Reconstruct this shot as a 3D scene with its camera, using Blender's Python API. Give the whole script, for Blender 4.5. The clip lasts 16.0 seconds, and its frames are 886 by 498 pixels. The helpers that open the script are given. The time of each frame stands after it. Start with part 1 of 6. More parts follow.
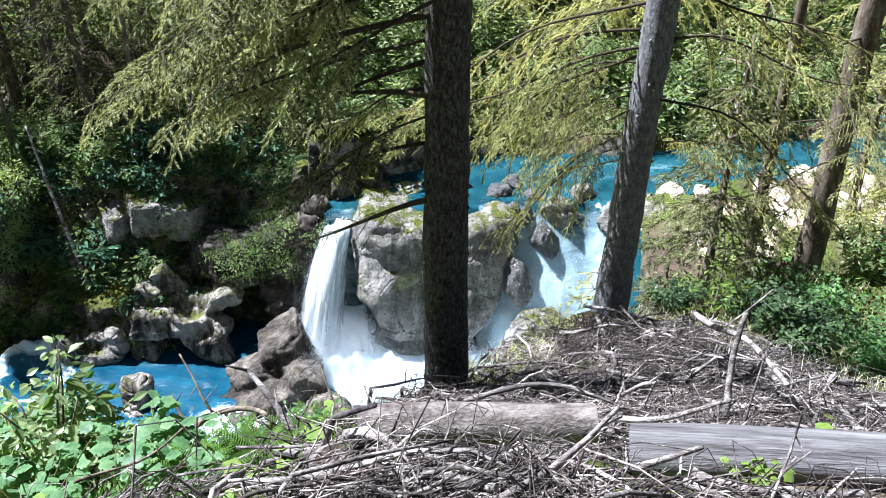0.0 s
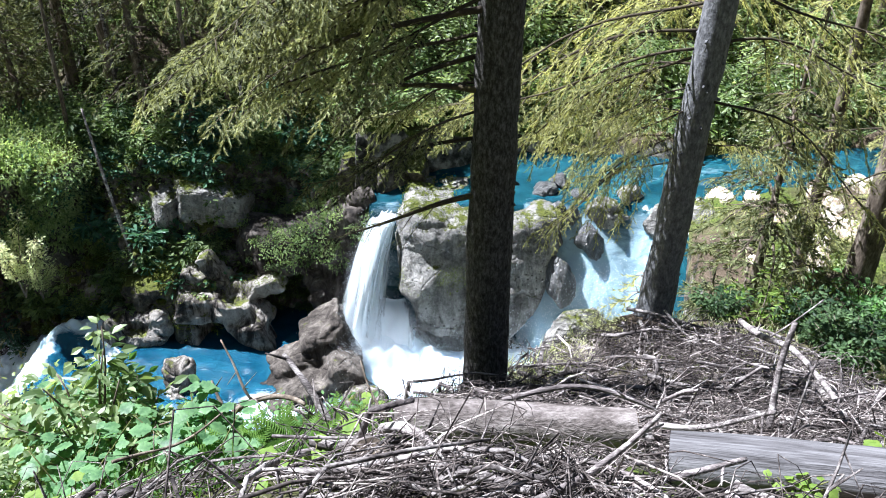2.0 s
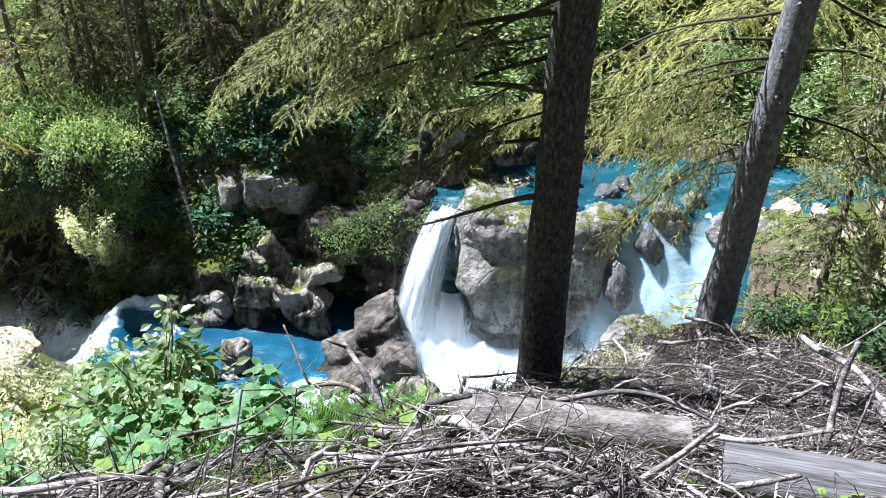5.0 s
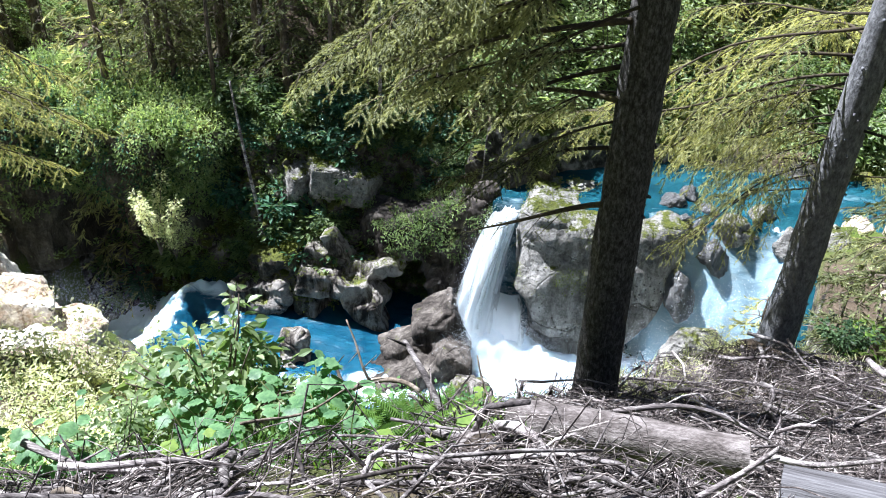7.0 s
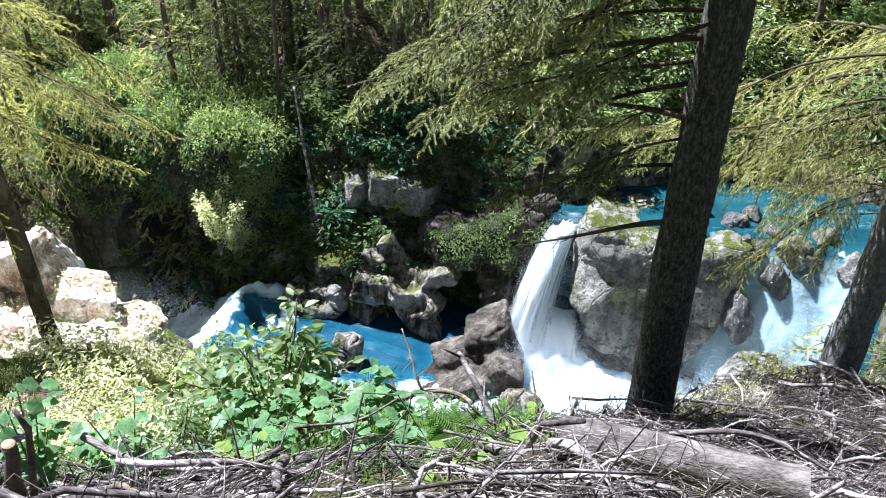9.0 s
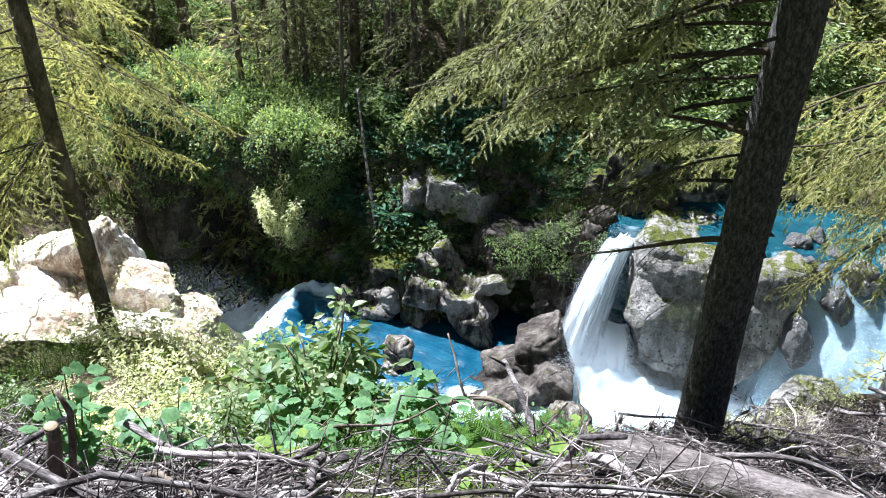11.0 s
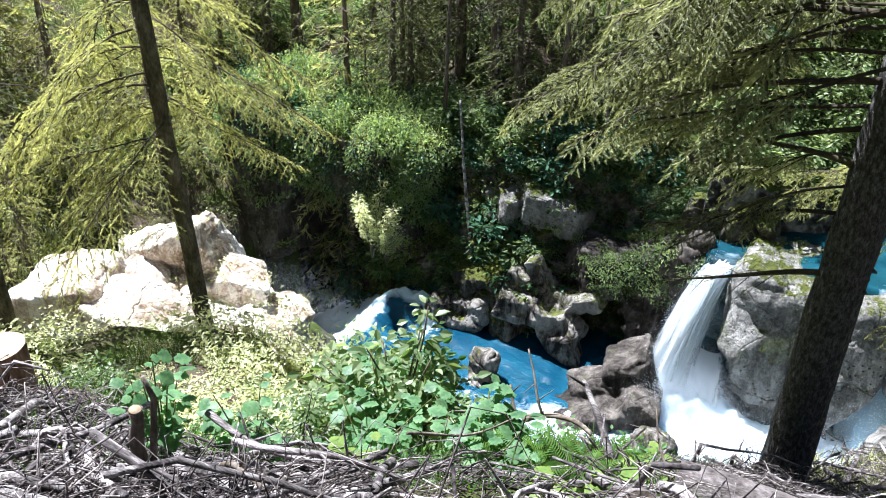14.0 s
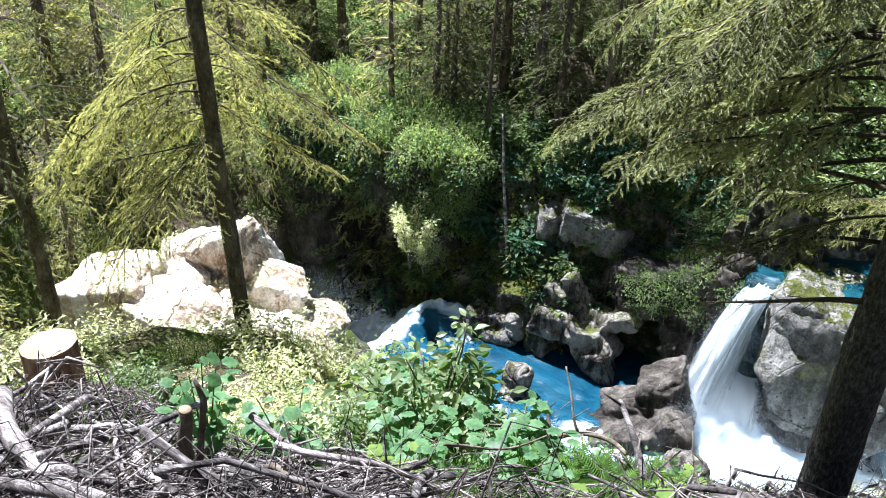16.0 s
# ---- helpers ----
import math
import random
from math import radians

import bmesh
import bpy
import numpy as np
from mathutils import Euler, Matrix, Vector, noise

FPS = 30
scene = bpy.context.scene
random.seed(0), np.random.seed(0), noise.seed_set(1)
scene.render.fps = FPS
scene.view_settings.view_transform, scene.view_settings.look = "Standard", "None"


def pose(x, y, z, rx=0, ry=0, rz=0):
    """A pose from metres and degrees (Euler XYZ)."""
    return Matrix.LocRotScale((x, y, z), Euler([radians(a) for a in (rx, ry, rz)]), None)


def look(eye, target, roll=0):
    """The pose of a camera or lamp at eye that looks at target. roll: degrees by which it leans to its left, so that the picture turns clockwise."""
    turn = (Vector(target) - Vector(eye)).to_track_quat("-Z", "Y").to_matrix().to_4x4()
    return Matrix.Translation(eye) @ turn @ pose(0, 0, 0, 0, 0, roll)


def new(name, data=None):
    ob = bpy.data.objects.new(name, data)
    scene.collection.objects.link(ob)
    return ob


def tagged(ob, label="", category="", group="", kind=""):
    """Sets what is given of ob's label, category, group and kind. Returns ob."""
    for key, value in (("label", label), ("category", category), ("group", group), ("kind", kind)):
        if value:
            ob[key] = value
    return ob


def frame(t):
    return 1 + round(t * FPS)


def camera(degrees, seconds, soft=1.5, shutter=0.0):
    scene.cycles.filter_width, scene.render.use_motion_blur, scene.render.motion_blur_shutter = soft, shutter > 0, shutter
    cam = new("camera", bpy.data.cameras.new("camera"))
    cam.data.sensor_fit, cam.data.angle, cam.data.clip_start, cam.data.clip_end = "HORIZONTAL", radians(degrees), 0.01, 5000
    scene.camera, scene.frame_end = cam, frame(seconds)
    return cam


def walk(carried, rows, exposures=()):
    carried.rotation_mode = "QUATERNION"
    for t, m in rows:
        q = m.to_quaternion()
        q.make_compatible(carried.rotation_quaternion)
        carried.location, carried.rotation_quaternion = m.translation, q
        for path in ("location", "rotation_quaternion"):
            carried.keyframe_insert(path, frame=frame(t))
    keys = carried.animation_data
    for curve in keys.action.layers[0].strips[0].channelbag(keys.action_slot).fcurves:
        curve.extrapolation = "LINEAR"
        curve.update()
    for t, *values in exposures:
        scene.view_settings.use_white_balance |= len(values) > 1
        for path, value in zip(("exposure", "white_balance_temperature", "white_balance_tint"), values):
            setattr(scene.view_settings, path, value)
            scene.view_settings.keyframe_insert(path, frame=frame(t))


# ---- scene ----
cam = camera(52, 16.0, soft=1.0)
PATH = [
    (0, pose(0.012, 0.009, 17.978, 57.00, 0.00, -0.00)),
    (0.5, pose(0.011, 0.024, 17.961, 56.99, -0.07, 0.85)),
    (1, pose(0.011, 0.040, 17.953, 56.96, -0.27, 1.78)),
    (1.5, pose(0.011, 0.050, 17.952, 56.86, -0.34, 2.68)),
    (2, pose(0.009, 0.050, 17.950, 56.73, -0.39, 3.52)),
    (2.5, pose(0.004, 0.046, 17.949, 56.59, -0.44, 4.25)),
    (3, pose(-0.003, 0.040, 17.956, 56.46, -0.49, 4.92)),
    (3.5, pose(-0.010, 0.026, 17.970, 56.45, -0.62, 5.63)),
    (4, pose(-0.019, 0.005, 17.989, 56.48, -0.84, 6.43)),
    (6.5, pose(-0.040, -0.026, 18.028, 56.17, -1.08, 11.56)),
    (7, pose(-0.057, -0.047, 18.063, 56.17, -1.31, 12.93)),
    (7.5, pose(-0.070, -0.060, 18.087, 56.17, -1.31, 14.09)),
    (8, pose(-0.080, -0.063, 18.094, 56.29, -1.46, 15.24)),
    (8.5, pose(-0.084, -0.054, 18.083, 56.49, -1.31, 16.09)),
    (9, pose(-0.083, -0.032, 18.061, 56.72, -1.20, 17.04)),
    (11.5, pose(-0.028, 0.027, 18.022, 57.11, -1.56, 22.66)),
    (12, pose(-0.007, 0.048, 18.011, 57.09, -1.55, 23.90)),
    (12.5, pose(0.009, 0.051, 18.014, 57.10, -1.53, 25.27)),
    (13, pose(0.018, 0.039, 18.026, 57.29, -1.34, 26.43)),
    (13.5, pose(0.020, 0.028, 18.038, 57.45, -1.32, 27.48)),
    (14, pose(0.018, 0.019, 18.049, 57.64, -1.31, 28.47)),
    (14.5, pose(0.015, 0.004, 18.061, 57.78, -1.37, 29.22)),
    (15, pose(0.012, -0.017, 18.076, 57.92, -1.44, 29.90)),
    (15.5, pose(0.009, -0.040, 18.091, 58.11, -1.60, 30.63)),
    (16, pose(0.007, -0.060, 18.105, 58.31, -1.93, 31.52)),
]
walk(cam, PATH, [(0, 2.07, 5900, 10), (16, 2.0, 5900, 10)])

# ---- world and sun ----
SUN_AZ, SUN_EL = radians(-70), radians(60)      # azimuth from +y towards +x, elevation
world = bpy.data.worlds.new("world")
scene.world = world
world.use_nodes = True
wn = world.node_tree.nodes
sky = wn.new("ShaderNodeTexSky")
sky.sky_type, sky.sun_disc = "NISHITA", False
sky.sun_elevation, sky.sun_rotation = SUN_EL, SUN_AZ
wn["Background"].inputs["Strength"].default_value = 0.017
world.node_tree.links.new(sky.outputs["Color"], wn["Background"].inputs["Color"])
sun_data = bpy.data.lights.new("sun", "SUN")
sun_data.energy, sun_data.angle, sun_data.color = 5.0, radians(0.53), (1.0, 0.98, 0.975)
sun = new("sun", sun_data)
sun_way = Vector((math.sin(SUN_AZ) * math.cos(SUN_EL), math.cos(SUN_AZ) * math.cos(SUN_EL), math.sin(SUN_EL)))
sun.matrix_world = look(sun_way * 80, (0, 0, 0))


# ---- materials ----
def nodes_of(name):
    m = bpy.data.materials.new(name)
    m.use_nodes = True
    return m, m.node_tree.nodes, m.node_tree.links, m.node_tree.nodes["Principled BSDF"]


def ramp(n, stops):
    r = n.new("ShaderNodeValToRGB")
    e = r.color_ramp.elements
    e[0].position, e[0].color = stops[0][0], (*stops[0][1], 1)
    e[1].position, e[1].color = stops[-1][0], (*stops[-1][1], 1)
    for p, c in stops[1:-1]:
        k = e.new(p)
        k.color = (*c, 1)
    return r


def noise_node(n, l, scale, detail=6.0, rough=0.6, coord="Object", stretch=(1, 1, 1), distort=0.0):
    tc, mp, tx = n.new("ShaderNodeTexCoord"), n.new("ShaderNodeMapping"), n.new("ShaderNodeTexNoise")
    mp.inputs["Scale"].default_value = stretch
    l.new(tc.outputs[coord], mp.inputs["Vector"])
    l.new(mp.outputs["Vector"], tx.inputs["Vector"])
    tx.inputs["Scale"].default_value, tx.inputs["Detail"].default_value = scale, detail
    tx.inputs["Roughness"].default_value, tx.inputs["Distortion"].default_value = rough, distort
    return tx


def mix(n, l, fac, a, b, mode="MIX"):
    x = n.new("ShaderNodeMix")
    x.data_type, x.blend_type = "RGBA", mode
    for value, socket in ((fac, x.inputs[0]), (a, x.inputs[6]), (b, x.inputs[7])):
        if isinstance(value, (int, float)):
            socket.default_value = value
        elif isinstance(value, tuple):
            socket.default_value = (*value, 1)
        else:
            l.new(value, socket)
    return x.outputs[2]


def bump(n, l, bsdf, height, strength, distance=0.02):
    b = n.new("ShaderNodeBump")
    b.inputs["Strength"].default_value, b.inputs["Distance"].default_value = strength, distance
    l.new(height, b.inputs["Height"])
    l.new(b.outputs["Normal"], bsdf.inputs["Normal"])


def up_mask(n, l, lo, hi):
    g, sp, mr = n.new("ShaderNodeNewGeometry"), n.new("ShaderNodeSeparateXYZ"), n.new("ShaderNodeMapRange")
    l.new(g.outputs["Normal"], sp.inputs[0])
    l.new(sp.outputs["Z"], mr.inputs[0])
    mr.inputs[1].default_value, mr.inputs[2].default_value = lo, hi
    return mr.outputs[0]


def math_node(n, l, op, a, b):
    x = n.new("ShaderNodeMath")
    x.operation = op
    for value, socket in ((a, x.inputs[0]), (b, x.inputs[1])):
        if isinstance(value, (int, float)):
            socket.default_value = value
        else:
            l.new(value, socket)
    return x.outputs[0]


def shade(name, stops, scale=3.0, fine=40.0, rough=0.85, relief=0.5, stretch=(1, 1, 1), vary=0.25, coord="Object", distance=0.02):
    """Two scales of noise for colour and relief, and a little change from object to object."""
    m, n, l, b = nodes_of(name)
    big, small = noise_node(n, l, scale, 5, 0.6, coord, stretch), noise_node(n, l, fine, 4, 0.65, coord, stretch)
    r = ramp(n, stops)
    blend = math_node(n, l, "ADD", math_node(n, l, "MULTIPLY", big.outputs["Fac"], 0.6), math_node(n, l, "MULTIPLY", small.outputs["Fac"], 0.4))
    l.new(blend, r.inputs[0])
    info = n.new("ShaderNodeObjectInfo")
    hsv = n.new("ShaderNodeHueSaturation")
    mr = n.new("ShaderNodeMapRange")
    l.new(info.outputs["Random"], mr.inputs[0])
    mr.inputs[3].default_value, mr.inputs[4].default_value = 1 - vary, 1 + vary
    l.new(mr.outputs[0], hsv.inputs["Value"])
    l.new(r.outputs[0], hsv.inputs["Color"])
    l.new(hsv.outputs[0], b.inputs["Base Color"])
    b.inputs["Roughness"].default_value = rough
    b.inputs["Specular IOR Level"].default_value = 0.25
    bump(n, l, b, blend, relief, distance)
    return m


def rock_mat(name, stops, moss=0.5, wet=False, grain=1.0):
    """Limestone with pits, streaks, pale lichen and moss on the flat tops."""
    m, n, l, b = nodes_of(name)
    big = noise_node(n, l, 0.9, 6, 0.6, distort=0.6)
    streak = noise_node(n, l, 2.2, 6, 0.7, stretch=(1.4, 1.4, 0.35), distort=1.2)
    small = noise_node(n, l, 14, 5, 0.7)
    r = ramp(n, stops)
    v = math_node(n, l, "ADD", math_node(n, l, "MULTIPLY", big.outputs["Fac"], 0.42),
                  math_node(n, l, "ADD", math_node(n, l, "MULTIPLY", streak.outputs["Fac"], 0.35), math_node(n, l, "ADD", math_node(n, l, "MULTIPLY", small.outputs["Fac"], 0.23 * grain), 0.115 * (1 - grain))))
    l.new(v, r.inputs[0])
    col = r.outputs[0]
    pits = n.new("ShaderNodeTexVoronoi")
    pits.inputs["Scale"].default_value = 7.0
    tc = n.new("ShaderNodeTexCoord")
    l.new(tc.outputs["Object"], pits.inputs["Vector"])
    pm = ramp(n, [(0.0, (1, 1, 1)), (0.16, (1, 1, 1)), (0.26, (0, 0, 0))])
    l.new(pits.outputs["Distance"], pm.inputs[0])
    gate = ramp(n, [(0.5, (0, 0, 0)), (0.62, (1, 1, 1))])
    l.new(big.outputs["Fac"], gate.inputs[0])
    pit = math_node(n, l, "MULTIPLY", pm.outputs[0], gate.outputs[0])
    # Pits darkened in colour for the shade inside them.
    col = mix(n, l, math_node(n, l, "MULTIPLY", pit, 0.75 * grain), col, (0.03, 0.03, 0.025))
    if moss > 0:
        mn = noise_node(n, l, 2.6, 7, 0.7)
        mk = math_node(n, l, "MULTIPLY", up_mask(n, l, 0.1, 0.75), mn.outputs["Fac"])
        mr = ramp(n, [(0.62 - 0.35 * moss, (0, 0, 0)), (0.72 - 0.35 * moss, (1, 1, 1))])
        l.new(mk, mr.inputs[0])
        mc = ramp(n, [(0.3, (0.025, 0.035, 0.008)), (0.7, (0.11, 0.12, 0.02))])
        l.new(small.outputs["Fac"], mc.inputs[0])
        col = mix(n, l, mr.outputs[0], col, mc.outputs[0])
    l.new(col, b.inputs["Base Color"])
    b.inputs["Roughness"].default_value = 0.28 if wet else 0.85
    b.inputs["Specular IOR Level"].default_value = 0.5 if wet else 0.2
    hh = math_node(n, l, "SUBTRACT", v, math_node(n, l, "MULTIPLY", pit, 0.4))
    crack = n.new("ShaderNodeTexVoronoi")
    crack.feature = "DISTANCE_TO_EDGE"
    crack.inputs["Scale"].default_value = 0.55
    warp = noise_node(n, l, 2.0, 4, 0.6)
    l.new(mix(n, l, 0.35, tc.outputs["Object"], warp.outputs["Color"], "ADD"), crack.inputs["Vector"])
    cm = ramp(n, [(0.0, (1, 1, 1)), (0.02, (0, 0, 0))])
    l.new(crack.outputs["Distance"], cm.inputs[0])
    l.new(mix(n, l, math_node(n, l, "MULTIPLY", cm.outputs[0], 0.12), col, (0.02, 0.018, 0.015)), b.inputs["Base Color"])
    hh = math_node(n, l, "SUBTRACT", hh, math_node(n, l, "MULTIPLY", cm.outputs[0], 0.15))
    bump(n, l, b, hh, 0.45 + 0.55 * grain, 0.25)
    return m


def leaf_mat(name, dark, light, glow, through_share=0.45, rough=0.6, gloss=0.15, clump=1.6):
    """Leaf or needle: colour by piece, sun-and-shade contrast by clump, light passing through."""
    m, n, l, b = nodes_of(name)
    g = n.new("ShaderNodeNewGeometry")
    # Clump noise puts sunlit tips and dark gaps into the colour.
    tx = noise_node(n, l, clump, 4, 0.6, "Object")
    info = n.new("ShaderNodeObjectInfo")
    f = math_node(n, l, "ADD", math_node(n, l, "MULTIPLY", g.outputs["Random Per Island"], 0.25),
                  math_node(n, l, "ADD", math_node(n, l, "MULTIPLY", tx.outputs["Fac"], 1.1), math_node(n, l, "MULTIPLY", info.outputs["Random"], 0.2)))
    r = ramp(n, [(0.55, dark), (1.02, light)])
    l.new(f, r.inputs[0])
    l.new(r.outputs[0], b.inputs["Base Color"])
    b.inputs["Roughness"].default_value = rough
    b.inputs["Specular IOR Level"].default_value = gloss
    t = n.new("ShaderNodeBsdfTranslucent")
    l.new(mix(n, l, 1.0, r.outputs[0], glow, "MULTIPLY"), t.inputs["Color"])
    ms = n.new("ShaderNodeMixShader")
    ms.inputs[0].default_value = through_share
    l.new(b.outputs[0], ms.inputs[1])
    l.new(t.outputs[0], ms.inputs[2])
    l.new(ms.outputs[0], n["Material Output"].inputs["Surface"])
    return m


ROCK = rock_mat("limestone", [(0.37, (0.04, 0.038, 0.035)), (0.47, (0.145, 0.14, 0.132)), (0.58, (0.33, 0.32, 0.305))], 0.5)
ROCK_BARE = rock_mat("bare_limestone", [(0.4, (0.2, 0.14, 0.095)), (0.475, (0.47, 0.38, 0.29)), (0.55, (0.82, 0.78, 0.72))], 0.0)
# Near-black patches: shade of hollows and dark wet sides put into the colour.
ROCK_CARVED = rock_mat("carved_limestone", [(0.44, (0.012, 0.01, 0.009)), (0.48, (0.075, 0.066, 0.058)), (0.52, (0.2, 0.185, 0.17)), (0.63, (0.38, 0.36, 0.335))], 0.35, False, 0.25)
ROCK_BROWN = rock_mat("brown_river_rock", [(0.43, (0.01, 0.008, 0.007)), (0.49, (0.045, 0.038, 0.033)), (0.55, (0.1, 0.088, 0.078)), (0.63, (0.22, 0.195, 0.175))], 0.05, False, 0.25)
# Moss over a base darkened for the shade of the far bank.
ROCK_MOSSY_SHADE = rock_mat("mossy_shade_rock", [(0.39, (0.012, 0.011, 0.009)), (0.48, (0.045, 0.04, 0.032)), (0.6, (0.16, 0.145, 0.12))], 1.1)
ROCK_WET = rock_mat("wet_rock", [(0.3, (0.03, 0.032, 0.035)), (0.55, (0.09, 0.09, 0.09)), (0.7, (0.2, 0.2, 0.2))], 0.15, True)
BARK = shade("spruce_bark", [(0.36, (0.014, 0.013, 0.012)), (0.48, (0.05, 0.047, 0.045)), (0.64, (0.16, 0.154, 0.15))], 34, 90, 0.9, 1.0, (1, 1, 0.45), 0.08, distance=0.05)
BARK_GREY = shade("smooth_grey_bark", [(0.34, (0.05, 0.05, 0.054)), (0.5, (0.13, 0.132, 0.142)), (0.66, (0.25, 0.252, 0.265))], 22, 60, 0.9, 0.8, (1, 1, 0.5), 0.08, distance=0.03)
BARK_BROWN = shade("brown_bark", [(0.36, (0.028, 0.021, 0.016)), (0.5, (0.1, 0.08, 0.062)), (0.64, (0.23, 0.195, 0.16))], 7, 40, 0.9, 0.8, (1, 1, 0.4), 0.2)
LIMB = shade("mossy_limb_bark", [(0.3, (0.02, 0.016, 0.012)), (0.52, (0.05, 0.04, 0.028)), (0.72, (0.09, 0.085, 0.025))], 5, 40, 0.95, 0.6)
DEADWOOD = shade("weathered_wood", [(0.39, (0.02, 0.016, 0.016)), (0.5, (0.15, 0.13, 0.128)), (0.63, (0.58, 0.54, 0.525))], 6, 60, 0.85, 0.7, (0.25, 1.6, 1.6), 0.45)
LOGBARK = shade("log_bark", [(0.34, (0.03, 0.024, 0.022)), (0.48, (0.12, 0.103, 0.098)), (0.66, (0.3, 0.27, 0.262))], 9, 60, 0.9, 1.0, (0.5, 1.0, 1.0), 0.15, distance=0.04)
BLEACHED = shade("bleached_log", [(0.37, (0.034, 0.031, 0.033)), (0.5, (0.1, 0.097, 0.103)), (0.63, (0.19, 0.186, 0.195))], 5, 30, 0.8, 1.0, (0.12, 2.4, 2.4), 0.05, distance=0.03)
CUTWOOD = shade("cut_wood", [(0.3, (0.16, 0.105, 0.06)), (0.5, (0.28, 0.21, 0.14)), (0.7, (0.38, 0.31, 0.23))], 3, 70, 0.8, 0.3, (1, 1, 1), 0.1)
# The near-black end stands for shaded gaps between the twigs.
TWIGS = shade("dry_twigs", [(0.42, (0.01, 0.008, 0.008)), (0.52, (0.075, 0.062, 0.058)), (0.63, (0.44, 0.39, 0.37))], 3, 30, 0.9, 0.2, (1, 1, 1), 0.1)
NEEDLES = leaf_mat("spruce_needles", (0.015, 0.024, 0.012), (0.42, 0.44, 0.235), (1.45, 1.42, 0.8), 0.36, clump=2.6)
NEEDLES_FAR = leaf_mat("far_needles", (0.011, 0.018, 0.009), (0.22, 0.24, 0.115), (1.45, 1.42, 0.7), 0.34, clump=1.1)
# Pale copy of the spruce needles: backlit sun put into the colour.
NEEDLES_SUNLIT = leaf_mat("sunlit_toned_needles", (0.075, 0.085, 0.036), (0.55, 0.555, 0.29), (1.45, 1.4, 0.75), 0.54, clump=1.6)
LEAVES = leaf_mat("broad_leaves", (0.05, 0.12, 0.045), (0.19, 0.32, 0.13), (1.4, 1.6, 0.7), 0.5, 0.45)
# Bank leaves lightened in colour, as little sun reaches the far bank.
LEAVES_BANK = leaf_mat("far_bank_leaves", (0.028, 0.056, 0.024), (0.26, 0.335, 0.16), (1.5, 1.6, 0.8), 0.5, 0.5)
# Pale leaves with sunlight added to their own light green.
LEAVES_PALE_SUN = leaf_mat("pale_sunlit_leaves", (0.09, 0.145, 0.055), (0.4, 0.47, 0.26), (1.4, 1.45, 0.75), 0.55, 0.4, 0.4)
# Pale cream leaves, lightened further because the sun misses this shrub.
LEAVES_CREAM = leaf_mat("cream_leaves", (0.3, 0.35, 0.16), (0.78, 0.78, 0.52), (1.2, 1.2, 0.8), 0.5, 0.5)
# Dark leaf copy: shade under the trees put into the colour.
LEAVES_DARK = leaf_mat("shade_toned_leaves", (0.015, 0.035, 0.016), (0.10, 0.16, 0.07), (1.4, 1.5, 0.6), 0.3, 0.5)
LEAVES_BLUE = leaf_mat("bluish_leaves", (0.025, 0.07, 0.045), (0.1, 0.19, 0.12), (1.2, 1.5, 0.8), 0.3, 0.4)
FERN = leaf_mat("fern_fronds", (0.035, 0.08, 0.014), (0.1, 0.18, 0.035), (1.7, 1.7, 0.5), 0.4, 0.5)
LEAVES_BIG = leaf_mat("large_leaves", (0.04, 0.105, 0.05), (0.17, 0.3, 0.14), (1.4, 1.6, 0.7), 0.5, 0.45, 0.25)
LEAVES_YOUNG = leaf_mat("young_leaves", (0.09, 0.16, 0.03), (0.19, 0.27, 0.065), (1.5, 1.5, 0.6), 0.45, 0.5)
STEM = shade("green_stem", [(0.3, (0.06, 0.07, 0.02)), (0.7, (0.16, 0.15, 0.06))], 5, 40, 0.7, 0.2)
STUMPBARK = shade("stump_bark", [(0.36, (0.1, 0.055, 0.035)), (0.5, (0.27, 0.165, 0.105)), (0.64, (0.45, 0.33, 0.24))], 14, 50, 0.9, 0.9, (1, 1, 0.3), 0.05)
# Pale dry grass, with the glare of full sun put into the colour.
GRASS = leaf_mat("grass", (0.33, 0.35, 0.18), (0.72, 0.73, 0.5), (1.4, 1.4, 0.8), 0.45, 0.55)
MOSS = leaf_mat("moss", (0.025, 0.04, 0.008), (0.14, 0.17, 0.03), (1.4, 1.4, 0.4), 0.25, 0.8)


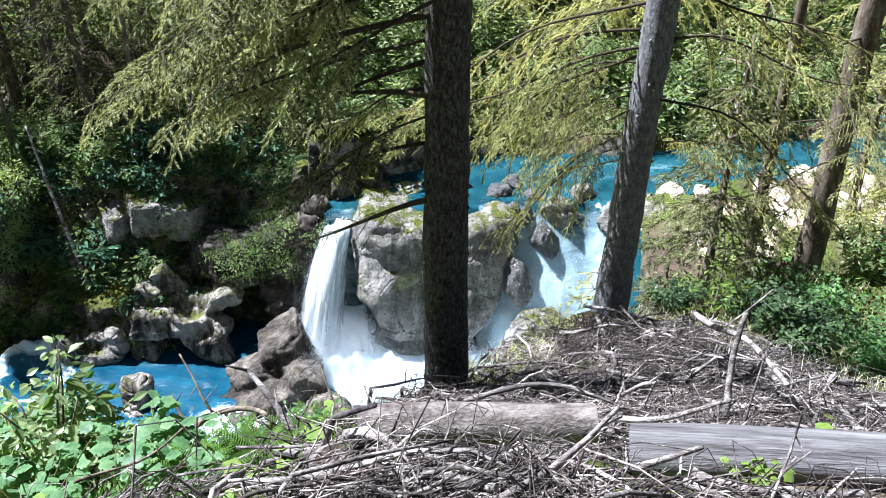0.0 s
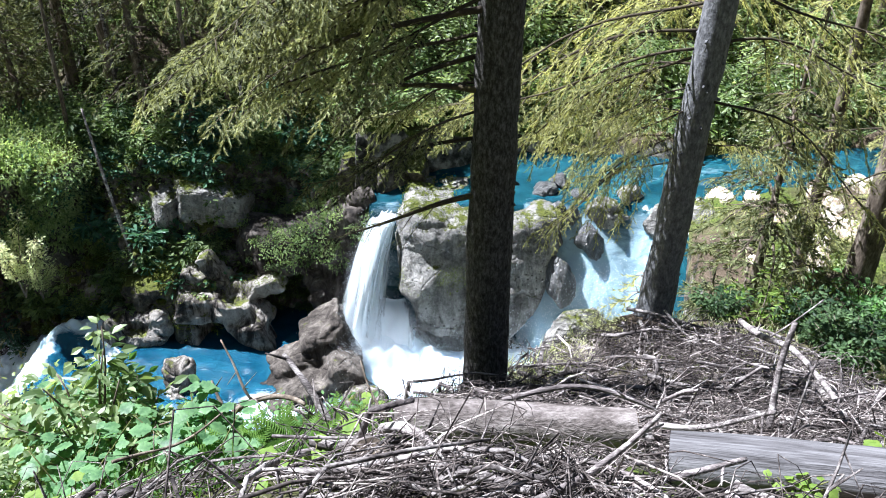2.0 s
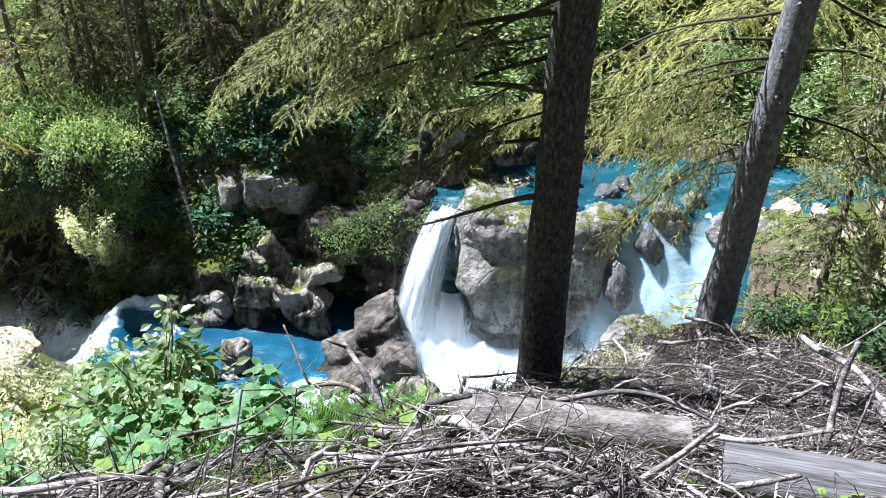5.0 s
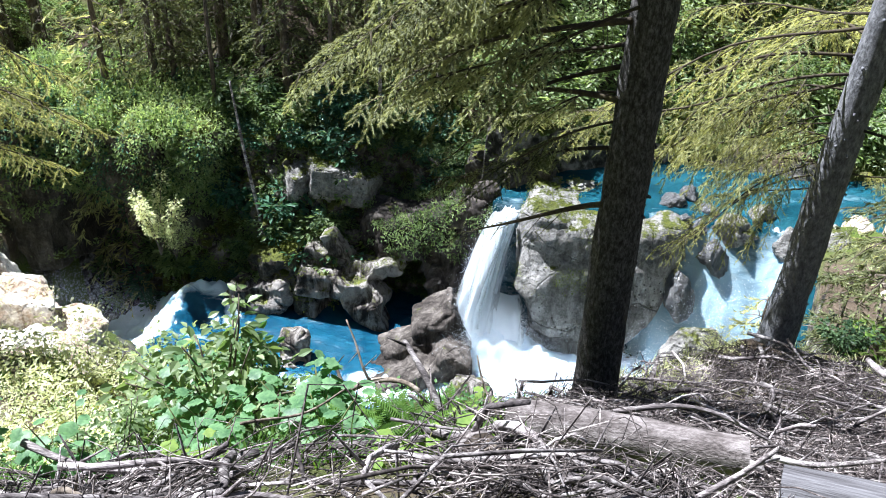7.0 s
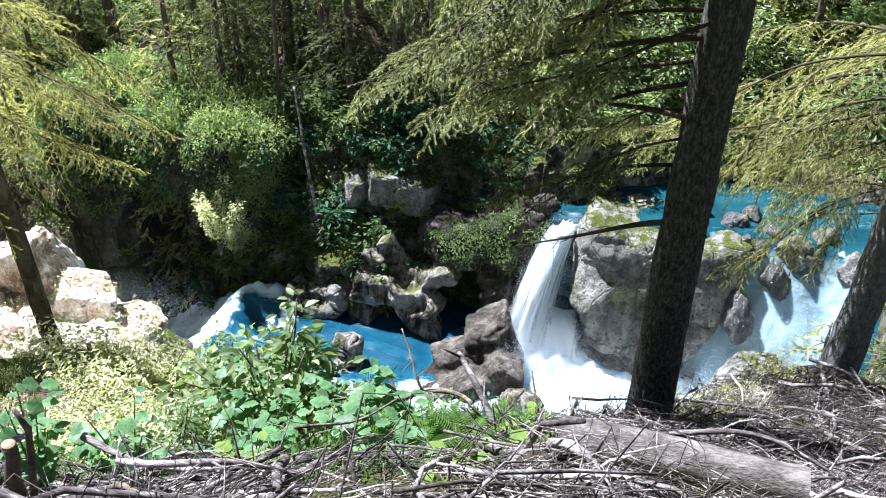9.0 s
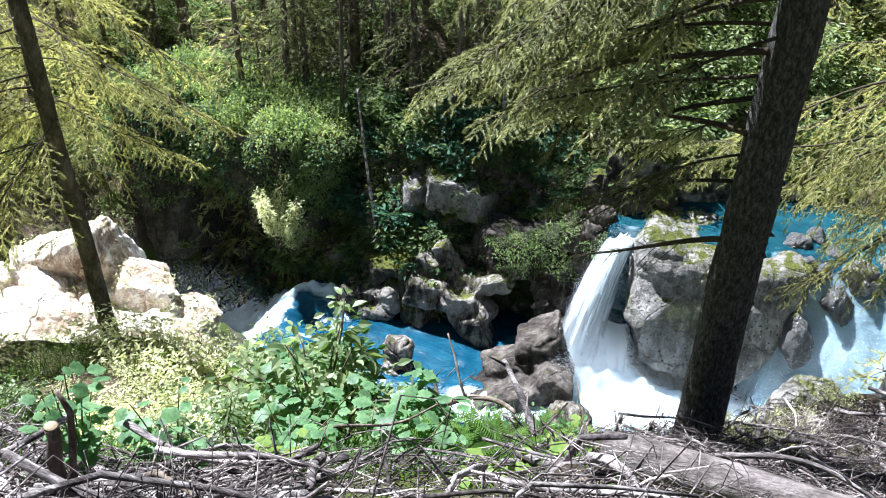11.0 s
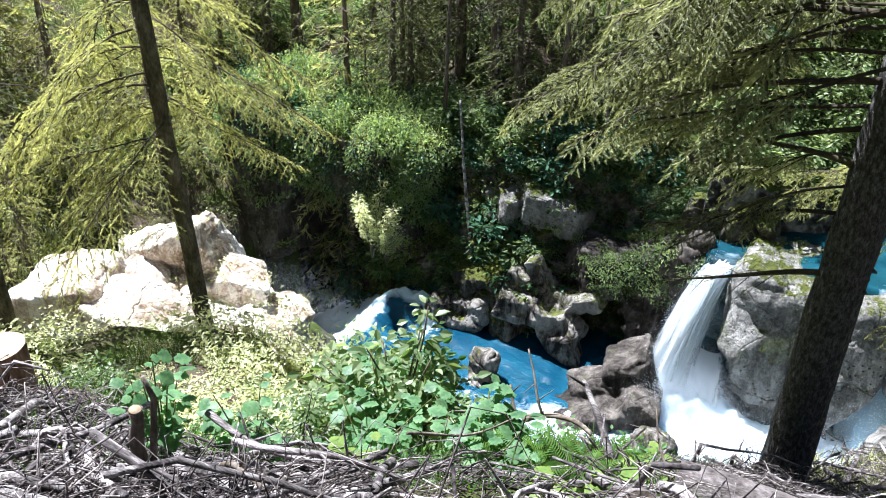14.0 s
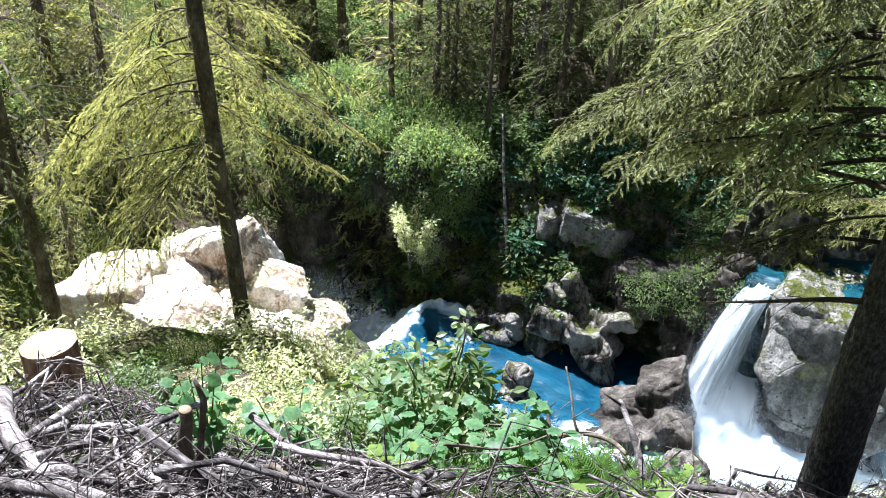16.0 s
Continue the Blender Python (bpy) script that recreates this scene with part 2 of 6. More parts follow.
def ground_mat():
    m, n, l, b = nodes_of("forest_floor")
    big, mid, small = noise_node(n, l, 0.35, 6, 0.6), noise_node(n, l, 2.5, 6, 0.65), noise_node(n, l, 22, 5, 0.7)
    soil = ramp(n, [(0.3, (0.02, 0.015, 0.011)), (0.5, (0.07, 0.053, 0.037)), (0.7, (0.17, 0.135, 0.1))])
    l.new(math_node(n, l, "ADD", math_node(n, l, "MULTIPLY", mid.outputs["Fac"], 0.5), math_node(n, l, "MULTIPLY", small.outputs["Fac"], 0.5)), soil.inputs[0])
    mossc = ramp(n, [(0.35, (0.02, 0.035, 0.008)), (0.65, (0.1, 0.13, 0.025))])
    l.new(small.outputs["Fac"], mossc.inputs[0])
    mossm = ramp(n, [(0.44, (0, 0, 0)), (0.56, (1, 1, 1))])
    l.new(big.outputs["Fac"], mossm.inputs[0])
    col = mix(n, l, mossm.outputs[0], soil.outputs[0], mossc.outputs[0])
    rock = ramp(n, [(0.4, (0.02, 0.019, 0.016)), (0.5, (0.08, 0.075, 0.065)), (0.62, (0.26, 0.25, 0.23))])
    l.new(mid.outputs["Fac"], rock.inputs[0])
    flat = math_node(n, l, "ADD", up_mask(n, l, 0.45, 0.75), math_node(n, l, "MULTIPLY", math_node(n, l, "SUBTRACT", mid.outputs["Fac"], 0.5), 1.2))
    fm = ramp(n, [(0.35, (0, 0, 0)), (0.6, (1, 1, 1))])
    l.new(flat, fm.inputs[0])
    col = mix(n, l, fm.outputs[0], rock.outputs[0], col)
    l.new(col, b.inputs["Base Color"])
    b.inputs["Roughness"].default_value = 0.95
    b.inputs["Specular IOR Level"].default_value = 0.15
    bump(n, l, b, math_node(n, l, "ADD", mid.outputs["Fac"], math_node(n, l, "MULTIPLY", small.outputs["Fac"], 0.4)), 0.9, 0.1)
    return m


def water_mat(name, deep, milky, scale, white=(0.58, 0.68, 0.75)):
    """Glacier water: milky turquoise body, ripples, white foam where the mesh says so."""
    m, n, l, b = nodes_of(name)
    at = n.new("ShaderNodeAttribute")
    at.attribute_name = "foam"
    body = noise_node(n, l, 0.5, 4, 0.6, stretch=(1, 1.6, 1), distort=1.0)
    c = ramp(n, [(0.35, deep), (0.65, milky)])
    l.new(body.outputs["Fac"], c.inputs[0])
    streak = noise_node(n, l, scale, 7, 0.7, stretch=(0.6, 1.7, 1), distort=2.2)
    f = math_node(n, l, "ADD", at.outputs["Fac"], math_node(n, l, "SUBTRACT", streak.outputs["Fac"], 0.78))
    fr = ramp(n, [(0.06, (0, 0, 0)), (0.5, (1, 1, 1))])
    l.new(f, fr.inputs[0])
    l.new(mix(n, l, fr.outputs[0], c.outputs[0], white), b.inputs["Base Color"])
    rr = n.new("ShaderNodeMapRange")
    l.new(fr.outputs[0], rr.inputs[0])
    rr.inputs[3].default_value, rr.inputs[4].default_value = 0.26, 0.7
    l.new(rr.outputs[0], b.inputs["Roughness"])
    b.inputs["IOR"].default_value = 1.33
    b.inputs["Subsurface Weight"].default_value = 0.7
    b.inputs["Subsurface Radius"].default_value = (0.6, 0.8, 1.0)
    b.inputs["Subsurface Scale"].default_value = 0.5
    rip = noise_node(n, l, 3.2, 4, 0.5, stretch=(0.8, 1.5, 1), distort=0.8)
    bump(n, l, b, rip.outputs["Fac"], 0.22, 0.1)
    return m


def foam_mat(name, cover, col=(0.92, 0.95, 0.97), see=0.72):
    """Falling white water: threads with gaps between them."""
    m, n, l, b = nodes_of(name)
    th = noise_node(n, l, 4.0, 9, 0.78, "UV", (3.2, 1.1, 1), 1.4)
    at = n.new("ShaderNodeAttribute")
    at.attribute_name = "foam"
    a = ramp(n, [(0.2, (0, 0, 0)), (0.5, (1, 1, 1))])
    l.new(math_node(n, l, "ADD", math_node(n, l, "SUBTRACT", th.outputs["Fac"], 0.5), math_node(n, l, "MULTIPLY", at.outputs["Fac"], cover)), a.inputs[0])
    cr = ramp(n, [(0.3, (0.74, 0.85, 0.9)), (0.6, col)])
    l.new(th.outputs["Fac"], cr.inputs[0])
    l.new(cr.outputs[0], b.inputs["Base Color"])
    b.inputs["Roughness"].default_value = 0.75
    t = n.new("ShaderNodeBsdfTranslucent")
    t.inputs["Color"].default_value = (*col, 1)
    ms = n.new("ShaderNodeMixShader")
    ms.inputs[0].default_value = see
    l.new(b.outputs[0], ms.inputs[1])
    l.new(t.outputs[0], ms.inputs[2])
    tr = n.new("ShaderNodeBsdfTransparent")
    mx = n.new("ShaderNodeMixShader")
    l.new(a.outputs[0], mx.inputs[0])
    l.new(tr.outputs[0], mx.inputs[1])
    l.new(ms.outputs[0], mx.inputs[2])
    l.new(mx.outputs[0], n["Material Output"].inputs["Surface"])
    bump(n, l, b, th.outputs["Fac"], 0.25, 0.06)
    return m


GROUND = ground_mat()
WATER_UPPER = water_mat("river_water", (0.0025, 0.03, 0.045), (0.01, 0.062, 0.083), 1.0, (0.3, 0.42, 0.49))
WATER = water_mat("pool_water", (0.003, 0.04, 0.075), (0.012, 0.074, 0.118), 1.3)
FALLS = foam_mat("falling_water", 1.0)
SPRAY = leaf_mat("spray_drops", (0.8, 0.86, 0.9), (0.95, 0.97, 1.0), (1, 1, 1), 0.5, 0.6)


# ---- mesh helpers ----
def mesh_from(name, verts, faces, mats, smooth=False, index=None):
    """A mesh from arrays of corners and of equal-sided faces."""
    verts, faces = np.asarray(verts, np.float32), np.asarray(faces, np.int32)
    k = faces.shape[1]
    me = bpy.data.meshes.new(name)
    me.vertices.add(len(verts))
    me.vertices.foreach_set("co", verts.ravel())
    me.loops.add(faces.size)
    me.loops.foreach_set("vertex_index", faces.ravel())
    me.polygons.add(len(faces))
    me.polygons.foreach_set("loop_start", np.arange(len(faces), dtype=np.int32) * k)
    for mt in mats:
        me.materials.append(mt)
    if index is not None:
        me.polygons.foreach_set("material_index", np.asarray(index, np.int32))
    me.polygons.foreach_set("use_smooth", np.full(len(faces), smooth))
    me.update(calc_edges=True)
    me.validate()
    return me


def thing(name, label, category, at=(0, 0, 0), group="", kind="", mesh=None):
    ob = new(name, mesh)
    ob.location = at
    return tagged(ob, label, category, group, kind)


def part(name, mesh, parent, label="", place=None):
    ob = new(name, mesh)
    ob.parent = parent
    if place is not None:
        ob.matrix_basis = place
    return tagged(ob, label)


def fbm(x, y, z, seed=0.0, octaves=4):
    return noise.fractal(Vector((x + seed * 13.7, y - seed * 7.3, z + seed * 3.1)), 1.0, 2.1, octaves)


class Tubes:
    """Collects bent, tapered tubes into one mesh."""
    def __init__(self):
        self.v, self.f, self.n = [], [], 0

    def add(self, pts, radii, sides=6):
        pts, radii = np.asarray(pts, float), np.asarray(radii, float)
        d = np.gradient(pts, axis=0)
        d /= np.linalg.norm(d, axis=1)[:, None] + 1e-9
        ref = np.array([0.0, 0, 1]) if abs(d[0, 2]) < 0.8 else np.array([1.0, 0, 0])
        a = np.cross(d, ref)
        a /= np.linalg.norm(a, axis=1)[:, None] + 1e-9
        b = np.cross(d, a)
        ang = np.arange(sides) * 2 * np.pi / sides
        ring = pts[:, None] + radii[:, None, None] * (np.cos(ang)[None, :, None] * a[:, None] + np.sin(ang)[None, :, None] * b[:, None])
        k = len(pts)
        i, j = np.meshgrid(np.arange(k - 1), np.arange(sides), indexing="ij")
        j2 = (j + 1) % sides
        f = np.stack([i * sides + j, i * sides + j2, (i + 1) * sides + j2, (i + 1) * sides + j], -1).reshape(-1, 4)
        caps = []
        for base, flip in ((0, True), ((k - 1) * sides, False)):
            for q in range(1, sides - 2, 2):
                c = [base, base + q, base + q + 1, base + q + 2]
                caps.append(c[::-1] if flip else c)
        self.v.append(ring.reshape(-1, 3))
        self.f.append(np.concatenate([f, np.array(caps, int).reshape(-1, 4)]) + self.n)
        self.n += k * sides

    def mesh(self, name, mats, smooth=True):
        return mesh_from(name, np.concatenate(self.v), np.concatenate(self.f), mats, smooth)


# ---- the lie of the land ----
AZ = [-180, -75, -60, -48, -38, -30, -20, -8, 0, 6, 14, 26, 40, 60, 180]
BROW = [30, 16, 11.9, 11.3, 9.2, 7.2, 6.8, 7.2, 7.7, 8.8, 10.4, 14.2, 17, 26, 30]


def ground_height(x, y):
    x, y = np.asarray(x, float), np.asarray(y, float)
    r, az = np.hypot(x, y), np.degrees(np.arctan2(x, y))
    near = np.interp(r, [0, 1.3, 3, 4, 5.5, 7.3, 9.7, 11.6, 14, 30], [16.4, 16.0, 14.75, 13.85, 12.6, 11.15, 10.6, 9.6, 9.5, 9.0])
    near = near + 0.5 * np.exp(-((x - 2.8) ** 2 / 2.0 + (y - 7.4) ** 2 / 2.6))
    side = np.where(az < 0, np.clip((-44 - az) / 14, 0, 1), np.clip((az - 12) / 28, 0, 1)) * (np.abs(az) < 120)
    near = near + np.where(az < 0, 1.15, 0.95) * side * side * (3 - 2 * side) * np.exp(-((r - 5.8) / 2.4) ** 2)
    brow = np.interp(az, AZ, BROW)
    near = near - 1.3 * np.maximum(0, r - brow)
    back = np.maximum(0, -y - 2.5)
    near = np.where(y < 0, np.maximum(near, 16.4 - 1.9 * np.clip((np.abs(x) - 2.5) * 0.3, 0, 1)) + 0.55 * back, near)
    # bed of the pool, of the upper reach and of the steps between them
    lip = np.interp(x, [-30, -4.4, -4.0, -2.3, 1.3, 1.6, 4.6, 6, 9], [60, 60, 22.9, 22.9, 23.0, 21.6, 20.6, 18, 17])
    rise = np.interp(x, [-4.0, -2.3, 1.3, 1.6, 4.6, 6], [9, 9, 4, 1.55, 1.2, 0.9])
    bed = np.clip(-1.0 + rise * np.maximum(0, y - lip), -1.0, 3.7)
    bed = bed + np.maximum(0, x - 12) * 0.06
    gorge = np.clip((-13.2 - x) * 0.9, 0, 5)
    bed = bed - gorge
    # far bank
    shore = np.interp(x, [-60, -24, -19, -16.5, -13.2, -11, -8.5, -6.8, -5.6, -4.4, -3.9, -2.9, -1.7, 1, 5, 12, 30, 60], [34, 26, 24.5, 24, 22.6, 21.9, 22.0, 23.3, 23.2, 22.4, 23.3, 23.7, 24.9, 26.4, 26.4, 26.8, 33, 50])
    into = np.maximum(0, y - shore)
    step = np.interp(x, [-30, -14, -11, -5, -4, 0, 10], [2.5, 4.6, 4.2, 3.8, 1.8, 0.3, 0.0])
    far = bed + np.minimum(into * 2.4, step + 1.0) + 0.62 * np.maximum(0, into - 1.6)
    far = np.minimum(far, 60 + 0.02 * into)
    land = np.maximum(near, np.where(into > 0, far, bed))
    # pale boulder shelf on the near side of the gorge
    shelf = 3.2 - 0.2 * (x + 15.6) ** 2 - 0.12 * (y - 14) ** 2
    bar = 5.5 - 0.02 * (x - 12.5) ** 2 - 0.1 * (y - 21.6) ** 2
    land = np.maximum(land, np.where(x > 5.6, bar, -9))
    hill = 0.55 * (-19.5 - x) + 0.12 * (y - 14)
    return np.maximum(land, np.maximum(np.where(y < 21, shelf, -9), np.where(x < -19.5, hill, -9)))


def gz(x, y):
    return float(ground_height(x, y))


def axis(lo, hi, step, far):
    mid = np.arange(lo, hi + step / 2, step)
    grow = np.cumsum(step * 1.22 ** np.arange(1, 60))
    grow = grow[grow < far]
    return np.concatenate([(lo - grow)[::-1], mid, hi + grow])


def build_ground():
    xs, ys = axis(-24, 14, 0.22, 700), axis(0, 34, 0.22, 700)
    gx, gy = np.meshgrid(xs, ys, indexing="ij")
    h = ground_height(gx, gy)
    rough = np.array([0.5 * fbm(a * 0.35, b * 0.35, 0, 1, 3) + 0.32 * fbm(a * 1.3, b * 1.3, c * 0.8, 2, 4) for a, b, c in zip(gx.ravel(), gy.ravel(), h.ravel())]).reshape(gx.shape)
    calm = np.clip((np.hypot(gx, gy) - 2) / 10, 0.12, 1)
    h = h + rough * calm * 0.8
    nx, ny = gx.shape
    i, j = np.meshgrid(np.arange(nx - 1), np.arange(ny - 1), indexing="ij")
    f = np.stack([i * ny + j, (i + 1) * ny + j, (i + 1) * ny + j + 1, i * ny + j + 1], -1).reshape(-1, 4)
    me = mesh_from("ground", np.stack([gx, gy, h], -1).reshape(-1, 3), f, [GROUND], True)
    thing("ground", "steep rocky forest floor with litter and moss", "ground", kind="structure", mesh=me)


build_ground()


# ---- water ----
def foam_attribute(me, values):
    at = me.attributes.new("foam", "FLOAT", "POINT")
    at.data.foreach_set("value", np.asarray(values, np.float32))


def sheet(name, xs, ys, height, foam, label, mat=None):
    gx, gy = np.meshgrid(xs, ys, indexing="ij")
    h, fo = height(gx, gy), foam(gx, gy)
    lump = np.array([fbm(a * 0.9, b * 1.5, 0, 5, 4) for a, b in zip(gx.ravel(), gy.ravel())]).reshape(gx.shape)
    chop = np.array([fbm(a * 4, b * 5, 0, 6, 3) for a, b in zip(gx.ravel(), gy.ravel())]).reshape(gx.shape)
    h = h + lump * (0.05 + 0.28 * np.clip(fo, 0, 1.0)) + chop * (0.02 + 0.16 * np.clip(fo, 0, 1.0))
    nx, ny = gx.shape
    i, j = np.meshgrid(np.arange(nx - 1), np.arange(ny - 1), indexing="ij")
    f = np.stack([i * ny + j, (i + 1) * ny + j, (i + 1) * ny + j + 1, i * ny + j + 1], -1).reshape(-1, 4)
    me = mesh_from(name, np.stack([gx, gy, h], -1).reshape(-1, 3), f, [mat or WATER], True)
    foam_attribute(me, fo.ravel())
    return thing(name, label, "water", kind="structure", mesh=me)


def hump(x, y, cx, cy, sx, sy):
    return np.exp(-((x - cx) / sx) ** 2 - ((y - cy) / sy) ** 2)


def pool_height(x, y):
    drop = np.clip((-13.0 - x) * 0.8, 0, 5)
    return 0.55 * hump(x, y, -12.9, 21.3, 0.6, 0.5) + 0.5 * hump(x, y, -12.1, 21.5, 0.6, 0.5) + 0.3 * hump(x, y, -13.6, 20.8, 0.6, 0.6) - 0.25 * hump(x, y, -12.3, 20.4, 0.5, 0.5) + 0.75 * hump(x, y, -3.5, 21.7, 0.8, 0.8) + 0.4 * hump(x, y, -2.3, 21.0, 1.5, 1.2) - drop


def pool_foam(x, y):
    f = 1.3 * hump(x, y, -2.6, 21.5, 2.1, 1.6) + 1.1 * hump(x, y, 0.6, 20.6, 3.0, 2.0) + 0.35 * hump(x, y, -4.5, 18.4, 3.0, 1.3)
    f = f + 1.5 * hump(x, y, -12.5, 21.7, 1.1, 0.45) + 0.9 * hump(x, y, -11.4, 21.0, 0.25, 0.7) + 1.2 * hump(x, y, -13.5, 20.6, 0.45, 0.9) + 0.45 * hump(x, y, -12.2, 19.7, 0.9, 0.25) + 1.0 * np.clip((-13.3 - x), 0, 1)
    return f + 0.3 * hump(x, y, -8.2, 18.2, 3.2, 0.9) + 0.35 * hump(x, y, -5.6, 18.8, 1.6, 0.6) + 0.03


sheet("water_pool", np.arange(-20, 5.2, 0.11), np.arange(14, 24.2, 0.11), pool_height, pool_foam, "milky turquoise glacier water with white foam")


def upper_height(x, y):
    start = np.interp(x, [-4.3, -2.3, 1.2, 1.5, 4.6, 5.4, 7, 9], [23.0, 23.1, 23.2, 23.7, 23.6, 22.5, 19, 18])
    fall = np.interp(x, [-4.3, 1.0, 1.5, 4.6, 6], [7, 7, 1.8, 1.75, 1.2])
    return np.maximum(4.35 + 0.05 * np.maximum(0, x - 6) - fall * np.maximum(0, start - y), -0.6)


sheet("water_upper_reach", np.arange(-3.5, 40, 0.16), np.arange(19.5, 33, 0.16), upper_height,
      lambda x, y: 0.08 + 0.35 * hump(x, y, -2.9, 22.8, 0.8, 0.7) + 0.6 * hump(x, y, 10.5, 22.0, 3, 1.6) + (0.85 + 0.2 * np.sin(x * 3.1 + y * 1.3)) * np.clip((24.0 - y) * 0.8, 0, 1) * np.clip((5.6 - x) * 0.8, 0, 1) * (x > 1) + 0.25 * hump(x, y, 6, 25.5, 5, 1.0),
      "smooth turquoise river above the falls", WATER_UPPER)


def ribbon(name, left, right, out, drop, spread, mat, seed, rows=60, cols=26):
    """A sheet of falling water from a crest line, thrown outwards and falling."""
    left, right, out = np.array(left, float), np.array(right, float), np.array(out, float)
    v, uv, fo = [], [], []
    for i in range(rows):
        s = i / (rows - 1)
        for j in range(cols):
            u = j / (cols - 1)
            p = left * (1 - u) + right * u
            side = (right - left) * (u - 0.5) * spread * s
            p = p + out * s + side + np.array([0, 0, -drop * s * s])
            w = fbm(u * 5, s * 1.6, 0, seed, 4) * (0.04 + 0.2 * s)
            p = p + np.array([0.3 * w, -w - 0.2 * math.sin(math.pi * u), 0.25 * w])
            v.append(p), uv.append((u, s))
            fo.append((1.0 - 0.25 * s) * math.sin(math.pi * u) ** 0.9 + 0.12 * fbm(u * 3, s * 2, 1, seed, 3))
    i, j = np.meshgrid(np.arange(rows - 1), np.arange(cols - 1), indexing="ij")
    f = np.stack([i * cols + j, i * cols + j + 1, (i + 1) * cols + j + 1, (i + 1) * cols + j], -1).reshape(-1, 4)
    me = mesh_from(name, v, f, [mat], True)
    lay = me.uv_layers.new(name="UVMap")
    idx = np.empty(len(me.loops), np.int32)
    me.loops.foreach_get("vertex_index", idx)
    lay.data.foreach_set("uv", np.array(uv, np.float32)[idx].ravel())
    foam_attribute(me, fo)
    return me


def spray_mesh(name, centres, count, size, seed):
    """Many small drops, dense at the heart and thin outwards."""
    rng = np.random.default_rng(seed)
    c = np.array([k[:3] for k in centres], float)
    sg = np.array([k[3:6] for k in centres], float)
    pick = rng.integers(0, len(c), count)
    p = c[pick] + rng.normal(size=(count, 3)) * sg[pick]
    r = size * rng.uniform(0.4, 1.3, (count, 1, 1))
    tet = np.array([[1, 1, 1], [1, -1, -1], [-1, 1, -1], [-1, -1, 1]], float) * 0.6
    v = p[:, None] + tet[None] * r * rng.uniform(0.6, 1.2, (count, 4, 1))
    f = np.array([[0, 1, 2], [0, 3, 1], [0, 2, 3], [1, 3, 2]])[None] + 4 * np.arange(count)[:, None, None]
    return mesh_from(name, v.reshape(-1, 3), f.reshape(-1, 3), [SPRAY], False)


falls = thing("waterfall", "white waterfall plunging between boulders into the pool", "waterfall")
rng = np.random.default_rng(15)
for k in range(15):
    c, w = -3.3 + 0.62 * ((k * 0.618) % 1.0), rng.uniform(0.09, 0.19)
    jet = c > -3.05
    top = rng.uniform(4.0, 4.25) if jet else rng.uniform(3.6, 4.0)
    crest = (c - w, 23.1 - 0.03 * k, top), (c + w, 23.1 - 0.03 * k, top + 0.05)
    thrown = (rng.uniform(-0.95, -0.5), rng.uniform(-1.7, -1.1), rng.uniform(-1.5, -0.9))
    part("stream", ribbon("stream", *crest, thrown, rng.uniform(1.7, 2.4), rng.uniform(0.4, 1.2), FALLS, 3 + 5 * k, 44, 12), falls, "bright jet of white water" if jet else "thin veil of falling water")
for le, ri, out in [((-4.1, 22.4, 1.7), (-3.0, 22.3, 1.9), (-0.3, -1.3, -0.1)), ((-3.4, 22.4, 1.6), (-2.3, 22.3, 1.5), (0.1, -1.2, 0.0))]:
    part("stream", ribbon("stream", le, ri, out, 1.9, 0.8, FALLS, int(40 - 5 * le[0])), falls, "broken white water at the foot")
part("spray", spray_mesh("spray", [(-3.55, 21.5, 1.0, 0.3, 0.35, 0.5), (-3.2, 21.2, 0.6, 0.55, 0.45, 0.45), (-3.6, 22.0, 1.9, 0.2, 0.2, 0.5), (-3.3, 22.5, 2.8, 0.18, 0.15, 0.5), (-2.85, 21.4, 0.7, 0.45, 0.4, 0.5), (-1.9, 20.6, 0.3, 0.9, 0.6, 0.25), (-3.9, 20.8, 0.6, 0.25, 0.4, 0.3)], 230000, 0.0085, 4), falls, "fine white spray")
mist = thing("gorge_mist", "pale mist drifting at the mouth of the gorge", "mist", kind="stuff", mesh=spray_mesh("gorge_mist", [(-17.2, 20.4, 0.1, 0.7, 0.8, 0.45), (-16.3, 20.4, 0.0, 0.6, 0.7, 0.4), (-15.0, 20.4, -0.4, 0.6, 0.6, 0.3)], 40000, 0.0032, 6))
casc = thing("cascade", "foaming white cascade beside the big boulder", "waterfall")
part("spray", spray_mesh("spray", [(2.2, 21.9, 1.2, 0.7, 0.8, 0.45), (3.6, 22.3, 2.2, 0.7, 0.6, 0.4), (1.2, 20.8, 0.5, 0.8, 0.7, 0.3)], 11000, 0.012, 5), casc, "fine white spray")


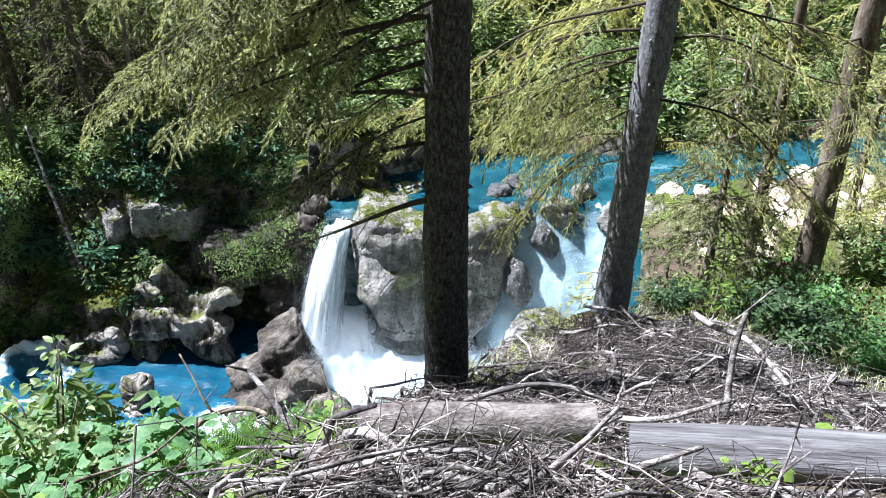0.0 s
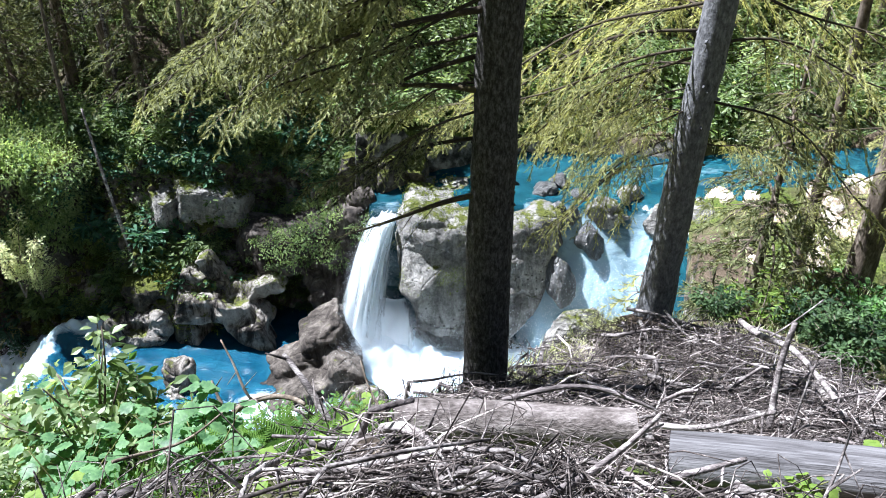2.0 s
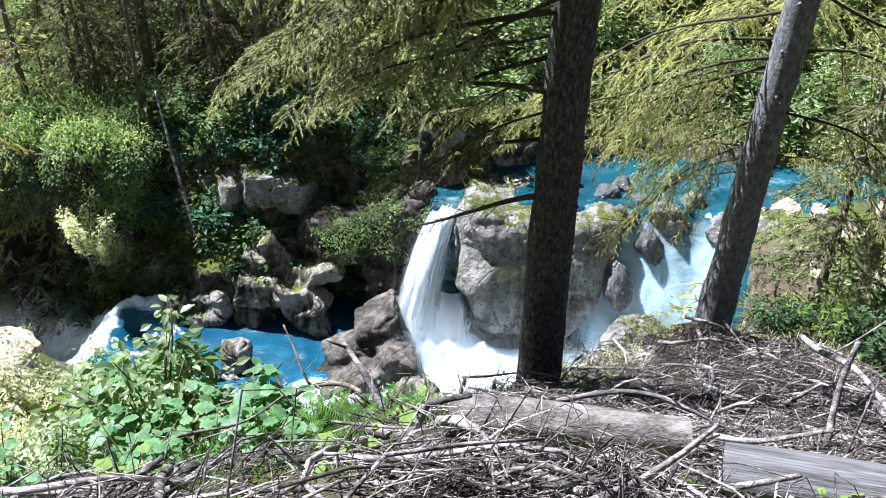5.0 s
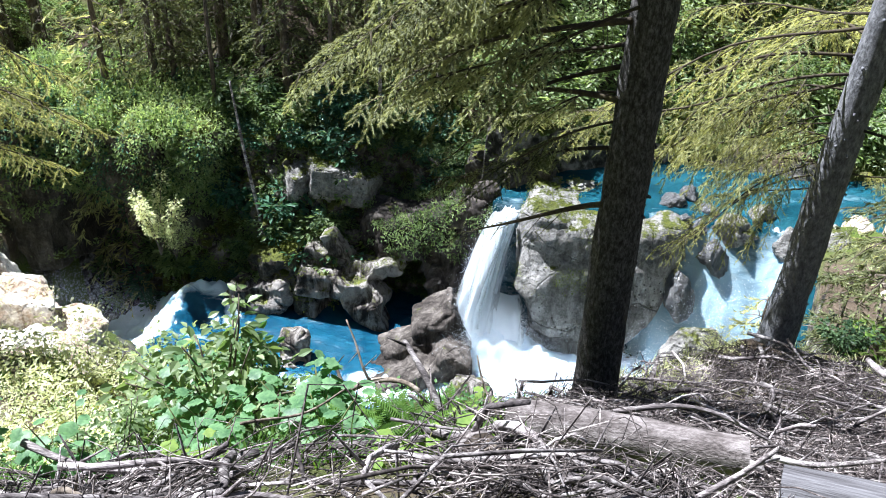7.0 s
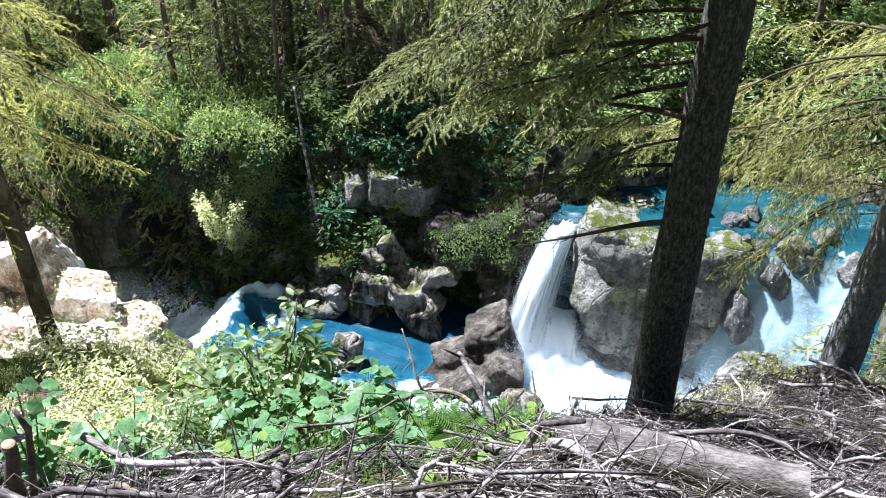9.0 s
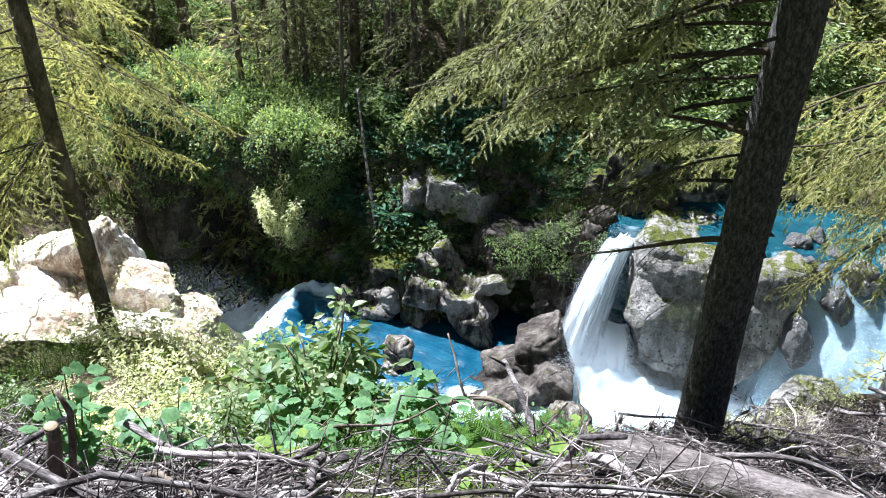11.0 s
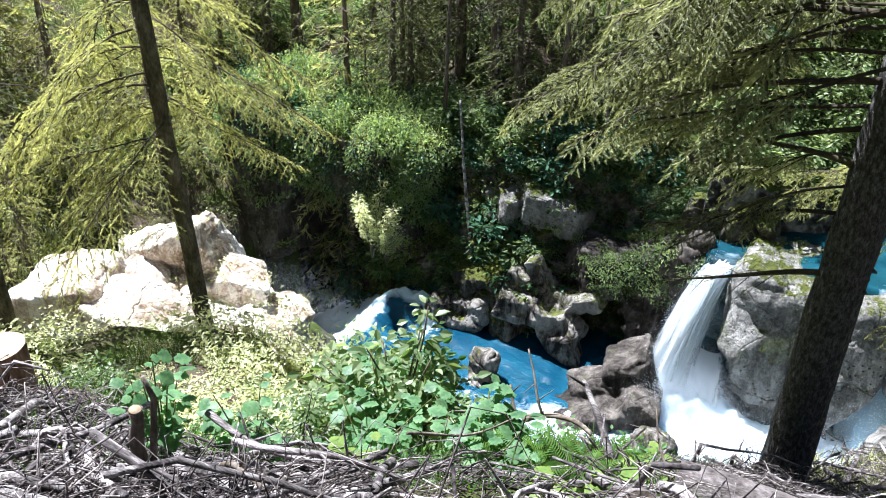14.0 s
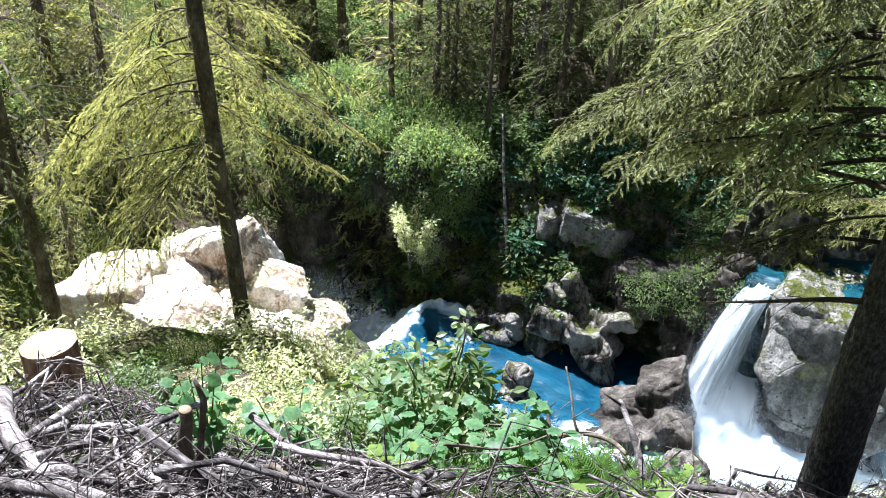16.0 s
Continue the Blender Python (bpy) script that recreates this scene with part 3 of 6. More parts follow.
# ---- rocks ----
def rock_mesh(name, seed, size, mat, sub=4, cuts=7, rough=0.2, fine=0.09, carve=0.0):
    """A boulder: a ball cut by planes, worn by noise, with scooped hollows if carve is given."""
    rng = np.random.default_rng(seed)
    bm = bmesh.new()
    bmesh.ops.create_icosphere(bm, subdivisions=sub, radius=1.0)
    planes = []
    for _ in range(cuts):
        n = rng.normal(size=3)
        n /= np.linalg.norm(n)
        planes.append((Vector(n), rng.uniform(0.55, 0.85)))
    hollows = []
    for _ in range(int(carve * 10)):
        n = rng.normal(size=3)
        n /= np.linalg.norm(n)
        hollows.append((Vector(n), rng.uniform(0.3, 0.55)))
    s = Vector(size)
    for v in bm.verts:
        p = v.co.copy()
        for n, d in planes:
            k = p.dot(n) - d
            if k > 0:
                p -= n * k * 0.88
        for c, w in hollows:
            k = (p - c * 0.95).length / w
            if k < 1:
                p *= 1 - 0.34 * (1 - k * k)
        k = 1 + rough * fbm(p.x * 1.3, p.y * 1.3, p.z * 1.3, seed, 3) + fine * (fbm(p.x * 4, p.y * 4, p.z * 4, seed + 3, 5) - 0.7 * max(0, 0.22 - abs(fbm(p.x * 1.8, p.y * 1.8, p.z * 1.8, seed + 9, 2))) / 0.22)
        v.co = Vector((p.x * s.x, p.y * s.y, p.z * s.z)) * k
    me = bpy.data.meshes.new(name)
    bm.to_mesh(me)
    bm.free()
    me.materials.append(mat)
    me.polygons.foreach_set("use_smooth", np.full(len(me.polygons), True))
    return me


def rock(name, label, at, size, seed, mat, turn=(0, 0, 0), group="", **kw):
    ob = thing(name, label, "rock", mesh=rock_mesh(name, seed, size, mat, **kw), group=group)
    ob.matrix_basis = pose(*at, *turn)
    return ob


def net(field, lo, hi, step):
    """The skin of a solid: one corner in each cell that its surface crosses."""
    ax = [np.arange(lo[k], hi[k] + step, step) for k in range(3)]
    val = field(*np.meshgrid(*ax, indexing="ij"))
    inner = val < 0
    cells = tuple(n - 1 for n in val.shape)
    total, count = np.zeros(cells + (3,)), np.zeros(cells)
    for k in range(3):
        for o1 in (0, 1):
            for o2 in (0, 1):
                off = [o1, o2]
                off.insert(k, 0)
                far = list(off)
                far[k] = 1
                cut = lambda o: val[tuple(slice(o[q], o[q] + cells[q]) for q in range(3))]
                a, b = cut(off), cut(far)
                hit = (a < 0) != (b < 0)
                t = np.where(hit, a / np.where(a == b, 1, a - b), 0)
                for q in range(3):
                    total[..., q] += hit * (off[q] + (t if q == k else 0))
                count += hit
    used = count > 0
    number = np.full(cells, -1)
    number[used] = np.arange(used.sum())
    base = np.stack(np.nonzero(used), -1)
    verts = (base + total[used] / count[used][:, None]) * step + np.array(lo)
    quads = []
    for k in range(3):
        u, w = (k + 1) % 3, (k + 2) % 3
        lowside = [slice(None)] * 3
        highside = [slice(None)] * 3
        lowside[k], highside[k] = slice(0, -1), slice(1, None)
        a, b = inner[tuple(lowside)], inner[tuple(highside)]
        at = np.stack(np.nonzero(a != b), -1)
        at = at[(at[:, u] > 0) & (at[:, w] > 0) & (at[:, u] < cells[u]) & (at[:, w] < cells[w])]
        four = []
        for du, dw in ((1, 1), (0, 1), (0, 0), (1, 0)):
            c = at.copy()
            c[:, u] -= du
            c[:, w] -= dw
            four.append(number[tuple(c.T)])
        q = np.stack(four, -1)
        out = a[tuple(at.T)]
        quads.append(np.where(out[:, None], q, q[:, ::-1]))
    return verts, np.concatenate(quads)


def solid(adds, cuts=(), blend=0.22):
    """Rounded lumps run together, with rounded hollows taken out: centre, radii, turn about y and z, squareness."""
    def lump(x, y, z, c, r, ty=0, tz=0, n=2.6):
        n = n * 2 if n > 2.3 else n
        x, y, z = x - c[0], y - c[1], z - c[2]
        ca, sa, cb, sb = math.cos(radians(tz)), math.sin(radians(tz)), math.cos(radians(ty)), math.sin(radians(ty))
        x, y = ca * x + sa * y, -sa * x + ca * y
        x, z = cb * x - sb * z, sb * x + cb * z
        x, y, z = x + 0.22 * y * math.sin(7 * c[0]), y + 0.3 * z * math.cos(5 * c[1]), z + 0.25 * x * math.sin(9 * c[2])
        return ((np.abs(x / r[0]) ** n + np.abs(y / r[1]) ** n + np.abs(z / r[2]) ** n) ** (1 / n) - 1) * min(r)

    def field(x, y, z):
        d = None
        for row in adds:
            e = lump(x, y, z, *row)
            if d is None:
                d = e
            else:
                h = np.clip(0.5 + 0.5 * (d - e) / blend, 0, 1)
                d = d * (1 - h) + e * h - blend * h * (1 - h)
        for row in cuts:
            e = -lump(x, y, z, *row)
            h = np.clip(0.5 - 0.5 * (d - e) / (0.6 * blend), 0, 1)
            d = d * (1 - h) + e * h + 0.6 * blend * h * (1 - h)
        return d
    return field


def sculpted(name, label, adds, mat, cuts=(), step=0.07, seed=1, rough=0.12, fine=0.04, crease=0.06, blend=0.22, scale=1.1):
    """A rock worn by water: lumps and hollows, uneven at two scales and creased."""
    reach = [max(r[1]) for r in adds]
    lo = [min(r[0][k] - d for r, d in zip(adds, reach)) - 0.3 for k in range(3)]
    hi = [max(r[0][k] + d for r, d in zip(adds, reach)) + 0.3 for k in range(3)]
    v, f = net(solid(adds, cuts, blend), lo, hi, step)
    c = np.mean([r[0] for r in adds], axis=0)
    me = mesh_from(name, v, f, [mat], True)
    nr = np.empty(len(v) * 3, np.float32)
    me.vertices.foreach_get("normal", nr)
    nr = nr.reshape(-1, 3)
    push = [0.7 * rough * fbm(p[0] * scale, p[1] * scale, p[2] * scale, seed, 3) + fine * fbm(p[0] * 5, p[1] * 5, p[2] * 5, seed + 3, 4)
            - 0.45 * crease * max(0, 0.2 - abs(fbm(p[0] * 0.6 * scale, p[1] * 0.6 * scale, p[2] * 1.3 * scale, seed + 9, 2))) / 0.2 for p in v]
    me.vertices.foreach_set("co", (v + nr * np.array(push)[:, None] - c).astype(np.float32).ravel())
    me.update()
    return thing(name, label, "rock", tuple(c), mesh=me)


GIANT = sculpted("boulder", "huge grey limestone boulder splitting the river",
         [((-0.45, 23.3, 2.4), (2.35, 1.5, 1.85), 4, 8, 3.2), ((0.3, 23.2, 1.0), (1.6, 1.3, 1.8), 0, 0, 2.6), ((-1.2, 23.1, 1.4), (1.2, 1.2, 1.6), -8, 0, 2.8), ((1.0, 23.6, 3.2), (1.0, 1.1, 1.0), 0, 20, 2.8)],
         ROCK, [((-2.55, 22.4, 0.9), (0.4, 1.2, 1.3), 6), ((2.3, 22.2, 1.0), (0.9, 1.2, 1.6), 30)], 0.055, 11, 0.24, 0.03, 0.12, 0.12, 0.75)
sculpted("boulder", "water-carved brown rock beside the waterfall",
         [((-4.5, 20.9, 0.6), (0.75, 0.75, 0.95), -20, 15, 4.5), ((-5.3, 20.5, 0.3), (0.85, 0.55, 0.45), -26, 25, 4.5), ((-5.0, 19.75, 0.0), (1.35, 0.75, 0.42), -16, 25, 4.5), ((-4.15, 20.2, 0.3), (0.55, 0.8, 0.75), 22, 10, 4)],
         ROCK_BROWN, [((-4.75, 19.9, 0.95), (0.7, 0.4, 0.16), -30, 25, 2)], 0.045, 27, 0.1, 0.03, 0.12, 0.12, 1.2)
sculpted("boulder", "small carved rock standing in the pool",
         [((-8.75, 19.5, 0.25), (0.42, 0.4, 0.6), 10, 30, 2.3), ((-8.55, 19.6, 0.55), (0.36, 0.34, 0.42), -20, 0, 2.2), ((-8.7, 19.35, -0.1), (0.5, 0.45, 0.4), 0, 0, 2.2)],
         ROCK_CARVED, [((-8.75, 19.1, 0.45), (0.22, 0.2, 0.16), 0, 0, 2), ((-8.45, 19.2, 0.15), (0.18, 0.2, 0.2), 0, 0, 2), ((-9.05, 19.3, 0.3), (0.15, 0.25, 0.2), 0, 0, 2)], 0.035, 31, 0.1, 0.03, 0.12, 0.08, 1.8)
ARCH = sculpted("rock_ledge", "carved limestone arch with a hollow basin over the pool",
         [((-8.25, 22.2, 1.2), (1.0, 0.7, 0.5), 12, 0, 4), ((-7.35, 22.0, 0.9), (0.8, 0.6, 0.5), 34, 0, 4), ((-6.85, 21.7, 0.2), (0.34, 0.45, 0.75), -24, 0, 4), ((-9.15, 22.1, 0.6), (0.36, 0.5, 0.95), -24, 0, 4), ((-8.2, 22.5, 2.1), (0.2, 0.3, 0.75), -24, 0, 4), ((-6.85, 22.5, 1.6), (0.65, 0.4, 0.3), -34, 0, 4), ((-8.95, 22.5, 1.7), (0.42, 0.4, 0.5), 20, 0, 4)],
         ROCK_CARVED, [((-7.5, 21.9, 1.75), (0.5, 0.45, 0.42), 8, 0, 2), ((-8.2, 21.6, 0.1), (0.55, 1.0, 0.66), 14, 0, 2.1), ((-8.45, 21.45, 1.25), (0.3, 0.25, 0.18), 34, 0, 2)], 0.045, 35, 0.08, 0.03, 0.12, 0.1, 1.2)
# The dark brown tone also carries the shade beneath the overhang.
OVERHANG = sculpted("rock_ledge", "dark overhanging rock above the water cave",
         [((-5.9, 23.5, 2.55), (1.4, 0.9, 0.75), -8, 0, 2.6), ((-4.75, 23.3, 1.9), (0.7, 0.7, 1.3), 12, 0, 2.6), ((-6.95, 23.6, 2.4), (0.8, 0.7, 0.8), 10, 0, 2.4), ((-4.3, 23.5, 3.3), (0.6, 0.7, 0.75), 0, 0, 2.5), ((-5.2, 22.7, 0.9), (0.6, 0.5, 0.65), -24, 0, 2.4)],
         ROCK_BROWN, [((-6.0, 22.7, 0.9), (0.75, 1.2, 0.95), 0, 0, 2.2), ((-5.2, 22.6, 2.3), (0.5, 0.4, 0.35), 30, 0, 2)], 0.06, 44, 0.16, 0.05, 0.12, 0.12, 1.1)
sculpted("rock_ledge", "pale rock ledge at the water's edge",
         [((-10.9, 21.7, 0.2), (0.8, 0.55, 0.5), 14, 0, 2.6), ((-10.2, 21.9, 0.45), (0.7, 0.6, 0.55), -20, 0, 2.5), ((-11.6, 21.7, 0.0), (0.6, 0.5, 0.4), 0, 0, 2.4)],
         ROCK_CARVED, [((-10.6, 21.3, 0.55), (0.35, 0.3, 0.2), 20, 0, 2)], 0.045, 47, 0.1, 0.03, 0.12, 0.1, 1.4)
PITTED = sculpted("rock_ledge", "mossy pitted rock above the ledge",
         [((-10.0, 22.4, 1.15), (0.75, 0.6, 0.75), -15, 0, 2.5), ((-9.5, 22.05, 0.7), (0.35, 0.4, 0.85), -28, 0, 2.5), ((-10.7, 22.6, 1.2), (0.6, 0.5, 0.6), 0, 0, 2.4)],
         ROCK_MOSSY_SHADE, [((-10.1, 21.85, 1.0), (0.2, 0.3, 0.16), 30, 0, 2), ((-9.8, 21.8, 1.35), (0.18, 0.3, 0.14), 0, 0, 2), ((-10.4, 21.9, 0.8), (0.22, 0.3, 0.14), -20, 0, 2)], 0.045, 52, 0.12, 0.03, 0.12, 0.1, 1.6)
BLOCK = sculpted("boulder", "square lichen-covered block on the far bank", [((-8.75, 23.9, 3.75), (0.85, 0.7, 0.72), 4, 12, 5), ((-8.2, 24.0, 3.5), (0.8, 0.6, 0.5), 0, 0, 3.5)], ROCK, (), 0.045, 71, 0.1, 0.03, 0.12, 0.08, 1.8)
CLIFF = sculpted("rock_wall", "undercut mossy cliff over the dark mouth of the gorge",
         [((-16.6, 24.9, 3.9), (3.2, 2.3, 1.6), 5, -8, 2.8), ((-13.9, 24.1, 2.6), (1.1, 1.2, 2.6), 8, 0, 2.6), ((-19.2, 24.2, 2.5), (1.3, 2.2, 3.4), 0, 0, 2.6), ((-16.6, 26.2, 1.5), (3.4, 1.0, 3.6), 0, 0, 2.8)],
         ROCK_MOSSY_SHADE, [((-16.5, 23.4, 0.2), (1.9, 2.3, 2.9), 0, 0, 2.2)], 0.11, 58, 0.4, 0.05, 0.12, 0.12, 0.7)
rock("boulder", "brown boulder on the far bank", (-9.9, 23.6, 3.6), (0.7, 0.6, 0.8), 77, ROCK, (0, 0, 0), sub=4)
rock("boulder", "dark wet rock behind the waterfall", (-2.6, 23.6, 1.6), (0.9, 0.7, 2.0), 83, ROCK_WET, (0, 12, 0), sub=5)
rock("boulder", "round brown boulder on the near shore", (-3.2, 18.6, 0.35), (0.72, 0.7, 0.65), 91, ROCK_CARVED, sub=5, cuts=3, rough=0.1)
rock("boulder", "rounded shaded boulder under the mossy bank", (3.1, 20.4, 0.7), (1.15, 1.0, 0.95), 95, ROCK, (0, 0, 20), sub=5, cuts=5, rough=0.12)
rock("boulder", "rounded boulder half buried at the brink", (1.36, 9.6, 10.25), (0.55, 0.5, 0.45), 97, ROCK, (0, 0, 40), sub=4, cuts=4, rough=0.1)
for k, (x, y, z, a, b, c, m) in enumerate([(3.45, 23.7, 4.0, 0.8, 0.6, 0.6, ROCK), (2.0, 23.5, 3.9, 0.3, 0.4, 0.55, ROCK_WET), (2.5, 23.6, 3.9, 0.38, 0.35, 0.36, ROCK_WET), (3.1, 23.1, 3.2, 0.45, 0.45, 0.6, ROCK_WET), (2.15, 22.5, 2.3, 0.5, 0.5, 0.85, ROCK_WET), (2.75, 24.1, 4.2, 0.35, 0.3, 0.3, ROCK_WET), (4.2, 24.0, 4.2, 0.5, 0.5, 0.45, ROCK), (1.7, 24.2, 4.3, 0.4, 0.4, 0.4, ROCK_WET), (2.2, 24.6, 4.4, 0.3, 0.3, 0.25, ROCK_WET), (-2.0, 26.3, 4.4, 0.3, 0.3, 0.25, ROCK_WET), (6.0, 22.6, 4.2, 0.8, 0.7, 0.6, ROCK), (5.1, 23.2, 4.0, 0.6, 0.5, 0.5, ROCK)]):
    rock("boulder", "dark wet stone at the head of the cascade", (x, y, z), (a * 1.05, b, c * 1.05), 100 + k, m, (0, 7 * k, 31 * k), "stones of the cascade", sub=4)
sculpted("boulder", "sunlit pale limestone block above the gorge", [((-17.0, 12.6, 3.9), (1.25, 1.1, 1.45), -6, 20, 3.4), ((-16.3, 12.0, 3.0), (0.9, 0.9, 1.3), 0, 0, 3.0), ((-18.0, 12.4, 3.4), (1.0, 1.0, 1.2), 10, 0, 2.8)], ROCK_BARE, (), 0.07, 141, 0.2, 0.05, 0.12, 0.12, 0.7)
sculpted("boulder", "sunlit tan limestone boulder between the blocks", [((-15.9, 13.4, 4.2), (0.75, 0.7, 0.75), 10, 0, 3.0), ((-15.6, 13.2, 3.4), (0.9, 0.8, 0.8), 0, 0, 2.6)], ROCK_BARE, (), 0.06, 143, 0.18, 0.05, 0.12, 0.12, 0.9)
OUTCROP = sculpted("boulder", "broad sunlit limestone outcrop with broken steps above the gorge",
         [((-15.3, 15.0, 4.85), (0.9, 0.75, 0.95), -22, 15, 3.8), ((-16.4, 14.8, 4.2), (0.85, 0.7, 0.9), -12, -15, 3.4), ((-14.1, 15.0, 4.1), (0.75, 0.7, 0.8), 26, 30, 3.4), ((-14.95, 14.1, 4.05), (0.75, 0.5, 0.6), 8, -20, 3.6), ((-13.95, 14.05, 3.6), (0.65, 0.5, 0.6), -10, 25, 3.6), ((-16.0, 13.9, 3.7), (0.65, 0.6, 0.7), 12, 30, 3.2), ((-12.9, 14.6, 3.2), (0.9, 0.8, 0.75), 10, 0, 3.0), ((-14.4, 14.6, 2.7), (2.3, 1.2, 1.0), 0, 0, 2.8)],
         ROCK_BARE, [((-14.4, 13.7, 4.4), (0.4, 0.4, 0.2), 0, 20, 3), ((-13.2, 14.2, 3.5), (0.5, 0.4, 0.2), 20, 0, 3), ((-15.4, 14.0, 4.7), (0.3, 0.4, 0.25), 10, 0, 3)], 0.055, 145, 0.2, 0.05, 0.12, 0.08, 0.9)
sculpted("boulder", "white sunlit limestone slab below the outcrop", [((-13.2, 12.4, 4.3), (1.8, 1.2, 0.8), 14, 25, 2.8), ((-11.8, 13.0, 3.6), (1.4, 1.2, 0.8), 16, 0, 2.6), ((-14.8, 12.3, 4.3), (1.1, 0.9, 0.8), 0, 0, 2.8)], ROCK_BARE, (), 0.07, 147, 0.2, 0.05, 0.12, 0.12, 0.8)
rng = np.random.default_rng(7)
bank = [rock_mesh("bank_rock", 200 + k, (0.5, 0.45, 0.4), ROCK_MOSSY_SHADE if k % 6 else ROCK_CARVED, sub=4, cuts=15, rough=0.36, fine=0.15, carve=0.1) for k in range(6)]
SHORE_X, SHORE_Y = [-19, -16.5, -13.2, -11, -8.5, -6.8, -5.6, -4.4], [24.5, 24, 22.6, 21.9, 22.0, 23.3, 23.2, 22.4]
for k in range(120):
    x = rng.uniform(-17.5, -4.4)
    up = rng.uniform(0, 1) ** 0.8 * 5.4
    y = float(np.interp(x, SHORE_X, SHORE_Y)) + min(up / 2.4, 2.2) + max(0, up - 4.6) + rng.uniform(-0.15, 0.25)
    sc = rng.uniform(0.5, 1.4)
    ob = thing("bank_rock", "mossy limestone rock of the far bank", "rock", group="rocks of the far bank", mesh=bank[k % 6])
    ob.matrix_basis = pose(x, y, gz(x, y) + rng.uniform(-0.1, 0.2), *rng.uniform(0, 360, 3)) @ Matrix.Diagonal((sc * rng.uniform(0.8, 1.5), sc, sc * rng.uniform(0.6, 1.2), 1))


for k in range(40):
    x, y = rng.uniform(6.8, 14.5), rng.uniform(19.6, 24.2)
    ob = rock("boulder", "pale sunlit stone on the gravel bar", (x, y, gz(x, y)), tuple(rng.uniform(0.2, 0.6, 3)), 260 + k, ROCK_BARE, (0, 0, 40 * k), "stones of the gravel bar", sub=3, cuts=8)


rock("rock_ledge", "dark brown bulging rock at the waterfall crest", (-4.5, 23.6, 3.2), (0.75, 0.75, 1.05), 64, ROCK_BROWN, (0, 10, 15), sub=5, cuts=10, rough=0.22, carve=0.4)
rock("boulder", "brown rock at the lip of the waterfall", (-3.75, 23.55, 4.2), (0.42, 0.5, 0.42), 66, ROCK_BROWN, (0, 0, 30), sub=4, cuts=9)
for k, (x, y, z, a, b, c) in enumerate([(-3.9, 24.2, 4.6, 0.8, 0.6, 0.9), (-3.0, 24.15, 4.6, 0.75, 0.45, 0.7), (-2.2, 24.6, 4.6, 0.7, 0.5, 0.65)]):
    rock("boulder", "dark mossy boulder behind the waterfall crest", (x, y, z), (a, b, c), 300 + k, ROCK_MOSSY_SHADE, (0, 8 * k, 50 * k), sub=5, cuts=10, rough=0.2)


# ---- spruces ----
def limb_paths(length, seed, gap=0.15, twig=0.2, droop=0.24, reach=0.4, bare=0.25, hang=0.5, close=0.36):
    """The lines of one limb along +x: its axis, side shoots and flat fans of twigs."""
    rng = np.random.default_rng(seed)
    s = np.linspace(0, length, 12)
    sway = rng.normal(0, 0.1, 2)
    ax = np.stack([s, sway[0] * s + 0.14 * np.sin(s * 1.7 + seed), -0.08 * s - droop * 1.5 * s * s / length + 0.16 * np.maximum(0, s - 0.62 * length) ** 2 + 0.07 * np.sin(s * 2.6 + seed)], -1)
    shoots, twigs = [], []
    pos, side = bare * length, 1
    while pos < length * 0.99:
        t = pos / length
        base = np.array([np.interp(pos, s, ax[:, q]) for q in range(3)])
        ln = length * reach * (1.1 - t) * rng.uniform(0.45, 1.15) + 0.14
        ang = rng.uniform(0.7, 1.15) * side
        tilt = rng.uniform(-0.55, 0.12)
        d = np.array([math.cos(ang), math.sin(ang), tilt])
        u = np.linspace(0, 1, 6)[:, None]
        line = base + d * ln * u + np.array([0.15 * ln, 0, -hang * ln * rng.uniform(0.25, 0.8)]) * u * u
        shoots.append(line)
        count = max(2, int(ln / (twig * close)))
        for q in range(count):
            f = (q + 0.6) / count
            b2 = np.array([np.interp(f, u[:, 0], line[:, w]) for w in range(3)])
            a2 = ang + rng.uniform(0.65, 0.95) * (1 if q % 2 else -1)
            ln2 = twig * rng.uniform(0.65, 1.4) * (1.2 - 0.75 * f)
            d2 = np.array([math.cos(a2), math.sin(a2), tilt + rng.uniform(-0.55, 0.05) * hang])
            d2 /= np.linalg.norm(d2)
            twigs.append(np.stack([b2, b2 + d2 * ln2 * 0.55, b2 + d2 * ln2 + np.array([0, 0, -0.2 * ln2])]))
        pos += gap * rng.uniform(0.5, 1.5)
        side = -side
    return ax, shoots, twigs


def needle_arrays(lines, per_m, nl, nw, rng, start=0.0):
    """Needles as narrow triangles round the twigs."""
    a = np.concatenate([ln[:-1] for ln in lines])
    b = np.concatenate([ln[1:] for ln in lines])
    lens = np.linalg.norm(b - a, axis=1)
    count = np.maximum(1, np.round(lens * per_m + rng.uniform(-0.5, 0.5, len(lens)))).astype(int)
    k = np.repeat(np.arange(len(a)), count)
    f = rng.uniform(0, 1, len(k))[:, None]
    d = ((b - a) / (lens[:, None] + 1e-9))[k]
    p = a[k] + (b - a)[k] * f
    side = rng.normal(size=p.shape)
    side[:, 2] = side[:, 2] * 0.6 + 0.15
    side -= d * np.sum(side * d, 1)[:, None]
    side /= np.linalg.norm(side, axis=1)[:, None] + 1e-9
    tip = p + (d * 0.8 + side * 0.5) * nl * rng.uniform(0.7, 1.25, (len(p), 1))
    across = np.cross(d, side) * 0.3 + d * 0.9
    w = across * nw * 0.5
    return np.stack([p - w, p + w, tip], 1).reshape(-1, 3)


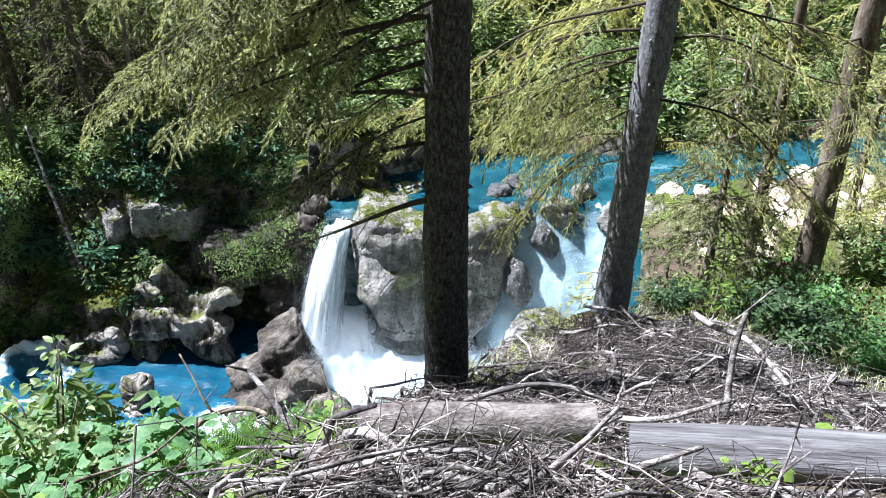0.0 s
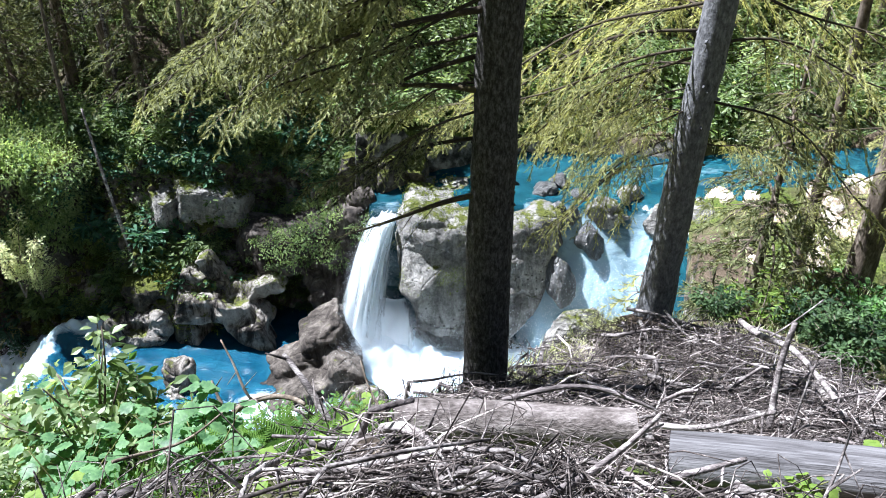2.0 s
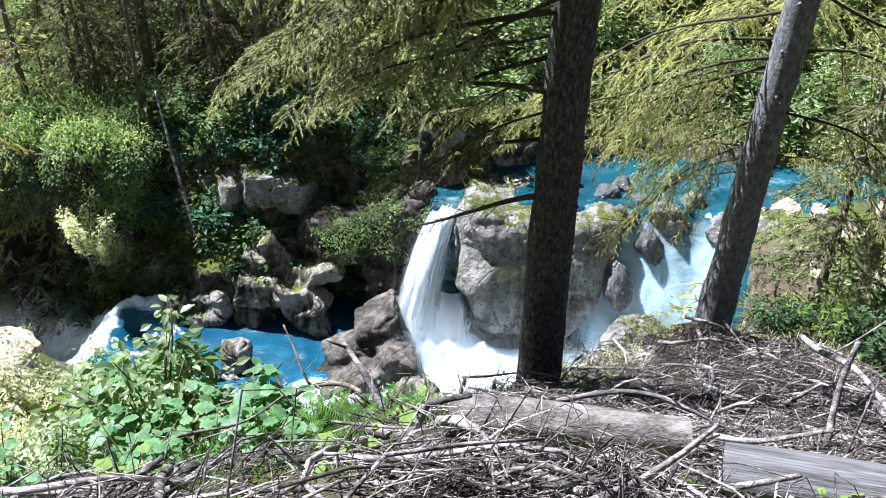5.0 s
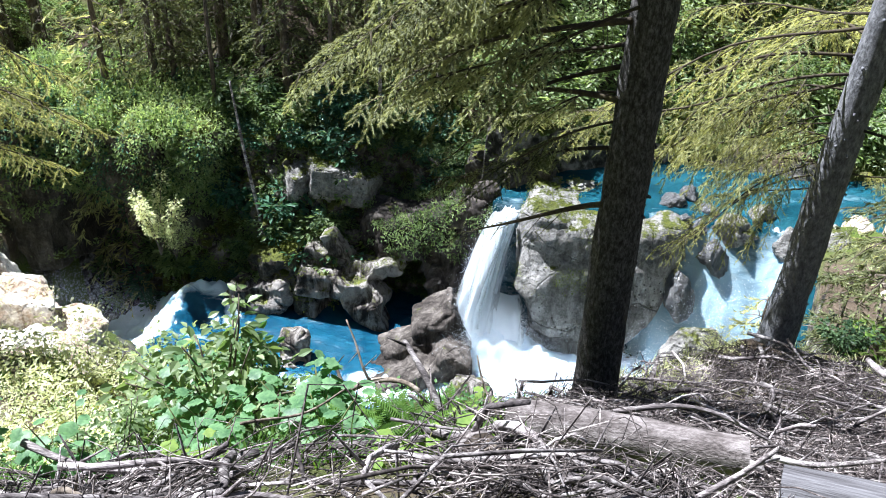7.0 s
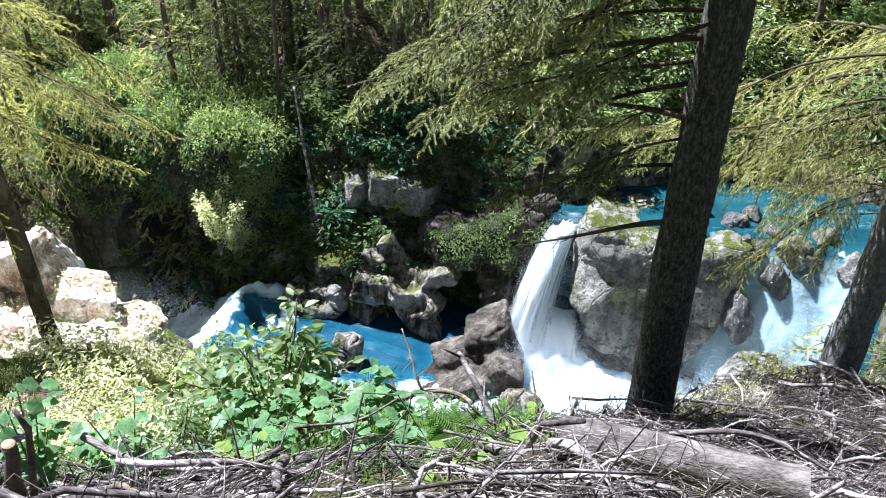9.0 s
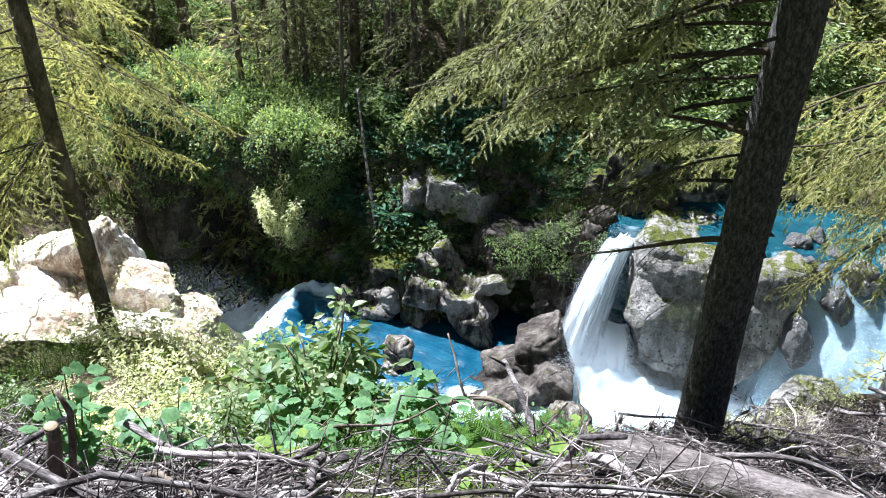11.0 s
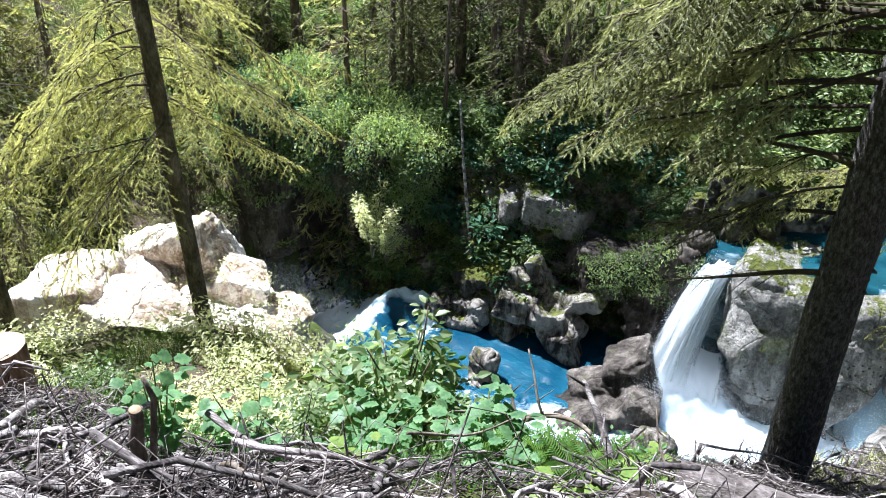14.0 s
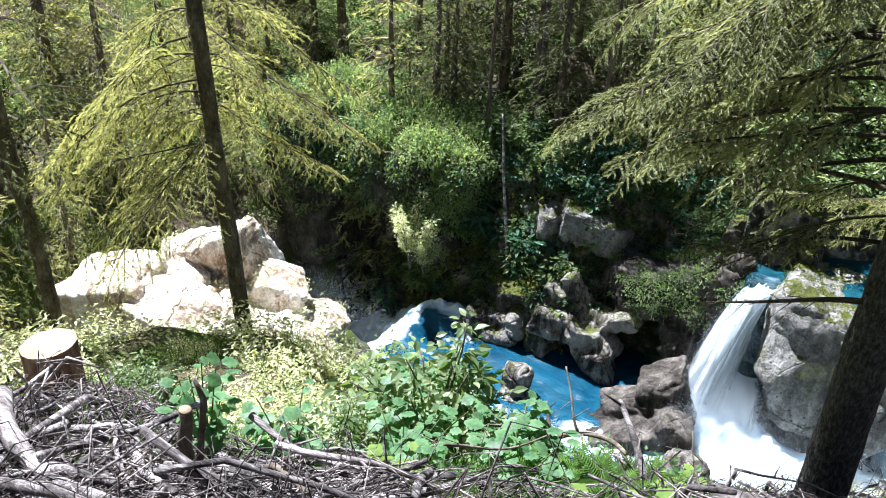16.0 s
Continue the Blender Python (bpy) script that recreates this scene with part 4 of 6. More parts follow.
def limb_meshes(length, seed, per_m=270, nl=0.034, nw=0.01, thick=0.028, **kw):
    rng = np.random.default_rng(seed + 900)
    ax, shoots, twigs = limb_paths(length, seed, **kw)
    tb = Tubes()
    tb.add(ax, np.linspace(thick, 0.005, len(ax)), 6)
    for ln in shoots:
        tb.add(ln[::2], np.linspace(0.009, 0.003, 3), 4)
    v = needle_arrays([ln[2:] for ln in shoots] + twigs + [ax[-4:]], per_m, nl, nw, rng)
    return tb, v


def tri_mesh(name, v, mat):
    return mesh_from(name, v, np.arange(len(v)).reshape(-1, 3), [mat], False)


BOUGHS = []
for k in range(5):
    tb, v = limb_meshes(2.5 + 0.2 * k, 300 + k, per_m=270, nl=0.038, nw=0.0175, gap=0.125, twig=0.2, close=0.2, reach=0.34, bare=0.24, hang=0.55, droop=0.05 + 0.05 * (k % 3), thick=0.02)
    BOUGHS.append((tb.mesh("limb", [LIMB]), tri_mesh("needles", v, NEEDLES)))
THIN = []
for k in range(4):
    tb, v = limb_meshes(2.2 + 0.2 * k, 340 + k, per_m=180, nl=0.038, nw=0.014, gap=0.15, twig=0.16, reach=0.42, thick=0.02, close=0.24, droop=0.1 + 0.08 * k, bare=0.3)
    THIN.append((tb.mesh("limb", [LIMB]), tri_mesh("needles", v, NEEDLES_SUNLIT)))


def trunk_mesh(height, r0, r1, lean=(0.0, 0.0), seed=0, flare=0.35, mat=None, sides=20, knots=0):
    """A tapered, slightly wavering trunk with a flared foot, bark relief and branch stubs."""
    rng = np.random.default_rng(seed)
    zs = np.concatenate([np.linspace(-0.8, 1.2, 14), np.linspace(1.2, height, int(height * 4) + 3)[1:]])
    pts, rad = [], []
    for z in zs:
        t = max(0, z) / height
        pts.append((lean[0] * z + 0.04 * fbm(0, 0, z * 0.35, seed, 2), lean[1] * z + 0.04 * fbm(5, 0, z * 0.35, seed, 2), z))
        rad.append(r0 * (1 - t) + r1 * t + r0 * flare * math.exp(-max(0, z + 0.2) / 0.35))
    tb = Tubes()
    tb.add(pts, rad, sides)
    for _ in range(knots):
        z, az = rng.uniform(0.6, min(height, 6)), rng.uniform(0, 6.283)
        r = r0 * (1 - z / height) + r1 * z / height
        d = np.array([math.cos(az), math.sin(az), -0.25])
        c = np.array([lean[0] * z, lean[1] * z, z])
        tb.add([c + d * r * 0.8, c + d * (r + 0.008), c + d * (r + rng.uniform(0.012, 0.03))], [0.026, 0.017, 0.008], 6)
    v = np.concatenate(tb.v)
    out = [p + (Vector((p[0], p[1], 0)).normalized() * 0.02 * fbm(p[0] * 9, p[1] * 9, p[2] * 5, seed, 3) if r0 > 0.1 else Vector((0, 0, 0))) for p in (Vector(q) for q in v)]
    return mesh_from("trunk", [tuple(p) for p in out], np.concatenate(tb.f), [mat or BARK], True)


def add_limbs(tree, rows, kit, lean, r0, height):
    """Limbs on a trunk: height above its foot, azimuth from +x, tilt, scale, variety."""
    for z, az, tilt, sc, k in rows:
        r = r0 * (1 - z / height) * 0.9
        m = pose(lean[0] * z, lean[1] * z, z, 0, 0, az) @ pose(r, 0, 0, 0, tilt, 0) @ Matrix.Scale(sc, 4)
        lb = part("limb", kit[k % len(kit)][0], tree, "", m)
        part("needles", kit[k % len(kit)][1], lb, "green spruce needles")


def crown_mesh(height, low, radius, seed, mat, per_m=31, nl=0.145, nw=0.064, tiers=0.45, twig=0.36, gap=0.28, thin=1.0):
    """A whole spruce crown: whorls of drooping limbs, narrower towards the top."""
    rng = np.random.default_rng(seed)
    tb, vs = Tubes(), []
    z, az = low, 0.0
    while z < height - 0.2:
        t = (z - low) / (height - low)
        ln = radius * (1 - t) ** 0.75 * rng.uniform(0.7, 1.15) + 0.25
        for _ in range(rng.integers(2, 5)):
            if rng.uniform() > thin:
                continue
            az += 2.4 + rng.uniform(-0.5, 0.5)
            ax, sh, tw = limb_paths(ln * rng.uniform(0.75, 1.1), int(rng.integers(1e6)), gap=gap, twig=twig, droop=rng.uniform(0.1, 0.4), bare=0.15, hang=0.6)
            c, s = math.cos(az), math.sin(az)
            rot = np.array([[c, s, 0], [-s, c, 0], [0, 0, 1]])
            up = np.array([0, 0, z + rng.uniform(-0.15, 0.15)])
            tb.add(ax[::3] @ rot + up, np.linspace(0.02, 0.004, len(ax[::3])), 4)
            vs.append(needle_arrays([q[1:] @ rot + up for q in sh] + [q[::2] @ rot + up for q in tw], per_m, nl, nw, rng))
        z += tiers * rng.uniform(0.7, 1.3)
    v = np.concatenate(vs)
    bv, bf = np.concatenate(tb.v), np.concatenate(tb.f)
    tri = np.concatenate([bf[:, [0, 1, 2]], bf[:, [0, 2, 3]]])
    faces = np.concatenate([tri, np.arange(len(v)).reshape(-1, 3) + len(bv)])
    return mesh_from("crown", np.concatenate([bv, v]), faces, [BARK_BROWN, mat], False, np.concatenate([np.zeros(len(tri)), np.ones(len(v) // 3)]))


POLE_CROWN = crown_mesh(6.3, 2.9, 2.3, 431, NEEDLES_FAR, per_m=85, nl=0.065, nw=0.026, tiers=0.34, twig=0.24, gap=0.2, thin=0.5)
TOP = crown_mesh(17, 10.5, 2.8, 401, NEEDLES_FAR, thin=0.09)      # sparse unseen crown high over the bank, added to dapple the sun


def bank_spruce(label, at, height, r0, lean, seed, rows, kit, top=True, knots=26, mat=None):
    tree = thing("spruce_tree", label, "tree", at)
    part("trunk", trunk_mesh(height, r0, 0.05, lean, seed, mat=mat, knots=knots), tree)
    add_limbs(tree, rows, kit, lean, r0, height)
    if top:
        part("crown", TOP, tree, "", pose(lean[0] * 6, lean[1] * 6, 0) @ Matrix.Scale(height / 17, 4))
    return tree


# Limbs with the pale needle copy, sunlight being in its colour.
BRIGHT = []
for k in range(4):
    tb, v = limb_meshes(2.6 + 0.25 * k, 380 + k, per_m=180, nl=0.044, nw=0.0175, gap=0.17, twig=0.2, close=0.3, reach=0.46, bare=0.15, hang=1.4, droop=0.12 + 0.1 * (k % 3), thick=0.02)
    BRIGHT.append((tb.mesh("limb", [LIMB]), tri_mesh("needles", v, NEEDLES_SUNLIT)))
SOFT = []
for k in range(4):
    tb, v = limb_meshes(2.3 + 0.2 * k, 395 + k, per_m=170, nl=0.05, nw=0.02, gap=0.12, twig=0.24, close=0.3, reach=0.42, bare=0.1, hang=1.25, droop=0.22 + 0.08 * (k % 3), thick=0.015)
    SOFT.append((tb.mesh("limb", [LIMB]), tri_mesh("needles", v, NEEDLES_SUNLIT)))
BARE = []
for k in range(3):
    tb, v = limb_meshes(1.9 + 0.4 * k, 360 + k, per_m=120, gap=0.14, reach=0.28, thick=0.04, droop=0.2 + 0.06 * k, bare=0.25)
    BARE.append((tb.mesh("limb", [LIMB]), tri_mesh("needles", v, NEEDLES)))
rng = np.random.default_rng(21)
rows = [(4.30, 178, 14, 0.90, 0), (4.60, 205, 14, 0.77, 3), (4.70, 160, 12, 0.95, 1), (4.90, 188, 10, 0.99, 2), (5.00, 176, 18, 0.99, 3), (5.10, 150, 16, 0.81, 0), (5.30, 196, 16, 0.95, 4), (5.60, 183, 22, 1.03, 1), (3.80, 145, 16, 0.63, 2), (3.6, 196, 10, 0.6, 1), (5.90, 182, 20, 0.99, 1), (6.00, 200, 22, 0.95, 0), (6.10, 165, 22, 0.99, 2), (6.30, 190, 26, 0.99, 3), (6.00, 215, 22, 0.81, 4)]
first = bank_spruce("tall spruce trunk with long mossy limbs over the river", (0.04, 7.3, 11.05), 19, 0.235, (0.002, 0.0), 5, rows, BOUGHS)
add_limbs(first, [(2.75, 184, 2, 0.72, 0), (3.35, 200, -8, 0.5, 2), (3.75, 166, -14, 0.75, 0), (4.1, 188, 6, 0.6, 2), (4.5, 204, -10, 0.8, 1), (5.0, 174, -4, 0.9, 2)], BARE, (0.002, 0), 0.235, 19)
rows = [(3.6, 172, 14, 0.9, 1), (3.5, 135, 10, 0.8, 2), (3.1, 150, 8, 0.55, 0), (3.25, 185, 10, 0.5, 3), (2.9, 120, 6, 0.5, 1), (3.7, 186, 4, 0.9, 3), (4.2, 172, 6, 1.0, 1), (4.3, 130, 4, 0.9, 0), (4.4, 70, 4, 0.9, 1), (3.9, 168, 2, 1.0, 2), (4.0, 95, 2, 0.9, 3), (3.0, 200, 8, 0.5, 0), (2.6, 20, 6, 0.5, 1), (3.2, 345, 8, 0.8, 2), (3.8, 10, 6, 0.9, 3), (4.4, 350, 8, 0.9, 0), (2.5, 178, 14, 0.6, 2), (2.3, 158, 12, 0.5, 0), (2.7, 195, 12, 0.6, 1), (2.6, 140, 12, 0.6, 3)]
bank_spruce("grey leaning spruce trunk at the edge of the brush pile", (2.15, 9.44, 10.75), 19, 0.21, (0.045, 0.01), 8, rows, BRIGHT, top=False, mat=BARK_GREY, knots=60)

rows = [(2.2, 200, 0, 0.8, 0), (2.8, 150, 0, 0.7, 1), (3.2, 20, 2, 0.8, 2), (3.6, 250, 2, 0.8, 3), (4.1, 190, 6, 0.9, 0), (4.6, 320, 4, 0.8, 1), (5.0, 120, 8, 0.9, 2), (1.6, 210, -4, 0.6, 3)]
bank_spruce("dark spruce trunk on the wooded terrace", (5.93, 12.32, gz(5.93, 12.32) - 0.1), 17, 0.22, (0.01, 0.0), 9, rows, THIN, top=False, mat=BARK_BROWN)
bank_spruce("thin spruce trunk on the wooded terrace", (5.42, 13.41, gz(5.42, 13.41) - 0.1), 13, 0.115, (0.0, 0.01), 10, rows[1:6], THIN, top=False, mat=BARK_BROWN, knots=10)
bank_spruce("thin spruce trunk on the wooded terrace", (7.6, 13.2, gz(7.6, 13.2) - 0.1), 13, 0.1, (0.02, 0.0), 12, rows[2:7], THIN, top=False, mat=BARK_BROWN, knots=10)
rows = [(2.3, 190, 6, 0.35, 0), (2.7, 20, 2, 0.4, 1), (3.3, 175, 4, 0.8, 2), (3.5, 200, 0, 0.9, 3), (3.7, 150, 6, 0.9, 0), (3.9, 225, 2, 0.9, 1), (4.1, 185, 2, 1.0, 2), (4.3, 20, 2, 0.8, 3), (4.4, 160, 8, 1.0, 0), (4.6, 140, 8, 1.0, 1), (4.7, 210, 8, 1.0, 2),
        (4.8, 195, 8, 1.1, 3), (4.9, 350, 8, 0.9, 0), (5.0, 40, 6, 1.0, 1), (5.1, 170, 12, 1.1, 2), (5.3, 240, 12, 1.0, 3), (5.4, 205, 14, 1.1, 0), (5.6, 0, 14, 1.0, 1), (5.8, 150, 16, 1.1, 2), (6.0, 185, 20, 1.1, 3)]
bank_spruce("slim spruce pole lit from one side", (-8.0, 7.9, gz(-8.0, 7.9) - 0.15), 15, 0.125, (0.0, -0.06), 14, [(2.6, 200, 2, 0.3, 1), (3.6, 185, 2, 0.7, 2), (4.0, 215, 2, 0.8, 3), (4.3, 160, 4, 0.8, 0), (4.5, 20, 4, 0.6, 3), (4.7, 195, 6, 0.9, 1), (5.0, 40, 6, 0.6, 2), (5.2, 175, 10, 0.9, 0), (3.8, 240, 4, 0.8, 1), (4.2, 270, 6, 0.8, 2), (4.4, 140, 4, 0.9, 3), (4.9, 225, 8, 1.0, 0), (5.1, 110, 8, 0.9, 1), (5.4, 200, 12, 1.0, 2), (5.5, 20, 10, 0.8, 3), (5.8, 160, 14, 1.0, 0), (5.9, 60, 12, 0.9, 1)], SOFT, top=False, mat=BARK_BROWN, knots=20)
rows = [(2.8, 190, 4, 0.5, 1), (3.0, 250, 2, 0.8, 2), (3.3, 215, 2, 0.9, 3), (3.5, 160, 4, 0.9, 0), (3.8, 235, 4, 1.0, 1), (4.0, 190, 4, 1.0, 2), (4.2, 270, 6, 1.0, 3), (4.4, 140, 8, 1.0, 0), (4.6, 220, 8, 1.1, 1), (4.8, 180, 10, 1.1, 2), (5.0, 255, 10, 1.1, 3), (5.2, 40, 8, 0.8, 0), (5.4, 205, 12, 1.1, 1)]
bank_spruce("slim spruce pole above the pale boulders", (-10.2, 6.3, gz(-10.2, 6.3) - 0.15), 15, 0.11, (0.0, -0.03), 15, rows[::2], SOFT, top=False, mat=BARK_BROWN, knots=20)
for tree, turn in zip([o for o in scene.objects if o.name.startswith("spruce_tree") and not o.parent and o.location.x < -9], (130,)):
    part("crown", POLE_CROWN, tree, "airy sunlit crown", pose(0, 0, 0, 0, 0, turn))

# dense young firs beside the brush pile
FIR = [(trunk_mesh(4.4, 0.08, 0.015, (0.01, 0), 66 + k, 0.2, BARK_BROWN, 9), crown_mesh(4.4, 0.7, 1.15, 440 + k, NEEDLES_FAR, per_m=75, nl=0.08, nw=0.036, tiers=0.26, twig=0.22, gap=0.17)) for k in range(2)]
for k, (x, y, sc) in enumerate([(4.3, 12.2, 1.2), (4.0, 13.3, 0.8)]):
    fir = thing("spruce_tree", "dense dark young fir beside the brush pile", "tree", group="young firs")
    fir.matrix_basis = pose(x, y, gz(x, y) - 0.15, 0, 0, 75 * k) @ Matrix.Scale(sc, 4)
    part("trunk", FIR[k % 2][0], fir)
    part("crown", FIR[k % 2][1], fir)

# far wood: six kinds, two with sunlight in the needle colour, copied over the far slope
KINDS = []
for k, (hh, low, rad, mt, thin) in enumerate([(8.5, 0.6, 1.9, NEEDLES_FAR, 0.9), (9.5, 1.6, 2.1, NEEDLES_FAR, 0.8), (7, 0.4, 1.6, NEEDLES_FAR, 0.9), (9, 0.8, 2.0, NEEDLES_SUNLIT, 0.8), (6, 0.3, 1.5, NEEDLES_SUNLIT, 0.9), (10, 3.2, 2.0, NEEDLES_FAR, 0.7)]):
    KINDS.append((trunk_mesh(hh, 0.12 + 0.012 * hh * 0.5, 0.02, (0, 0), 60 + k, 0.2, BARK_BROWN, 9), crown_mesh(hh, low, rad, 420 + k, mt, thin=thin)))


def far_spruce(k, x, y, sc, turn, label):
    tree = thing("spruce_tree", label, "tree", group="spruces of the far slope")
    tree.matrix_basis = pose(x, y, gz(x, y) - 0.15, 0, 0, turn) @ Matrix.Scale(sc, 4)
    part("trunk", KINDS[k][0], tree)
    part("crown", KINDS[k][1], tree)


rng = np.random.default_rng(33)
spots = []
for x in np.arange(-44, 34, 2.5):
    for q, y in enumerate(np.arange(23, 50, 2.7)):
        xx, yy = x + rng.uniform(-1.1, 1.1), y + rng.uniform(-1.1, 1.1) + abs(x + 6) * 0.08
        edge = np.interp(xx, [-44, -24, -19, -16.5, -13.2, -11, -8, -4.4, -3.9, -2, 1, 5, 12, 30], [30, 22, 25, 25.6, 24.6, 24.2, 24.6, 24.6, 25.2, 26.6, 27.3, 27.6, 28, 35])
        if yy > edge and yy < edge + 8 and abs(xx) < 0.75 * yy + 8:
            spots.append((xx, yy))
for xx, yy in spots:
    # Place decides between needles coloured as lit and darker ones.
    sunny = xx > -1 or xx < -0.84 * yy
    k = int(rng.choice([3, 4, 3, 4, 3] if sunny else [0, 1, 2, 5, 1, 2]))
    if (xx > -1.5 and yy < 31 and rng.uniform() < 0.8) or (-9.5 < xx < -3.4 and yy < 25.6):
        continue
    tall = 1.35 if -26 < xx < -13 and yy > 28 else 1.2 if -19 < xx < -14.6 and yy < 26.8 else (0.6 if -10.5 < xx < -3 and yy < 28 else 1.0)
    if (-19 < xx < -14 and yy < 25.5) or (-14 <= xx < -3 and yy < 28.5 and rng.uniform() < 0.55):
        continue
    far_spruce(k, xx, yy, (0.72 if xx < -17.5 and yy < 29 else 1.0) * tall * rng.uniform(0.8, 1.2), rng.uniform(0, 360), "green spruce on the far slope, sunlight in its needle colour" if k in (3, 4) else "dark green spruce on the far slope")
for k, x in enumerate(np.arange(-17.0, -12.2, 1.6)):
    y = float(np.interp(x, [-20, -16.5, -13.2, -12], [25.4, 24.9, 23.7, 23.3])) + (0.9 * (k % 2) if x < -14.5 else 3.4)
    far_spruce([5, 1, 0][k % 3] if x > -17 else 3, x, y, (1.7 + 0.12 * (k % 4)) * (0.9 if x < -16.2 else 0.62), 50 * k, "tall dark spruce on the brink of the gorge")
for x, y, k, sc in [(2.75, 13.2, 4, 0.7), (3.3, 14.6, 4, 0.6), (-13.5, 6.3, 4, 0.9), (-17, 8.2, 4, 0.7), (9.5, 15, 4, 0.9), (9.0, 13.0, 3, 0.8), (10.8, 17.5, 3, 0.9), (5.2, 16.5, 4, 0.55), (11.5, 14.0, 4, 1.0), (-18.3, 16.5, 2, 0.3), (-20.5, 11.0, 4, 0.7), (-24.5, 13, 4, 1.0), (-27, 15, 3, 1.1), (-26, 18, 3, 1.1), (-24, 10, 3, 1.0), (-29, 20, 3, 1.2), (-28, 13, 4, 1.2), (-22, 22.5, 4, 0.7), (-25, 22, 3, 1.0), (-31, 17, 3, 1.3), (-20.5, 13.0, 4, 0.7), (-22.5, 15.0, 3, 0.7), (-21.0, 17.5, 3, 0.75), (-24, 18.5, 3, 1.1), (-22.5, 21, 3, 0.8), (-18.2, 9.5, 4, 0.6), (-20.5, 8.5, 3, 0.7), (-14.5, 8.6, 4, 0.45),
                    (10.0, 19.2, 3, 0.9), (12.5, 18.5, 3, 1.0), (8.2, 12.2, 4, 0.6), (7.8, 10.6, 4, 0.5)]:
    far_spruce(k, x, y, sc, 40 * x, "young spruce growing on the near bank")


# ---- leafy plants ----
def leaf_arrays(p, d, size, rng, fold=0.25, width=0.55, tips=1):
    """Pointed oval leaves, folded along the midrib: six corners, four faces each."""
    n = len(p)
    d = d / (np.linalg.norm(d, axis=1)[:, None] + 1e-9)
    up = rng.normal(size=(n, 3)) * 0.5 + np.array([0, 0, 1.0])
    a = np.cross(d, up)
    a /= np.linalg.norm(a, axis=1)[:, None] + 1e-9
    nrm = np.cross(a, d)
    s = size[:, None]
    base, tip = p, p + d * s - nrm * s * 0.12
    m1, m2 = p + d * s * 0.35, p + d * s * 0.7 - nrm * s * 0.03
    w = s * width * 0.5
    l1, r1 = m1 + a * w + nrm * s * fold * 0.35, m1 - a * w + nrm * s * fold * 0.35
    l2, r2 = m2 + a * w * 0.72 + nrm * s * fold * 0.25, m2 - a * w * 0.72 + nrm * s * fold * 0.25
    v = np.stack([base, l1, l2, tip, r2, r1, m1, m2], 1)
    f = np.array([[0, 6, 1], [6, 7, 1], [7, 2, 1], [7, 3, 2], [0, 5, 6], [5, 7, 6], [5, 4, 7], [4, 3, 7]])
    return v.reshape(-1, 3), (f[None] + 8 * np.arange(n)[:, None, None]).reshape(-1, 3)


def bush_meshes(seed, height, spread, leaves, size, mat, stems=9, stem_r=0.012, droop=0.3, plain=False):
    """Stems fanning from one root with leaves along their upper parts."""
    rng = np.random.default_rng(seed)
    tb, ps, ds = Tubes(), [], []
    for k in range(stems):
        az, out = rng.uniform(0, 6.283), spread * math.sqrt(rng.uniform(0.02, 1))
        h = height * rng.uniform(0.55, 1.0) * (1 - 0.25 * out / spread)
        u = np.linspace(0, 1, 6)
        line = np.stack([math.cos(az) * out * u ** 1.3, math.sin(az) * out * u ** 1.3, h * u - droop * out * u * u], -1) + rng.normal(0, 0.015, (6, 3)) * u[:, None]
        tb.add(line, np.linspace(stem_r, stem_r * 0.35, 6), 5)
        per = max(3, leaves // stems)
        t = rng.uniform(0.25, 1.0, per) ** 0.8
        b = np.stack([np.interp(t, u, line[:, q]) for q in range(3)], -1)
        az2 = rng.uniform(0, 6.283, per)
        off = np.stack([np.cos(az2), np.sin(az2), rng.uniform(-0.5, 0.6, per)], -1)
        ps.append(b + off * rng.uniform(0.02, 0.22, (per, 1)) * spread)
        ds.append(off + np.array([0, 0, -0.15]))
    p, d = np.concatenate(ps), np.concatenate(ds)
    v, f = leaf_arrays(p, d, size * rng.uniform(0.55, 1.25, len(p)), rng)
    if plain:
        f = np.concatenate([np.stack([np.arange(len(p)) * 8 + q for q in quad], -1) for quad in ((0, 2, 3), (0, 3, 4))])
    return tb.mesh("branchwork", [BARK_BROWN]), mesh_from("foliage", v, f, [mat], False)


def bush(label, at, meshes, sc=1.0, turn=0.0, name="shrub", group=""):
    ob = thing(name, label, "shrub", group=group)
    ob.matrix_basis = pose(at[0], at[1], gz(at[0], at[1]) - 0.05, 0, 0, turn) @ Matrix.Scale(sc, 4)
    tagged(part("branchwork", meshes[0], ob), kind="stuff")
    tagged(part("foliage", meshes[1], ob), kind="stuff")
    return ob


def growth(label, rows):
    """Shrubs too many to count, run together: pairs of meshes, place, scale and turn."""
    mats, vs, fs, ids, n = [], [], [], [], 0
    for (_, leaves), x, y, sc, turn in rows:
        v, f = np.empty(len(leaves.vertices) * 3, np.float32), np.empty(len(leaves.loops), np.int32)
        leaves.vertices.foreach_get("co", v)
        leaves.loops.foreach_get("vertex_index", f)
        c, sn = math.cos(radians(turn)) * sc, math.sin(radians(turn)) * sc
        v = v.reshape(-1, 3) @ np.array([[c, sn, 0], [-sn, c, 0], [0, 0, sc]]) + np.array([x, y, gz(x, y) - 0.05])
        if leaves.materials[0] not in mats:
            mats.append(leaves.materials[0])
        vs.append(v), fs.append(f.reshape(-1, 3) + n), ids.append(np.full(len(f) // 3, mats.index(leaves.materials[0])))
        n += len(v)
    thing("bank_growth", label, "undergrowth", kind="stuff", mesh=mesh_from("bank_growth", np.concatenate(vs), np.concatenate(fs), mats, False, np.concatenate(ids)))


